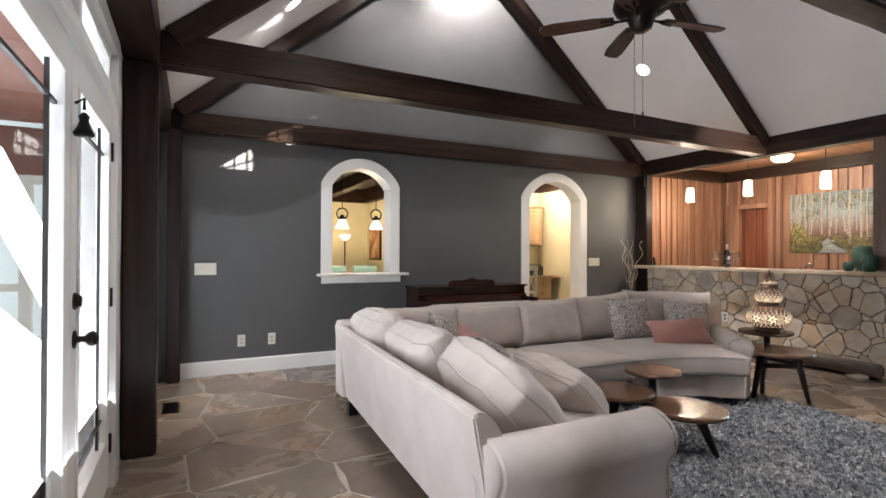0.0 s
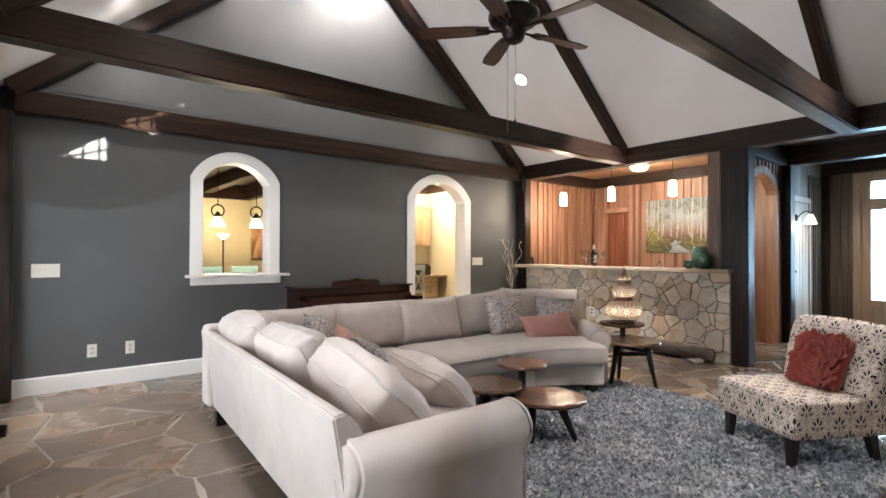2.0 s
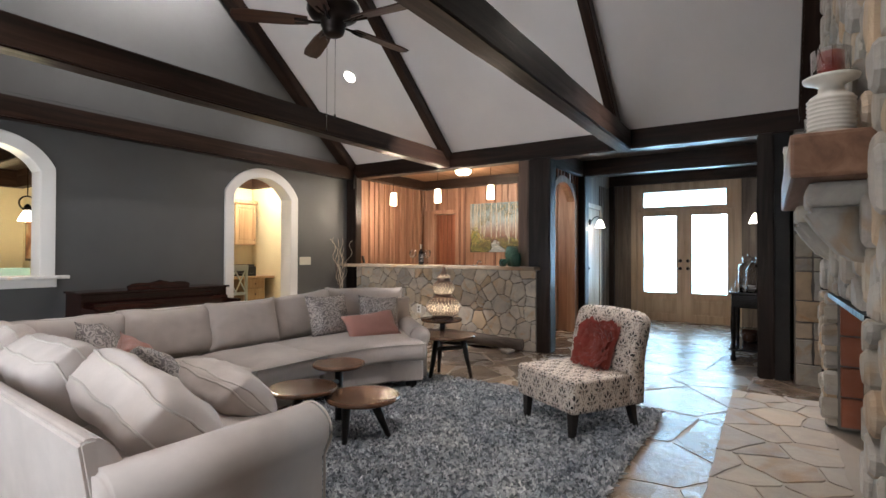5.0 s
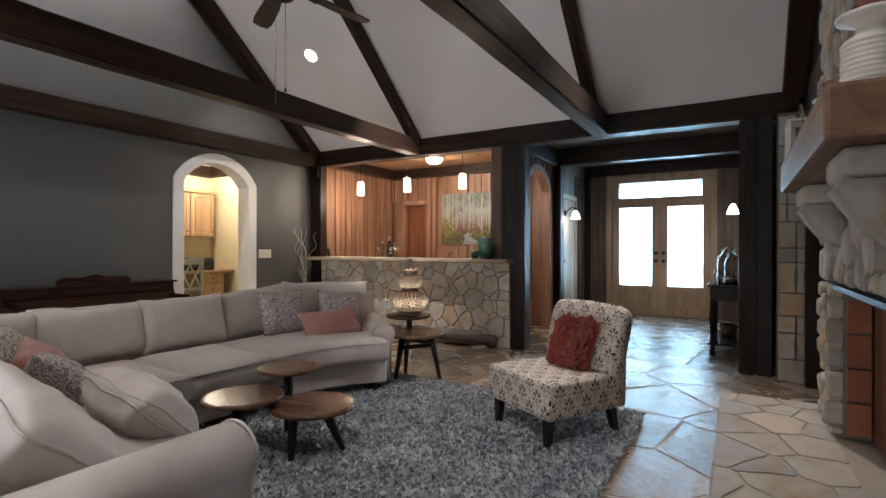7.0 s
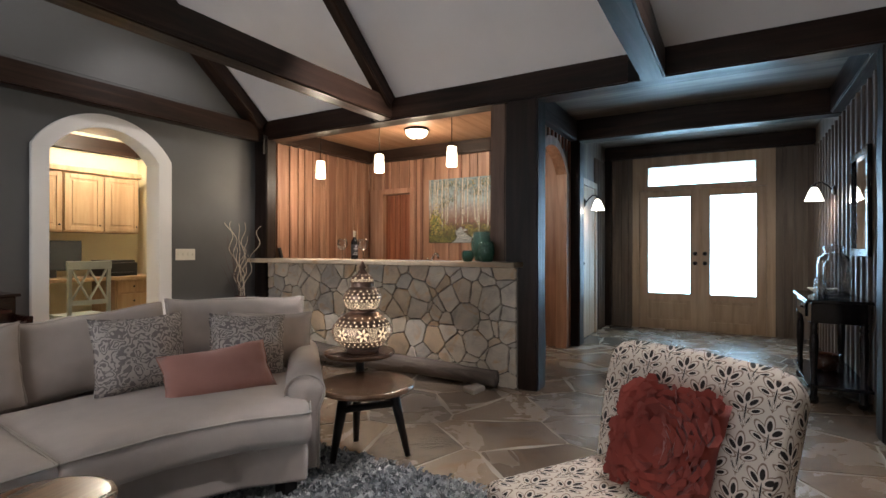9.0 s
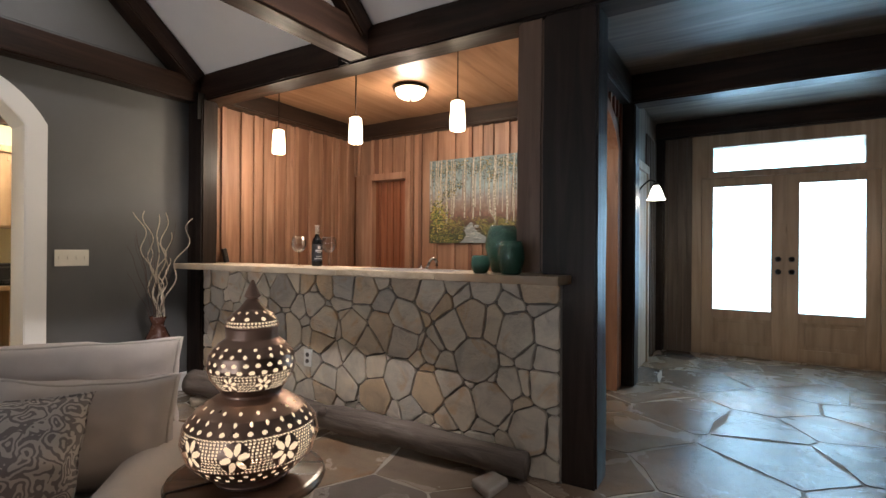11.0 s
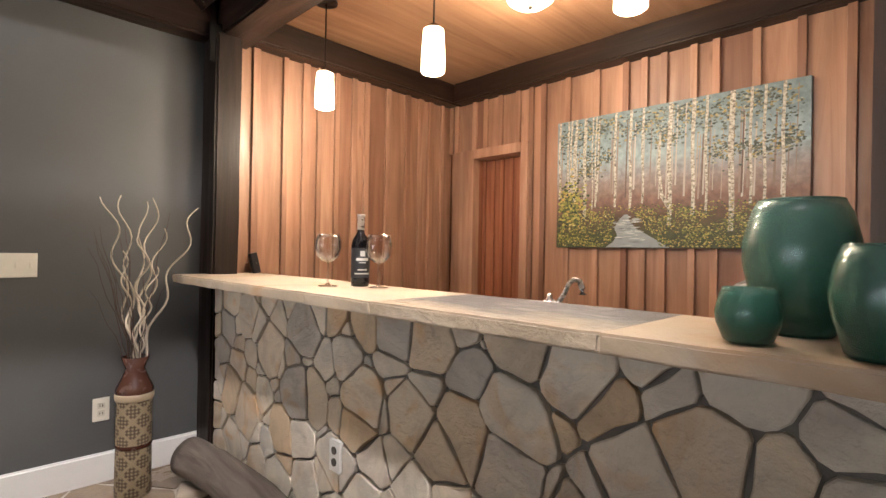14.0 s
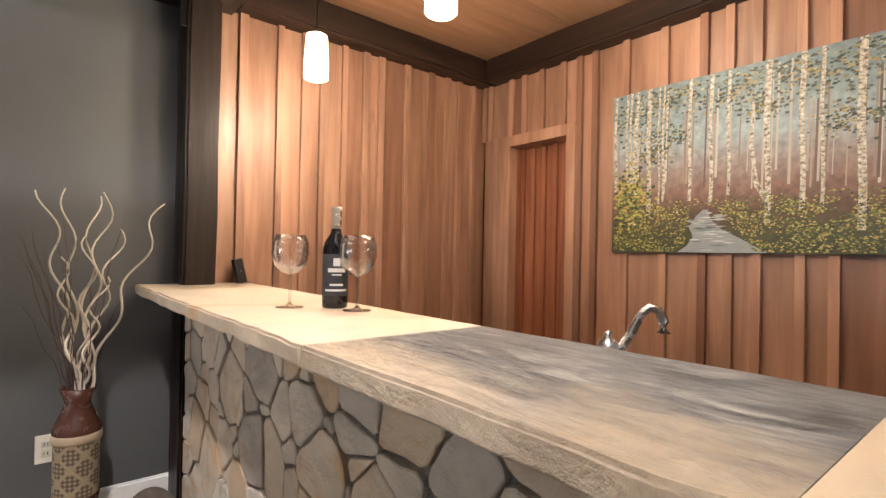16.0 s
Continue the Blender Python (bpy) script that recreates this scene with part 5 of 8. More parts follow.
for p, q in (((2.96, 2.14, 0.275), (3.02, 2.05, 0.03)), ((2.66, 2.5, 0.335), (2.56, 2.48, 0.03)), ((2.74, 2.6, 0.335), (2.78, 2.72, 0.03)), ((2.84, 2.26, 0.275), (2.76, 2.2, 0.03))):
    splay_leg(ct, p, q)

st = thing("side_table", "two-tiered round walnut side table on black legs", "side table")
disc_top("tabletop", st, 4.57, 2.58, 0.455, 0.265, 0.8)
disc_top("tabletop", st, 4.79, 2.81, 0.57, 0.215, 2.2)
part("post", rod([(4.76, 2.78, 0.4), (4.76, 2.78, 0.545)], 0.026, steps=14), M_DARKLEG, st, "", True)
for p, q in (((4.52, 2.68, 0.43), (4.45, 2.72, 0.0)), ((4.72, 2.52, 0.43), (4.8, 2.46, 0.0)), ((4.76, 2.8, 0.44), (4.82, 2.86, 0.0))):
    splay_leg(st, p, q)
bm = bmesh.new()
rod([(4.49, 2.69, 0.31), (4.75, 2.5, 0.31)], 0.021, bm)
rod([(4.49, 2.69, 0.31), (4.78, 2.82, 0.31)], 0.021, bm)
rod([(4.75, 2.5, 0.33), (4.78, 2.82, 0.33)], 0.021, bm)
part("stretcher", bm, M_DARKLEG, st, "", True)

# pierced lamp on the side table
M_COPPER = plain("tarnished pierced copper", (0.42, 0.28, 0.22), 0.34, 0.9)
LX, LY, LZ = 4.775, 2.775, 0.57
PROF = [(0.09, 0.0), (0.098, 0.01), (0.085, 0.02), (0.13, 0.038), (0.165, 0.072), (0.18, 0.115), (0.173, 0.152), (0.143, 0.188), (0.102, 0.214), (0.08, 0.225), (0.078, 0.231), (0.086, 0.242), (0.107, 0.268), (0.117, 0.3),
        (0.11, 0.332), (0.088, 0.357), (0.07, 0.37), (0.068, 0.374), (0.069, 0.398), (0.072, 0.402), (0.066, 0.42), (0.051, 0.437), (0.036, 0.446), (0.02, 0.468), (0.014, 0.474), (0.022, 0.48), (0.02, 0.486), (0.003, 0.523)]
tl = thing("pierced_lamp", "tiered pierced copper lamp glowing through its cut flowers", "table lamp", Matrix.Translation((LX, LY, LZ)) @ Matrix.Diagonal((1, 1, 1.04, 1)))


def refine(prof, step):
    out = []
    for (r0, z0), (r1, z1) in zip(prof, prof[1:]):
        n = max(1, int(math.hypot(r1 - r0, z1 - z0) / step))
        out += [(r0 + (r1 - r0) * k / n, z0 + (z1 - z0) * k / n) for k in range(n)]
    return out + [prof[-1]]


# rows of cut leaves: height, count, half width, half height, turn
LEAVES = [(0.05, 30, 0.007, 0.005, 0), (0.064, 30, 0.007, 0.0055, 0.5), (0.166, 30, 0.0085, 0.005, 0.2), (0.184, 24, 0.005, 0.006, 0), (0.203, 18, 0.005, 0.004, 0.5),
          (0.3, 24, 0.0088, 0.0062, 0), (0.317, 24, 0.0088, 0.0055, 0.5), (0.337, 20, 0.006, 0.005, 0.1), (0.352, 15, 0.006, 0.004, 0.6),
          (0.425, 9, 0.008, 0.005, 0), (0.44, 12, 0.0045, 0.003, 0.3)]
# bands of cut flowers in a lattice of dots: low edge, high edge, flowers
BLOSSOMS = [(0.076, 0.156, 9), (0.248, 0.292, 8), (0.404, 0.418, 0)]


def pierced(u, z, r):
    """Is the wall cut away here? u: turn in 0..1, z: height, r: radius."""
    around = 2 * math.pi * r
    for zc, n, hw, hh, turn in LEAVES:
        if abs(z - zc) < hh * 1.05:
            s = ((u * n + turn) % 1 - 0.5) / n * around
            return (s / hw) ** 2 + ((z - zc) / hh) ** 2 < 0.7
    for z0, z1, n in BLOSSOMS:
        if z0 < z < z1:
            mid, half = (z0 + z1) / 2, (z1 - z0) / 2
            if n:
                s, dz = ((u * n) % 1 - 0.5) / n * around, z - mid
                d = math.hypot(s, dz)
                if d < half * 0.95:
                    a = (math.atan2(dz, s) + 0.3) % (math.pi / 3) - math.pi / 6
                    x, y = d * math.cos(a) - half * 0.55, d * math.sin(a)
                    return (x / (half * 0.36)) ** 2 + (y / (half * 0.19)) ** 2 < 1
            m = round(around / 0.0095)
            row = int((z - z0) / 0.0075)
            s = ((u * m + 0.5 * (row % 2)) % 1 - 0.5) * 0.0095
            return (s / 0.003) ** 2 + (((z - z0) / 0.0075 % 1 - 0.5) * 0.0075 / 0.0026) ** 2 < 1
    return False


fine = refine(PROF, 0.0024)
STEPS = 540
bm = bmesh.new()
grid = [[bm.verts.new((r * math.cos(2 * math.pi * i / STEPS), r * math.sin(2 * math.pi * i / STEPS), z)) for i in range(STEPS)] for r, z in fine]
for j in range(len(fine) - 1):
    zc, rc = (fine[j][1] + fine[j + 1][1]) / 2, (fine[j][0] + fine[j + 1][0]) / 2
    for i in range(STEPS):
        if not pierced((i + 0.5) / STEPS, zc, rc):
            bm.faces.new((grid[j][i], grid[j][(i + 1) % STEPS], grid[j + 1][(i + 1) % STEPS], grid[j + 1][i]))
bmesh.ops.delete(bm, geom=[v for v in bm.verts if not v.link_faces], context="VERTS")
part("shell", bm, M_COPPER, tl, "", True)
M_LINER = bpy.data.materials.new("glowing frosted liner")
M_LINER.use_nodes = True
nt = M_LINER.node_tree
see, lit, both = nt.nodes.new("ShaderNodeBsdfTransparent"), node(nt, "ShaderNodeEmission", Color=(1.0, 0.76, 0.5, 1), Strength=1.7), nt.nodes.new("ShaderNodeMixShader")
nt.links.new(see.outputs[0], both.inputs[1])
nt.links.new(lit.outputs[0], both.inputs[2])
nt.links.new(both.outputs[0], nt.nodes["Material Output"].inputs["Surface"])
part("liner", lathe([(r * 0.95 - 0.002, z) for r, z in PROF[2:22]], 48, close=False), M_LINER, tl, "lit frosted liner", True)
lamp("pierced_lamp_bulb", "POINT", 3.5, (1.0, 0.76, 0.56), Matrix.Translation((LX, LY, LZ + 0.13)), 0.008)
part("cord", rod([(-0.06, 0.04, 0.005), (-0.18, 0.1, 0.0), (-0.24, 0.12, -0.1), (-0.25, 0.14, -0.56), (-0.4, 0.25, -0.565)], 0.004), plain("brown cord", (0.04, 0.02, 0.012), 0.5), tl, "", True)


# slipper chair
def leaf_print(name, cell):
    """Cream cloth printed with dark three-leaf sprigs between pale stems."""
    m, nt, b = shader(name, 0.85, spec=0.2)
    tc = nt.nodes.new("ShaderNodeTexCoord")
    sc = nt.nodes.new("ShaderNodeVectorMath")
    sc.operation, sc.inputs[1].default_value = "MULTIPLY", (1 / cell, 1 / (cell * 1.15), 0)
    nt.links.new(tc.outputs["UV"], sc.inputs[0])
    out = None
    for ox, oy in ((0.0, 0.0), (0.5, 0.5)):
        sh = nt.nodes.new("ShaderNodeVectorMath")
        sh.operation, sh.inputs[1].default_value = "ADD", (ox, oy, 0)
        nt.links.new(sc.outputs[0], sh.inputs[0])
        fr = nt.nodes.new("ShaderNodeVectorMath")
        fr.operation = "FRACTION"
        nt.links.new(sh.outputs[0], fr.inputs[0])
        for cx, cy, ang, a, l in ((0.5, 0.76, 0, 0.07, 0.16), (0.36, 0.66, 42, 0.065, 0.15), (0.64, 0.66, -42, 0.065, 0.15), (0.3, 0.48, 68, 0.05, 0.12), (0.7, 0.48, -68, 0.05, 0.12), (0.5, 0.42, 0, 0.022, 0.26), (0.42, 0.24, 24, 0.018, 0.12), (0.58, 0.24, -24, 0.018, 0.12)):
            mp = nt.nodes.new("ShaderNodeMapping")
            mp.vector_type = "TEXTURE"
            mp.inputs["Location"].default_value, mp.inputs["Rotation"].default_value, mp.inputs["Scale"].default_value = (cx, cy, 0), (0, 0, radians(ang)), (a, l, 1)
            nt.links.new(fr.outputs[0], mp.inputs["Vector"])
            ln = nt.nodes.new("ShaderNodeVectorMath")
            ln.operation = "LENGTH"
            nt.links.new(mp.outputs[0], ln.inputs[0])
            if out is None:
                out = ln.outputs["Value"]
            else:
                mn = nt.nodes.new("ShaderNodeMath")
                mn.operation = "MINIMUM"
                nt.links.new(out, mn.inputs[0])
                nt.links.new(ln.outputs["Value"], mn.inputs[1])
                out = mn.outputs[0]
    half = nt.nodes.new("ShaderNodeMath")
    half.operation, half.inputs[1].default_value = "MULTIPLY", 0.4
    nt.links.new(out, half.inputs[0])
    col = ramp(nt, half.outputs[0], (0.27, (0.03, 0.025, 0.024)), (0.31, (0.68, 0.6, 0.52)), (0.45, (0.7, 0.62, 0.54)), (0.5, (0.24, 0.17, 0.13)), (0.57, (0.28, 0.2, 0.155)), (0.61, (0.66, 0.58, 0.5)))
    nt.links.new(col, b.inputs["Base Color"])
    v = coords(nt, shift=False)
    bumped(nt, b, fbm(nt, v, 300, 2), 0.25, 0.004)
    return m


M_LEAF = leaf_print("sprig printed chair cloth", 0.142)


def box_uv(ob):
    """UVs in metres from the face's main direction."""
    me = ob.data
    uv = me.uv_layers.new(name="uv")
    for p in me.polygons:
        n = p.normal
        ax = max(range(3), key=lambda i: abs(n[i]))
        for li in p.loop_indices:
            c = me.vertices[me.loops[li].vertex_index].co
            uv.data[li].uv = (c.y, c.z) if ax == 0 else (c.x, c.z + c.y) if ax == 1 else (c.x, c.y)
    return ob


# chair faces its local -y
ch = thing("slipper_chair", "armless slipper chair in cream and black sprig print", "chair", pose(4.08, 1.1, 0.02, 0, 0, -121))
bm = soft_prism([(-0.32, -0.37), (0.32, -0.37), (0.31, 0.2), (-0.31, 0.2)], 0.17, 0.4, 0.035)
box_uv(part("seat", bm, M_LEAF, ch, "", True))
prof = [(0.12, 0.3), (0.13, 0.45), (0.16, 0.6), (0.19, 0.72), (0.22, 0.8), (0.26, 0.82), (0.3, 0.79), (0.295, 0.68), (0.29, 0.5), (0.28, 0.3), (0.27, 0.17), (0.12, 0.17)]
bm = bmesh.new()
rings = []
for x, draw, drop in ((-0.325, 0.034, 0.045), (-0.318, 0.016, 0.03), (-0.3, 0.004, 0.016), (-0.25, 0.0, 0.006), (-0.12, 0.0, 0.0), (0.0, 0.0, -0.004), (0.12, 0.0, 0.0), (0.25, 0.0, 0.006), (0.3, 0.004, 0.016), (0.318, 0.016, 0.03), (0.325, 0.034, 0.045)):
    ring = []
    for py, pz in prof:
        c = Vector((0.21 - py, 0.48 - pz))
        q = Vector((py, pz)) + (c.normalized() * draw if draw else Vector((0, 0)))
        up = max(0.0, (q.y - 0.45) / 0.37)
        ring.append(bm.verts.new((x * (0.96 + 0.07 * up), q.x + 0.02 * up, q.y - drop * up)))
    rings.append(ring)
for a, b in zip(rings, rings[1:]):
    for k in range(len(prof)):
        bm.faces.new((a[k], a[(k + 1) % len(prof)], b[(k + 1) % len(prof)], b[k]))
bm.faces.new(rings[0][::-1])
bm.faces.new(rings[-1])
bmesh.ops.recalc_face_normals(bm, faces=bm.faces)
box_uv(part("backrest", bm, M_LEAF, ch, "", True))
for x, y, ly in ((-0.25, -0.31, -0.01), (0.25, -0.31, -0.01), (-0.24, 0.2, 0.05), (0.24, 0.2, 0.05)):
    bm = add_prism(bmesh.new(), [(-0.028, -0.028), (0.028, -0.028), (0.028, 0.028), (-0.028, 0.028)], 0, 0.19, Matrix.Translation((x, y, 0)))
    for v in bm.verts:
        if v.co.z < 0.01:
            v.co.x, v.co.y = x + (v.co.x - x) * 0.62, y + (v.co.y - y) * 0.62 + ly
    part("leg", bm, M_DARKLEG, ch, "black tapered leg")

# ruffled red pillow on the chair
M_RED = fabric("brick red felt", (0.3, 0.055, 0.04), 0.3, 0.9, 200)
rp = thing("ruffled_pillow", "brick red pillow covered in felt petals on the chair", "pillow", pose(4.08, 1.1, 0.02, 0, 0, -121) @ pose(0.02, 0.05, 0.385, -22, 0, 0))
bm, edge = cushion(0.34, 0.34, 0.12, 12, 31, 0.0, 2.2)
part("cover", bm, M_RED, rp, "", True)
rng = random.Random(4)
bm = bmesh.new()
for k in range(230):
    u, v = rng.uniform(-0.9, 0.9), rng.uniform(-0.9, 0.9)
    base = Vector((0.165 * u, -0.055 * ((1 - abs(u) ** 2.2) * (1 - abs(v) ** 2.2)) ** 0.55, 0.17 + 0.165 * v))
    a = math.atan2(v, u) + rng.uniform(-0.5, 0.5)
    q = Matrix.Translation(base) @ Matrix.Rotation(-a, 4, "Y") @ Matrix.Rotation(rng.uniform(-0.5, 0.5), 4, "X")
    L, W, T = rng.uniform(0.035, 0.055), rng.uniform(0.02, 0.032), rng.uniform(0.018, 0.035)
    vs = [bm.verts.new(q @ Vector(p)) for p in ((0, 0, -W * 0.4), (0, 0, W * 0.4), (L * 0.6, -T, -W), (L * 0.6, -T, W), (L, -T * 1.1, -W * 0.5), (L, -T * 1.1, W * 0.5))]
    bm.faces.new((vs[0], vs[1], vs[3], vs[2]))
    bm.faces.new((vs[2], vs[3], vs[5], vs[4]))
part("petals", bm, M_RED, rp, "felt petals")

# shaggy rug
m, nt, b = shader("grey blue shag", 0.95, spec=0.1)
gi = nt.nodes.new("ShaderNodeNewGeometry")
vr = coords(nt, shift=False)
tone = ramp(nt, gi.outputs["Random Per Island"], (0.0, (0.2, 0.215, 0.235)), (0.4, (0.46, 0.48, 0.5)), (0.75, (0.74, 0.76, 0.77)), (1.0, (0.9, 0.9, 0.9)))
nt.links.new(mixed(nt, "MULTIPLY", 1.0, tone, ramp(nt, fbm(nt, vr, 3, 4), (0.3, (0.65, 0.68, 0.72)), (0.7, (1.1, 1.08, 1.05)))), b.inputs["Base Color"])
M_SHAG = m
rug = thing("shag_rug", "large grey-blue shaggy rug under the tables and chair", "rug")
R0, R1, R2, R3 = 1.9, 0.66, 4.62, 3.1
part("backing", box((R0, R1, 0.001), (R2, R3, 0.012)), M_SHAG, rug)
rng = np.random.default_rng(3)
N = 52000
px, py = rng.uniform(R0, R2, N), rng.uniform(R1, R3, N)
keep = ~((px < 2.3) & (py > 2.3))
px, py = px[keep], py[keep]
N = len(px)
ang = rng.uniform(0, 2 * np.pi, N) + 0.8 * np.sin(px * 5) + 0.8 * np.cos(py * 4)
ln, ht, wd = rng.uniform(0.015, 0.042, N), rng.uniform(0.015, 0.042, N), rng.uniform(0.002, 0.0045, N)
dx, dy = np.cos(ang), np.sin(ang)
co = np.zeros((N, 4, 3))
co[:, 0] = np.stack([px - dy * wd, py + dx * wd, np.full(N, 0.008)], 1)
co[:, 1] = np.stack([px + dy * wd, py - dx * wd, np.full(N, 0.008)], 1)
co[:, 2] = np.stack([px + dx * ln * 0.6 + dy * wd, py + dy * ln * 0.6 - dx * wd, 0.008 + ht], 1)
co[:, 3] = np.stack([px + dx * ln * 1.3, py + dy * ln * 1.3, 0.008 + ht * 0.75], 1)
idx = np.arange(N * 4).reshape(N, 4)
me = bpy.data.meshes.new("pile")
me.from_pydata(co.reshape(-1, 3).tolist(), [], idx.tolist())
me.materials.append(M_SHAG)
tagged(part("shag", me, None, rug, "long grey-blue wool pile"), kind="stuff")

# ---------------------------------------------------------------- the bar
bar = setting("wall_bar_front", box((XE - 0.005, 2.425, 0), (XE + 0.25, 5.475, 1.03)), M_MORTAR, "mortared fieldstone front of the bar")
# boards and battens on the alcove's walls
wall = bpy.data.objects["wall_bar_north"]
rng = random.Random(8)
x = XE + 0.11
while x < 8.28:
    w = rng.choice((0.11, 0.14, 0.17, 0.2))
    w = min(w, 8.4 - x)
    part("board", box((x, 5.625, 0), (x + w - 0.004, 5.66, 2.46), 0.002), M_CEDAR, wall)
    bx = x + w - 0.022
    if bx < 8.34:
        part("batten", box((bx, 5.6, 0), (bx + rng.choice((0.034, 0.044, 0.05)), 5.624, 2.46), 0.003), M_CEDAR, wall)
    x += w
wall = bpy.data.objects["wall_bar_east"]
y = 2.7
while y < 5.6:
    w = min(rng.choice((0.12, 0.15, 0.17, 0.2, 0.22)), 5.6 - y)
    if w < 0.03:
        break
    foot = 2.06 if y + w > 4.79 and y < 5.55 else 0.0
    if y < 4.78 < y + w:
        w = 4.78 - y
        foot = 0.0
    part("board", box((8.385, y, foot), (8.42, y + w - 0.004, 2.46), 0.002), M_CEDAR, wall)
    part("batten", box((8.36, y + w - 0.024, foot), (8.384, y + w + 0.016, 2.46), 0.003), M_CEDAR, wall)
    y += w
part("board", box((8.385, 5.56, 0), (8.42, 5.6, 2.46), 0.002), M_CEDAR, wall)
bm = bmesh.new()
for a, b in (((4.785, 0), (4.85, 2.06)), ((5.32, 0), (5.555, 2.06)), ((4.85, 1.985), (5.32, 2.06))):
    add_box(bm, (8.34, a[0], a[1]), (8.5, b[0], b[1]), 0.004)
setting("trim_bar_door", bm, M_CEDAR, "cedar casing of the narrow doorway behind the bar")
d = thing("door_7", "red cedar board door recessed behind the bar", "door", kind="structure")
for k in range(5):
    part("board", box((8.49, 4.852 + k * 0.0936, 0.01), (8.52, 4.852 + k * 0.0936 + 0.09, 1.983), 0.003), M_CEDARD, d)
    part("batten", box((8.468, 4.852 + k * 0.0936 + 0.07, 0.01), (8.489, 4.852 + k * 0.0936 + 0.1, 1.983), 0.003), M_CEDARD, d)
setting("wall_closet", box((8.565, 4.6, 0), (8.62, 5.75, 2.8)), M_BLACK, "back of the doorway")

# bar slabs
def slab_piece(name, y0, y1, material, label, seed):
    bm = box((6.18, y0, 1.032), (6.625 if y1 < 5 else 6.67, y1, 1.074))
    es = [e for e in bm.edges if abs((e.verts[0].co - e.verts[1].co).y) > 0.1]
    bmesh.ops.subdivide_edges(bm, edges=es, cuts=int((y1 - y0) / 0.04), use_grid_fill=True)
    rim = [e for e in bm.edges if len(e.link_faces) == 2 and e.calc_face_angle() > 0.8 and e.verts[0].co.x < 6.3]
    rim = [e for e in rim if abs((e.verts[0].co - e.verts[1].co).x) < 0.1]
    bmesh.ops.bevel(bm, geom=rim, offset=0.006, segments=2, affect="EDGES")
    for v in bm.verts:
        if v.co.x < 6.22:
            v.co.x += 0.012 * noise.noise(Vector((seed, v.co.y * 9, v.co.z * 12)))
        if v.co.z > 1.06:
            v.co.z += 0.0015 * noise.noise(Vector((v.co.x * 12, v.co.y * 12, seed)))
    return tagged(part(name, bm, material, None, label), category="countertop", group="bar slabs")


slab_piece("bar_slab", 4.6205, 5.6, M_BARTOP, "pale sandstone slab at the bar's end against the post", 1)
slab_piece("bar_slab", 3.8005, 4.6195, M_BARTOP, "pale sandstone slab of the bar top with a broken edge", 4)
slab_piece("bar_slab", 3.0705, 3.7995, M_BARTOPG, "riven grey slab in the middle of the bar top", 2)
slab_piece("bar_slab", 2.38, 3.0695, M_BARTOPT, "tan sandstone slab of the bar top by the post", 3)

bc = thing("back_counter", "low sink counter behind the bar", "counter")
part("body", box((6.645, 2.8, 0), (7.15, 5.2, 0.86)), M_CEDARD, bc)
part("worktop", box((6.642, 2.78, 0.86), (7.18, 5.22, 0.9), 0.006), M_BARTOPG, bc)
tap = thing("tap", "brushed nickel swan-neck tap at the bar sink", "tap", Matrix.Translation((6.72, 3.53, 0.9)) @ Matrix.Diagonal((0.8, 0.8, 0.82, 1)))
part("body", lathe([(0.03, 0), (0.03, 0.01), (0.018, 0.02), (0.016, 0.15), (0.026, 0.165), (0.03, 0.185), (0.024, 0.205), (0.01, 0.215), (0.012, 0.225), (0.004, 0.235)], 24), M_CHROME, tap, "", True)
part("spout", rod([(0.0, 0.0, 0.18), (0.025, -0.022, 0.19), (0.045, -0.04, 0.23), (0.06, -0.055, 0.275), (0.075, -0.07, 0.292), (0.092, -0.086, 0.285), (0.1, -0.095, 0.255), (0.1, -0.095, 0.23)], [0.012, 0.012, 0.011, 0.011, 0.011, 0.012, 0.014, 0.017], steps=12), M_CHROME, tap, "", True)

# bottle, glasses, remote
M_BOTTLE = plain("black wine glass", (0.008, 0.007, 0.008), 0.08)
M_LABEL = plain("matt black label", (0.02, 0.02, 0.022), 0.6)
M_SILVER = plain("silver foil", (0.6, 0.58, 0.55), 0.3, 0.9)
M_PRINT = plain("pale label print", (0.55, 0.53, 0.5), 0.5)
wb = thing("wine_bottle", "black wine bottle with silver foil neck on the bar", "bottle", pose(6.51, 4.31, 1.074, 0, 0, -22) @ Matrix.Diagonal((1, 1, 0.94, 1)))
part("glass", lathe([(0.03, 0), (0.037, 0.004), (0.038, 0.02), (0.038, 0.185), (0.032, 0.21), (0.018, 0.232), (0.0145, 0.245), (0.0145, 0.25)], 32), M_BOTTLE, wb, "", True)
part("foil", lathe([(0.0152, 0.25), (0.0152, 0.308), (0.0165, 0.31), (0.0165, 0.318), (0.004, 0.319)], 24), M_SILVER, wb, "silver foil", True)
lb = part("label", lathe([(0.0385, 0.04), (0.0385, 0.17)], 32, close=False), M_LABEL, wb, "matt black label", True)
for z, hw, hh in ((0.145, 0.01, 0.012), (0.12, 0.026, 0.006), (0.106, 0.014, 0.002), (0.075, 0.02, 0.003), (0.058, 0.034, 0.003)):
    bm = bmesh.new()
    n = 8
    lo = [bm.verts.new((0.0391 * math.sin(-hw / 0.039 + 2 * hw / 0.039 * k / n), -0.0391 * math.cos(-hw / 0.039 + 2 * hw / 0.039 * k / n), z - hh)) for k in range(n + 1)]
    hi = [bm.verts.new((v.co.x, v.co.y, z + hh)) for v in lo]
    for k in range(n):
        bm.faces.new((lo[k], lo[k + 1], hi[k + 1], hi[k]))
    part("print_bar", bm, M_PRINT, lb)

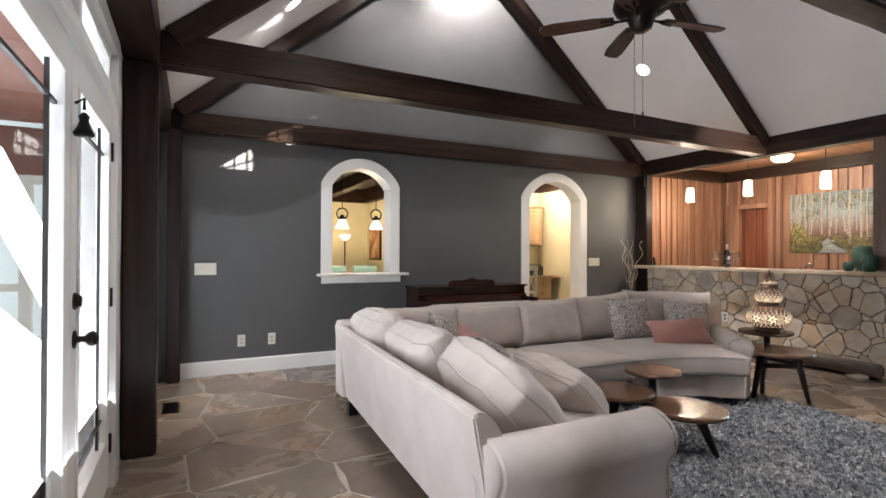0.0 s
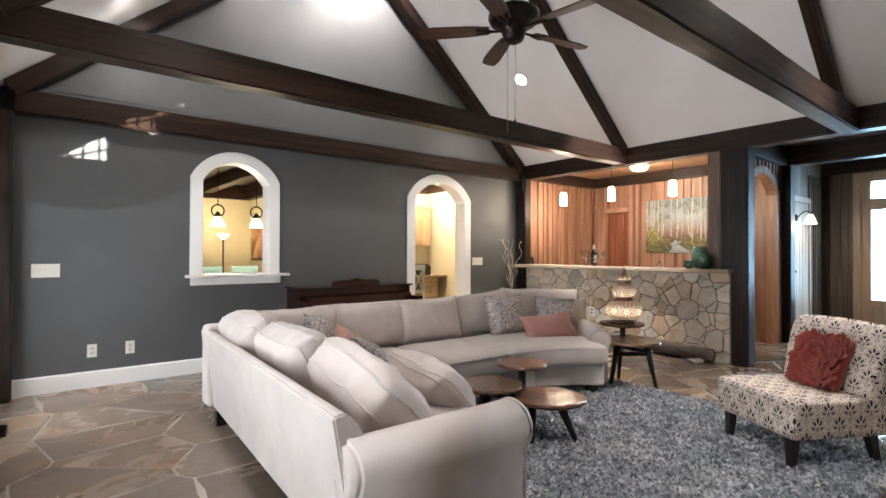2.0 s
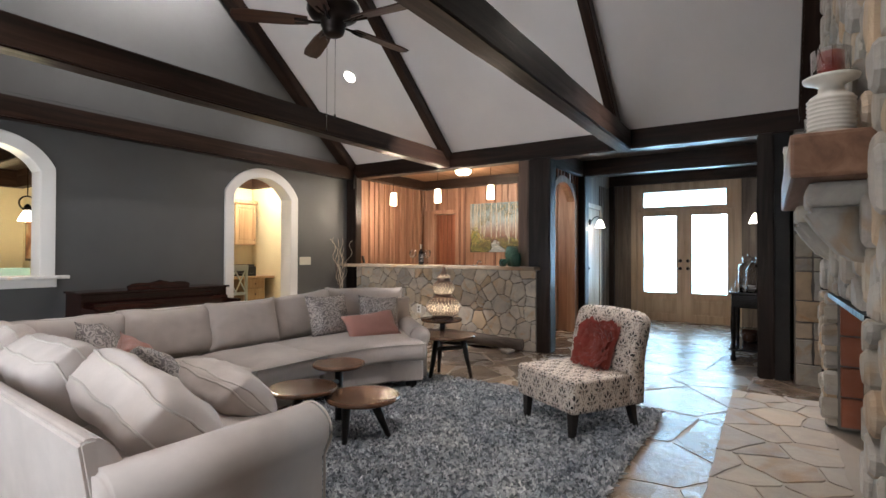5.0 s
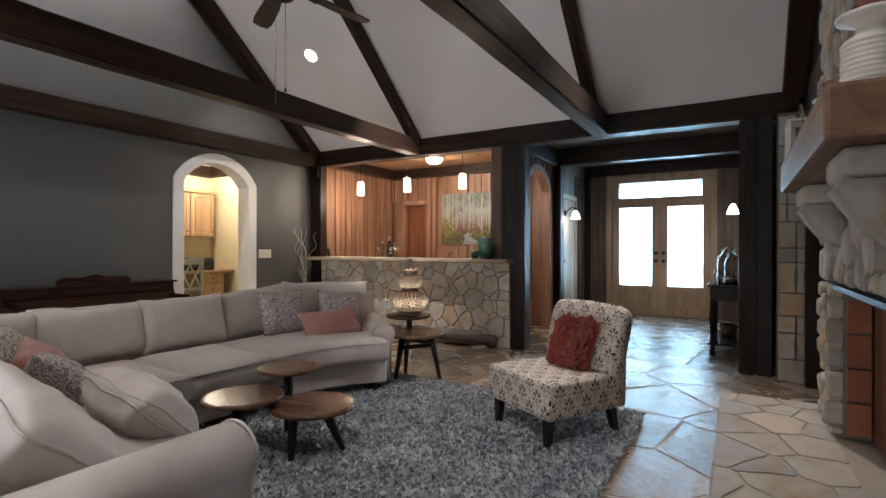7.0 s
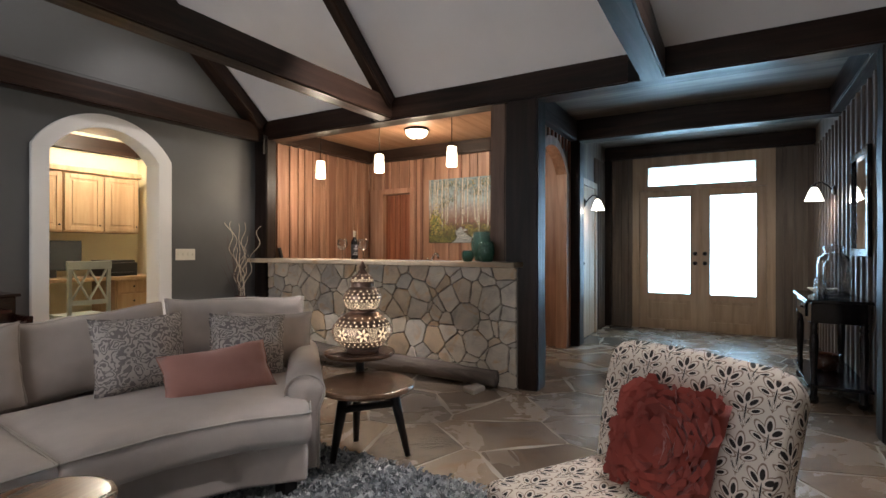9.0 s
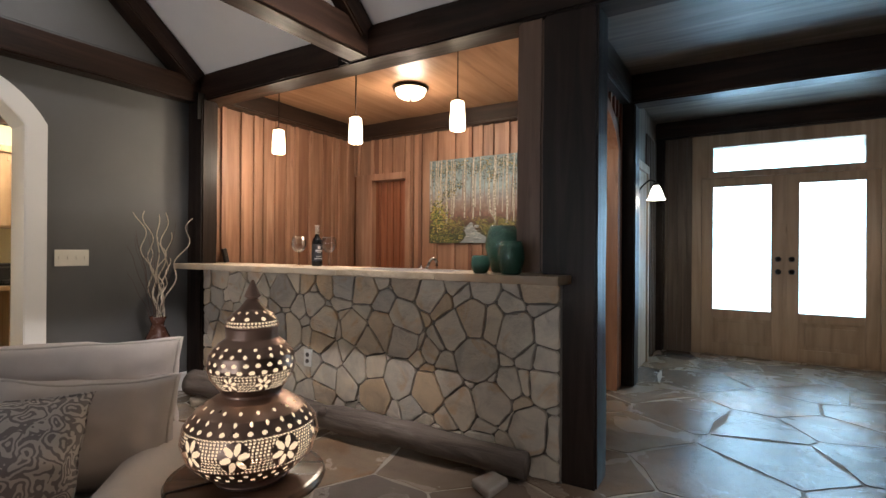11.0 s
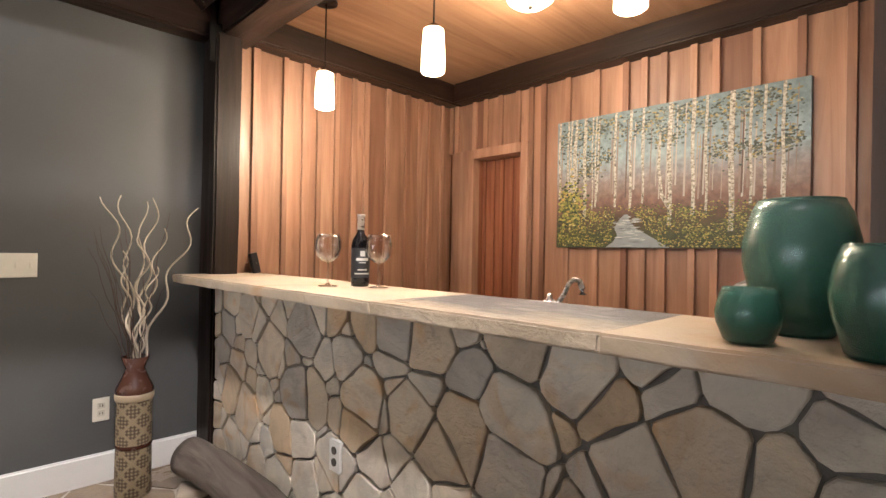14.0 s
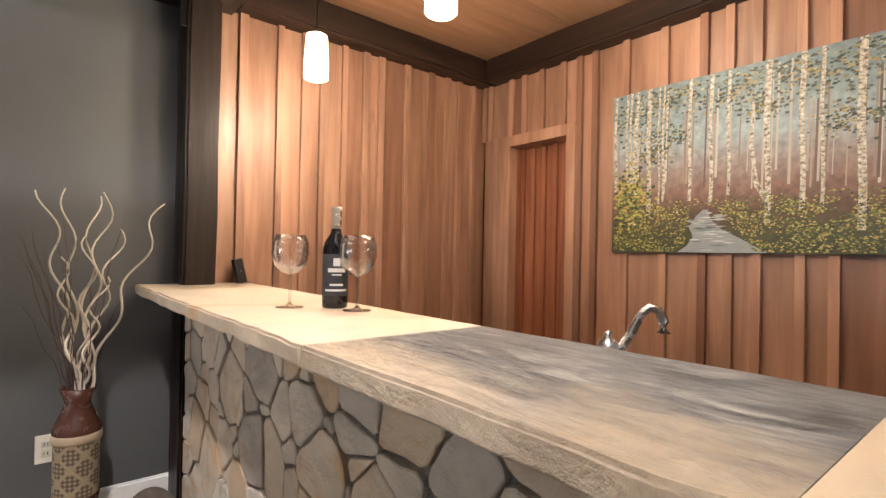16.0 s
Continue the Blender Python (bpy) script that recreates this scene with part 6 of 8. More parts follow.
M_CRYSTAL = bpy.data.materials.new("thin wine glass")
M_CRYSTAL.use_nodes = True
nt = M_CRYSTAL.node_tree
see, shine = node(nt, "ShaderNodeBsdfTransparent", Color=(0.96, 0.96, 0.96, 1)), node(nt, "ShaderNodeBsdfGlossy", Roughness=0.02)
both, lw, steep = nt.nodes.new("ShaderNodeMixShader"), node(nt, "ShaderNodeLayerWeight", Blend=0.5), nt.nodes.new("ShaderNodeMath")
steep.operation, steep.inputs[1].default_value = "POWER", 1.25
nt.links.new(lw.outputs["Facing"], steep.inputs[0])
for a, k in ((steep.outputs[0], 0), (see.outputs[0], 1), (shine.outputs[0], 2)):
    nt.links.new(a, both.inputs[k])
nt.links.new(both.outputs[0], nt.nodes["Material Output"].inputs["Surface"])


def wine_glass(x, y):
    g = thing("wine_glass", "empty round wine glass on the bar", "wine glass", Matrix.Translation((x, y, 1.075)) @ Matrix.Diagonal((1.17, 1.17, 1.15, 1)), "wine glasses")
    part("foot", lathe([(0.034, 0), (0.034, 0.002), (0.01, 0.005), (0.004, 0.012)], 28), M_CRYSTAL, g, "", True)
    part("stem", rod([(0, 0, 0.008), (0, 0, 0.085)], [0.004, 0.0035], steps=10), M_CRYSTAL, g, "", True)
    outer = [(0.004, 0.085), (0.02, 0.09), (0.038, 0.108), (0.046, 0.135), (0.045, 0.16), (0.038, 0.185)]
    inner = [(r - 0.0012, z + (0.001 if z < 0.18 else 0)) for r, z in outer[::-1]]
    part("bowl", lathe(outer + inner, 36), M_CRYSTAL, g, "", True)


wine_glass(6.4, 4.38)
wine_glass(6.525, 4.205)
rc = thing("remote", "small black remote leaning on the boards", "remote", pose(6.64, 5.555, 1.074, -8, -10, 20))
part("body", box((-0.026, -0.013, 0), (0.026, 0.013, 0.125), 0.006), plain("black plastic", (0.012, 0.012, 0.013), 0.4), rc)
part("button", box((-0.006, -0.013, 0.055), (0.006, -0.01, 0.067), 0.003), plain("grey button", (0.3, 0.3, 0.3), 0.4), rc)

# green frosted vases
m, nt, b = shader("frosted sea green glass", 0.24)
v = coords(nt, shift=False)
sep = nt.nodes.new("ShaderNodeSeparateXYZ")
nt.links.new(v, sep.inputs[0])
# Darker foot and paler top put light through the glass into its colour.
light_fade = node(nt, "ShaderNodeMath")
light_fade.operation, light_fade.inputs[1].default_value = "MULTIPLY_ADD", 0.06
nt.links.new(fbm(nt, v, 14, 5), light_fade.inputs[0])
nt.links.new(sep.outputs["Z"], light_fade.inputs[2])
nt.links.new(ramp(nt, light_fade.outputs[0], (0.03, (0.03, 0.14, 0.1)), (0.12, (0.1, 0.28, 0.21)), (0.26, (0.22, 0.42, 0.35))), b.inputs["Base Color"])
b.inputs["Transmission Weight"].default_value = 0.66
bumped(nt, b, fbm(nt, v, 160, 3), 0.08, 0.003)
M_VASE = m


def green_vase(label, x, y, k, prof):
    g = thing("glass_vase", label, "vase", Matrix.Translation((x, y, 1.075)), "green vases")
    inner = [(r - 0.005, max(z, 0.008)) for r, z in prof[::-1]]
    part("body", lathe([(r, z) for r, z in prof + inner], 44), M_VASE, g, "", True)
    r, z = prof[-1]
    part("rim", rod([((r - 0.0025) * math.cos(a), (r - 0.0025) * math.sin(a), z) for a in [i * math.pi / 20 for i in range(41)]], 0.0032, steps=8), M_VASE, g, "ground glass rim", True)


green_vase("small rounded green frosted glass vase", 6.27, 2.84, 1, [(0.028, 0), (0.038, 0.006), (0.05, 0.035), (0.052, 0.055), (0.045, 0.085), (0.041, 0.094)])
green_vase("medium barrel-shaped green frosted glass vase", 6.27, 2.66, 1, [(0.042, 0), (0.05, 0.006), (0.066, 0.06), (0.071, 0.095), (0.064, 0.14), (0.053, 0.17)])
green_vase("tall tapering green frosted glass vase", 6.465, 2.8, 1, [(0.055, 0), (0.064, 0.01), (0.085, 0.08), (0.098, 0.14), (0.097, 0.18), (0.084, 0.235), (0.072, 0.26)])
sp = thing("panelled_jar", "dark grey leather-panelled round jar on the back counter", "jar", Matrix.Translation((6.9, 2.96, 0.9)))
JAR = [(0.05, 0), (0.058, 0.006), (0.085, 0.06), (0.1, 0.12), (0.1, 0.16), (0.088, 0.21), (0.062, 0.245), (0.03, 0.262), (0.008, 0.268)]
part("body", lathe(JAR, 36), painted("dark grey hide", (0.09, 0.08, 0.078), 0.42, 0.2, 0.3), sp, "", True)
M_SEAM = plain("pale stitched seam", (0.2, 0.18, 0.17), 0.6)
for k in range(8):
    c, q = math.cos(k * math.pi / 4), math.sin(k * math.pi / 4)
    part("seam", rod([(r * c * 1.004, r * q * 1.004, z) for r, z in JAR[1:-1]], 0.0022, steps=6), M_SEAM, sp, "", True)
for r, z in ((0.1005, 0.14), (0.0885, 0.21)):
    part("seam", rod([(r * math.cos(k * math.pi / 18), r * math.sin(k * math.pi / 18), z) for k in range(37)], 0.0022, steps=6), M_SEAM, sp, "", True)

# foot rail log in front of the bar
m, nt, b = shader("weathered barkless log", 0.85)
v = coords(nt, (9, 1.0, 9), shift=False)
g = fbm(nt, v, 1.2, 8, 0.65, 1.0)
nt.links.new(ramp(nt, g, (0.3, (0.06, 0.045, 0.036)), (0.55, (0.15, 0.12, 0.1)), (0.75, (0.24, 0.2, 0.17))), b.inputs["Base Color"])
bumped(nt, b, g, 0.8, 0.02)
log = thing("foot_log", "weathered grey log laid along the bar's foot", "log")
pts, rad = [], []
for k in range(41):
    s = k / 40
    pts.append((6.215 + 0.075 * s + 0.02 * math.sin(s * 7), 5.36 - 2.78 * s, 0.135 - 0.035 * s + 0.012 * math.sin(s * 11)))
    rad.append(0.098 - 0.03 * s + 0.012 * noise.noise(Vector((s * 9, 3, 1))))
bm = rod(pts, rad, steps=22)
for vtx in bm.verts:
    vtx.co += noise.noise_vector(vtx.co * 7) * 0.012
part("trunk", bm, m, log, "", True)
part("knot", lathe([(0.03, 0), (0.034, 0.012), (0.02, 0.03), (0.004, 0.034)], 12), m, log, "", True, Matrix.Translation((6.17, 3.9, 0.17)) @ Matrix.Rotation(-1.0, 4, "Y"))
for x, y, sx in ((6.17, 5.22, 0.09), (6.14, 2.72, 0.12)):
    r = thing("prop_stone", "pale loose stone propping the log", "stone")
    bm = soft_prism([(x - sx, y - 0.06), (x + sx * 0.6, y - 0.08), (x + sx, y + 0.03), (x - sx * 0.3, y + 0.08)], 0.0, 0.045, 0.014)
    part("stone_body", bm, M_HEARTH, r, "", True)

# tall floor vase with curly twigs
M_CLAY = plain("glazed brown clay", (0.075, 0.028, 0.018), 0.25)
m, nt, b = shader("carved bamboo pattern", 0.55)
v = coords(nt, (1, 1, 1), shift=False)
sep = nt.nodes.new("ShaderNodeSeparateXYZ")
nt.links.new(v, sep.inputs[0])
turn = node(nt, "ShaderNodeMath")
turn.operation = "ARCTAN2"
nt.links.new(sep.outputs["Y"], turn.inputs[0])
nt.links.new(sep.outputs["X"], turn.inputs[1])
lines = []
for way in (1.0, -1.0):
    arc = node(nt, "ShaderNodeMath")
    arc.operation, arc.inputs[1].default_value = "MULTIPLY", 0.0796 * way
    nt.links.new(turn.outputs[0], arc.inputs[0])
    add = node(nt, "ShaderNodeMath")
    add.operation = "ADD"
    nt.links.new(arc.outputs[0], add.inputs[0])
    nt.links.new(sep.outputs["Z"], add.inputs[1])
    for rate in (31.4, 94.2):
        ph = node(nt, "ShaderNodeMath")
        ph.operation, ph.inputs[1].default_value = "MULTIPLY", rate * 2
        nt.links.new(add.outputs[0], ph.inputs[0])
        sn = node(nt, "ShaderNodeMath")
        sn.operation = "SINE"
        nt.links.new(ph.outputs[0], sn.inputs[0])
        lines.append(sn.outputs[0])


def pick(op, a, b):
    n = node(nt, "ShaderNodeMath")
    n.operation = op
    nt.links.new(a, n.inputs[0])
    nt.links.new(b, n.inputs[1])
    return n.outputs[0]


big = pick("MAXIMUM", lines[0], lines[2])
small = pick("MULTIPLY", lines[1], lines[3])
pat = mixed(nt, "MIX", ramp(nt, big, (0.78, (0, 0, 0)), (0.9, (1, 1, 1))), ramp(nt, small, (0.0, (0.1, 0.1, 0.1)), (0.4, (0.75, 0.75, 0.75))), (1, 1, 1))
nt.links.new(ramp(nt, pat, (0.15, (0.115, 0.082, 0.05)), (0.8, (0.33, 0.26, 0.165))), b.inputs["Base Color"])
bumped(nt, b, pat, 0.6, 0.006)
vx, vy = 5.97, 5.43
fv = thing("floor_vase", "tall brown clay vase with carved bands on the floor", "vase", Matrix.Translation((vx, vy, 0)))
part("body", lathe([(0.074, 0), (0.08, 0.01), (0.078, 0.24), (0.078, 0.46), (0.08, 0.475)], 36), m, fv, "carved tan bands", True)
part("groove", lathe([(0.0795, 0.238), (0.081, 0.244), (0.081, 0.252), (0.0795, 0.258)], 36), M_CLAY, fv, "dark ring", True)
part("band", lathe([(0.083, 0.47), (0.086, 0.478), (0.086, 0.498), (0.082, 0.505)], 36), plain("pale band", (0.42, 0.33, 0.22), 0.5), fv, "", True)
part("neck", lathe([(0.082, 0.503), (0.084, 0.52), (0.078, 0.535), (0.06, 0.575), (0.044, 0.615), (0.043, 0.625), (0.062, 0.68), (0.057, 0.679), (0.038, 0.625), (0.038, 0.55)], 36, close=False), M_CLAY, fv, "glossy brown neck", True)
M_TWIG = plain("bleached curly willow", (0.5, 0.43, 0.34), 0.7)
M_TWIGD = plain("thin dark twig", (0.06, 0.035, 0.025), 0.7)
tw = thing("twig_bunch", "bleached curly willow twigs standing in the vase", "branches", Matrix.Translation((vx, vy, 0)))
rng = random.Random(12)
for k, (dx, dy, h) in enumerate(((-0.12, 0.06, 1.46), (-0.05, 0.08, 1.48), (0.05, 0.1, 1.46), (0.09, 0.06, 1.47), (0.3, 0.03, 1.44), (0.03, 0.0, 1.28), (-0.07, -0.02, 1.2), (0.14, 0.08, 1.32), (0.07, -0.03, 1.12))):
    pts, rad = [], []
    ph, am = rng.uniform(0, 6), rng.uniform(0.016, 0.026)
    for j in range(34):
        s = j / 33
        z = 0.5 + (h - 0.5) * s
        spread = s ** 1.25
        pts.append((dx * spread + am * math.sin(s * 21 + ph) * (0.35 + s), dy * spread + am * math.cos(s * 19 + ph * 1.7) * (0.35 + s), z))
        rad.append(0.0075 * (1 - 0.6 * s))
    part("twig", rod(pts, rad, steps=7), M_TWIG, tw, "", True)
for k in range(16):
    a, h = rng.uniform(0, 6.28), rng.uniform(1.0, 1.42)
    sx, sy = rng.uniform(-0.2, 0.16), rng.uniform(-0.1, 0.1)
    pts = [(sx * (j / 9) ** 1.3 + 0.008 * math.sin(j * 1.9 + a), sy * (j / 9) ** 1.3, 0.5 + (h - 0.5) * j / 9) for j in range(10)]
    part("thin_twig", rod(pts, [0.0028 - 0.0002 * j for j in range(10)], steps=5), M_TWIGD, tw, "", True)

# socket on the bar front
so = thing("wall_socket", "white double socket set in the bar's stones", "wall plate", Matrix.Translation((XE - 0.036, 4.23, 0.44)) @ Matrix.Rotation(-math.pi / 2, 4, "Z"))
part("plate", box((-0.036, -0.006, -0.06), (0.036, 0.012, 0.06), 0.003), plain("white plastic", (0.75, 0.74, 0.7), 0.35), so)
for dz in (-0.022, 0.022):
    part("socket", lathe([(0.015, 0), (0.015, 0.004)], 18), plain("socket recess", (0.1, 0.09, 0.08), 0.5), so, "", False, Matrix.Translation((0, -0.006, dz)) @ Matrix.Rotation(math.pi / 2, 4, "X"))

# painting of a birch wood
M_CANVAS, nt, b = shader("painted forest ground", 0.55)
v = coords(nt, shift=False)
sep = nt.nodes.new("ShaderNodeSeparateXYZ")
nt.links.new(v, sep.inputs[0])
mr = node(nt, "ShaderNodeMapRange")
mr.inputs["From Min"].default_value, mr.inputs["From Max"].default_value = -0.44, 0.44
wob = node(nt, "ShaderNodeMath")
wob.operation, wob.inputs[1].default_value = "MULTIPLY_ADD", 0.12
nt.links.new(fbm(nt, v, 9, 5), wob.inputs[0])
nt.links.new(sep.outputs["Z"], wob.inputs[2])
nt.links.new(wob.outputs[0], mr.inputs["Value"])
sky_c = ramp(nt, mr.outputs[0], (0.0, (0.015, 0.02, 0.012)), (0.16, (0.05, 0.055, 0.02)), (0.3, (0.09, 0.05, 0.03)), (0.42, (0.2, 0.11, 0.085)), (0.55, (0.25, 0.2, 0.19)), (0.72, (0.26, 0.34, 0.38)), (0.95, (0.16, 0.22, 0.24)))
nt.links.new(mixed(nt, "MULTIPLY", 0.7, sky_c, ramp(nt, fbm(nt, v, 26, 6), (0.3, (0.5, 0.5, 0.5)), (0.7, (1.3, 1.3, 1.25)))), b.inputs["Base Color"])
bumped(nt, b, fbm(nt, v, 90, 4), 0.3, 0.003)


def paint_mat(name, stops):
    m, nt, b = shader(name, 0.5)
    gi = nt.nodes.new("ShaderNodeNewGeometry")
    nt.links.new(ramp(nt, gi.outputs["Random Per Island"], *stops), b.inputs["Base Color"])
    return m


M_BARK, nt, b = shader("painted birch bark", 0.5)
v = coords(nt, (22, 1, 34), shift=False)
nt.links.new(ramp(nt, fbm(nt, v, 2.2, 5, 0.7), (0.38, (0.06, 0.045, 0.035)), (0.5, (0.38, 0.34, 0.28)), (0.68, (0.7, 0.66, 0.57))), b.inputs["Base Color"])
PW, PH = 1.46, 0.875
pt = thing("painting", "unframed canvas painting of a birch wood and path", "painting", Matrix.Translation((8.352, 3.8, 1.705)) @ Matrix.Rotation(-math.pi / 2, 4, "Z"))
part("canvas", box((-PW / 2, -0.006, -PH / 2), (PW / 2, 0.03, PH / 2), 0.003), M_CANVAS, pt)
rng = random.Random(6)


def flat_poly(bm, pts, y):
    bm.faces.new([bm.verts.new((x, y, z)) for x, z in pts])


bm = bmesh.new()
far_trunks = [rng.uniform(-0.7, 0.7) for _ in range(46)]
for x in far_trunks:
    w, z0, z1 = rng.uniform(0.002, 0.006), rng.uniform(-0.16, -0.06), rng.uniform(0.2, 0.43)
    flat_poly(bm, [(x - w, z0), (x + w, z0), (x + w * 0.7 + 0.01, z1), (x - w * 0.7 + 0.01, z1)], -0.00615 - 0.0005 * rng.random())
tagged(part("far_wood_paint", bm, paint_mat("far trunk paint", [(0, (0.1, 0.06, 0.045)), (0.5, (0.3, 0.24, 0.2)), (1, (0.45, 0.42, 0.38))]), pt), kind="stuff")
bm = bmesh.new()
CLUMPS = [(-0.62, 0.3, 0.13), (-0.48, 0.36, 0.12), (-0.42, 0.16, 0.1), (-0.3, 0.36, 0.14), (-0.5, 0.08, 0.07), (-0.1, 0.34, 0.12), (0.02, 0.24, 0.08), (0.12, 0.38, 0.12), (0.28, 0.33, 0.13), (0.45, 0.38, 0.12), (0.6, 0.33, 0.14), (0.34, 0.12, 0.1), (0.52, 0.1, 0.09), (0.66, 0.14, 0.09)]
for _ in range(2600):
    cx, cz, cr = rng.choice(CLUMPS)
    x, z = cx + rng.gauss(0, cr * 0.6), cz + rng.gauss(0, cr * 0.38)
    s = rng.uniform(0.004, 0.012)
    if abs(x) > 0.705 or z > 0.42:
        continue
    a = rng.uniform(0, 3.14)
    flat_poly(bm, [(x + s * math.cos(a + k * 1.2566) * rng.uniform(0.7, 1.2), min(0.434, z + 0.6 * s * math.sin(a + k * 1.2566))) for k in range(5)], -0.0068 - rng.uniform(0, 0.0006))
tagged(part("foliage_paint", bm, paint_mat("canopy paint", [(0, (0.02, 0.03, 0.024)), (0.4, (0.05, 0.065, 0.05)), (0.65, (0.1, 0.115, 0.085)), (0.85, (0.3, 0.22, 0.07)), (1, (0.34, 0.36, 0.3))]), pt), kind="stuff")
bm = bmesh.new()
flat_poly(bm, [(-0.36, -0.434), (0.05, -0.434), (-0.06, -0.37), (-0.15, -0.32), (-0.2, -0.27), (-0.21, -0.225), (-0.235, -0.225), (-0.27, -0.26), (-0.3, -0.31), (-0.28, -0.355), (-0.31, -0.4)], -0.0072)
part("path_paint", bm, plain("pale path paint", (0.26, 0.29, 0.31), 0.5), pt)
bm = bmesh.new()
for _ in range(60):
    z = rng.uniform(-0.43, -0.24)
    c = -0.23 + (-0.24 - z) * 0.35
    x, L = c + rng.uniform(-0.09, 0.07), rng.uniform(0.015, 0.05)
    flat_poly(bm, [(x - L, z), (x, z - 0.004), (x + L, z), (x, z + 0.004)], -0.0074)
tagged(part("ripple_paint", bm, paint_mat("path dabs", [(0, (0.12, 0.14, 0.15)), (1, (0.5, 0.52, 0.52))]), pt), kind="stuff")
bm = bmesh.new()
for x, w, z0, lean in ((-0.709, 0.008, -0.1, 0.0), (-0.642, 0.008, -0.12, 0.0), (-0.623, 0.007, -0.1, 0.005), (-0.61, 0.008, -0.12, 0.03), (-0.514, 0.013, -0.245, 0.0), (-0.46, 0.005, -0.18, 0.0), (-0.44, 0.005, -0.17, 0.005), (-0.3, 0.009, -0.175, 0.0), (-0.199, 0.01, -0.19, 0.0), (-0.12, 0.008, -0.16, 0.0), (0.044, 0.014, -0.3, 0.0), (0.175, 0.012, -0.24, 0.0), (0.245, 0.008, -0.24, 0.0), (0.375, 0.016, -0.34, 0.0), (0.467, 0.008, -0.2, 0.0), (0.531, 0.008, -0.2, 0.0), (0.616, 0.009, -0.2, 0.0)):
    pts = [(x - w + 0.004 * math.sin(k), z0 + (0.434 - z0) * k / 8) for k in range(9)]
    top = [(x + lean + w * 0.75 + 0.004 * math.sin(k), z0 + (0.434 - z0) * k / 8) for k in range(8, -1, -1)]
    bm = bmesh.new()
    flat_poly(bm, [(px + lean * k / 8, pz) for k, (px, pz) in enumerate(pts)] + top, -0.0078)
    part("painted_birch", bm, M_BARK, pt)
bm = bmesh.new()
flat_poly(bm, [(0.03, -0.2), (0.04, -0.17), (0.005, -0.1), (-0.015, 0.06), (-0.01, 0.26), (-0.022, 0.26), (-0.032, 0.06), (-0.01, -0.13)], -0.0078)
part("painted_birch", bm, M_BARK, pt)
bm = bmesh.new()
for _ in range(9000):
    x, z = rng.uniform(-0.715, 0.715), rng.uniform(-0.43, -0.17)
    c = -0.23 + (-0.24 - z) * 0.35
    if abs(x - c) < 0.05 + (-0.2 - z) * 0.5 and z < -0.2:
        continue
    if z > -0.2 and rng.random() > 0.45:
        continue
    s = rng.uniform(0.003, 0.008)
    if noise.noise(Vector((x * 8, z * 16, 2))) < rng.uniform(-0.5, 0.25):
        continue
    flat_poly(bm, [(x - s, z), (x + s * rng.uniform(-0.4, 0.4), z - s * 0.5), (x + s, z), (x + s * rng.uniform(-0.4, 0.4), z + s * 0.7)], -0.0082 - rng.uniform(0, 0.0008))
for _ in range(600):
    x, z = -0.63 + rng.gauss(0, 0.055), -0.16 + rng.gauss(0, 0.075)
    s = rng.uniform(0.007, 0.015)
    if -0.71 < x and -0.42 < z:
        flat_poly(bm, [(x - s, z), (x, z - s * 0.6), (x + s, z), (x, z + s * 0.8)], -0.0092 - rng.uniform(0, 0.003))
tagged(part("undergrowth_paint", bm, paint_mat("undergrowth paint", [(0, (0.015, 0.022, 0.012)), (0.3, (0.05, 0.065, 0.02)), (0.55, (0.16, 0.17, 0.035)), (0.8, (0.36, 0.32, 0.07)), (0.93, (0.42, 0.24, 0.06)), (1, (0.55, 0.5, 0.2))]), pt), kind="stuff")

# iron brackets and bolts on the timbers
for x, y, z, s in ((XE - 0.055, T1 + 0.17, 2.47, 1), (XE - 0.055, T2 + 0.16, 2.47, 1), (XE - 0.04, 5.5, 2.3, 1)):
    br = thing("iron_bracket", "black iron angle bracket bolted to the timbers", "bracket")
    bm = box((x - 0.03, y, z - 0.03), (x + 0.055, y + 0.012, z + 0.19), 0.002)
    add_box(bm, (x + 0.043, y, z - 0.03), (x + 0.055, y + 0.1, z + 0.19), 0.002)
    part("angle", bm, M_IRON, br)
    for dz in (0.03, 0.13):
        part("bolt", lathe([(0.011, 0), (0.011, 0.008), (0.006, 0.012)], 8), M_CHROME, br, "", False, Matrix.Translation((x, y + 0.012, z + dz)) @ Matrix.Rotation(-math.pi / 2, 4, "X"))

# ---------------------------------------------------------------- fireplace
FPY, HZ = -0.3, 0.37
setting("wall_chimney", box((2.05, YS + 0.002, 1.05), (3.95, FPY - 0.02, 4.7)), M_MORTAR, "mortared stone chimney breast")
bm = box((2.05, YS + 0.002, HZ), (2.45, FPY - 0.02, 1.05))
add_box(bm, (3.62, YS + 0.002, HZ), (3.95, FPY - 0.02, 1.05))
setting("wall_chimney_legs", bm, M_MORTAR, "mortared stone sides of the fire opening")
hearth = setting("floor_hearth", box((1.9, YS + 0.002, 0), (4.18, 0.15, HZ - 0.012)), M_GROUT, "raised hearth of mortared flagstones")
fb = thing("firebox", "rust brown metal firebox behind the opening", "firebox", kind="structure")
M_RUST = timber("rusty brown metal doors", (0.06, 0.02, 0.01), (0.13, 0.045, 0.022), (0.19, 0.075, 0.04), 2, 0.5, 0.6, 0.2, 0.2)
part("door", box((2.47, YS + 0.01, HZ + 0.01), (3.03, YS + 0.03, 1.02), 0.004), M_RUST, fb)
part("door", box((3.04, YS + 0.01, HZ + 0.01), (3.59, YS + 0.03, 1.02), 0.004), M_RUST, fb)
part("lintel_bar", box((2.45, FPY - 0.12, 1.025), (3.62, FPY + 0.02, 1.048), 0.003), M_IRON, fb)
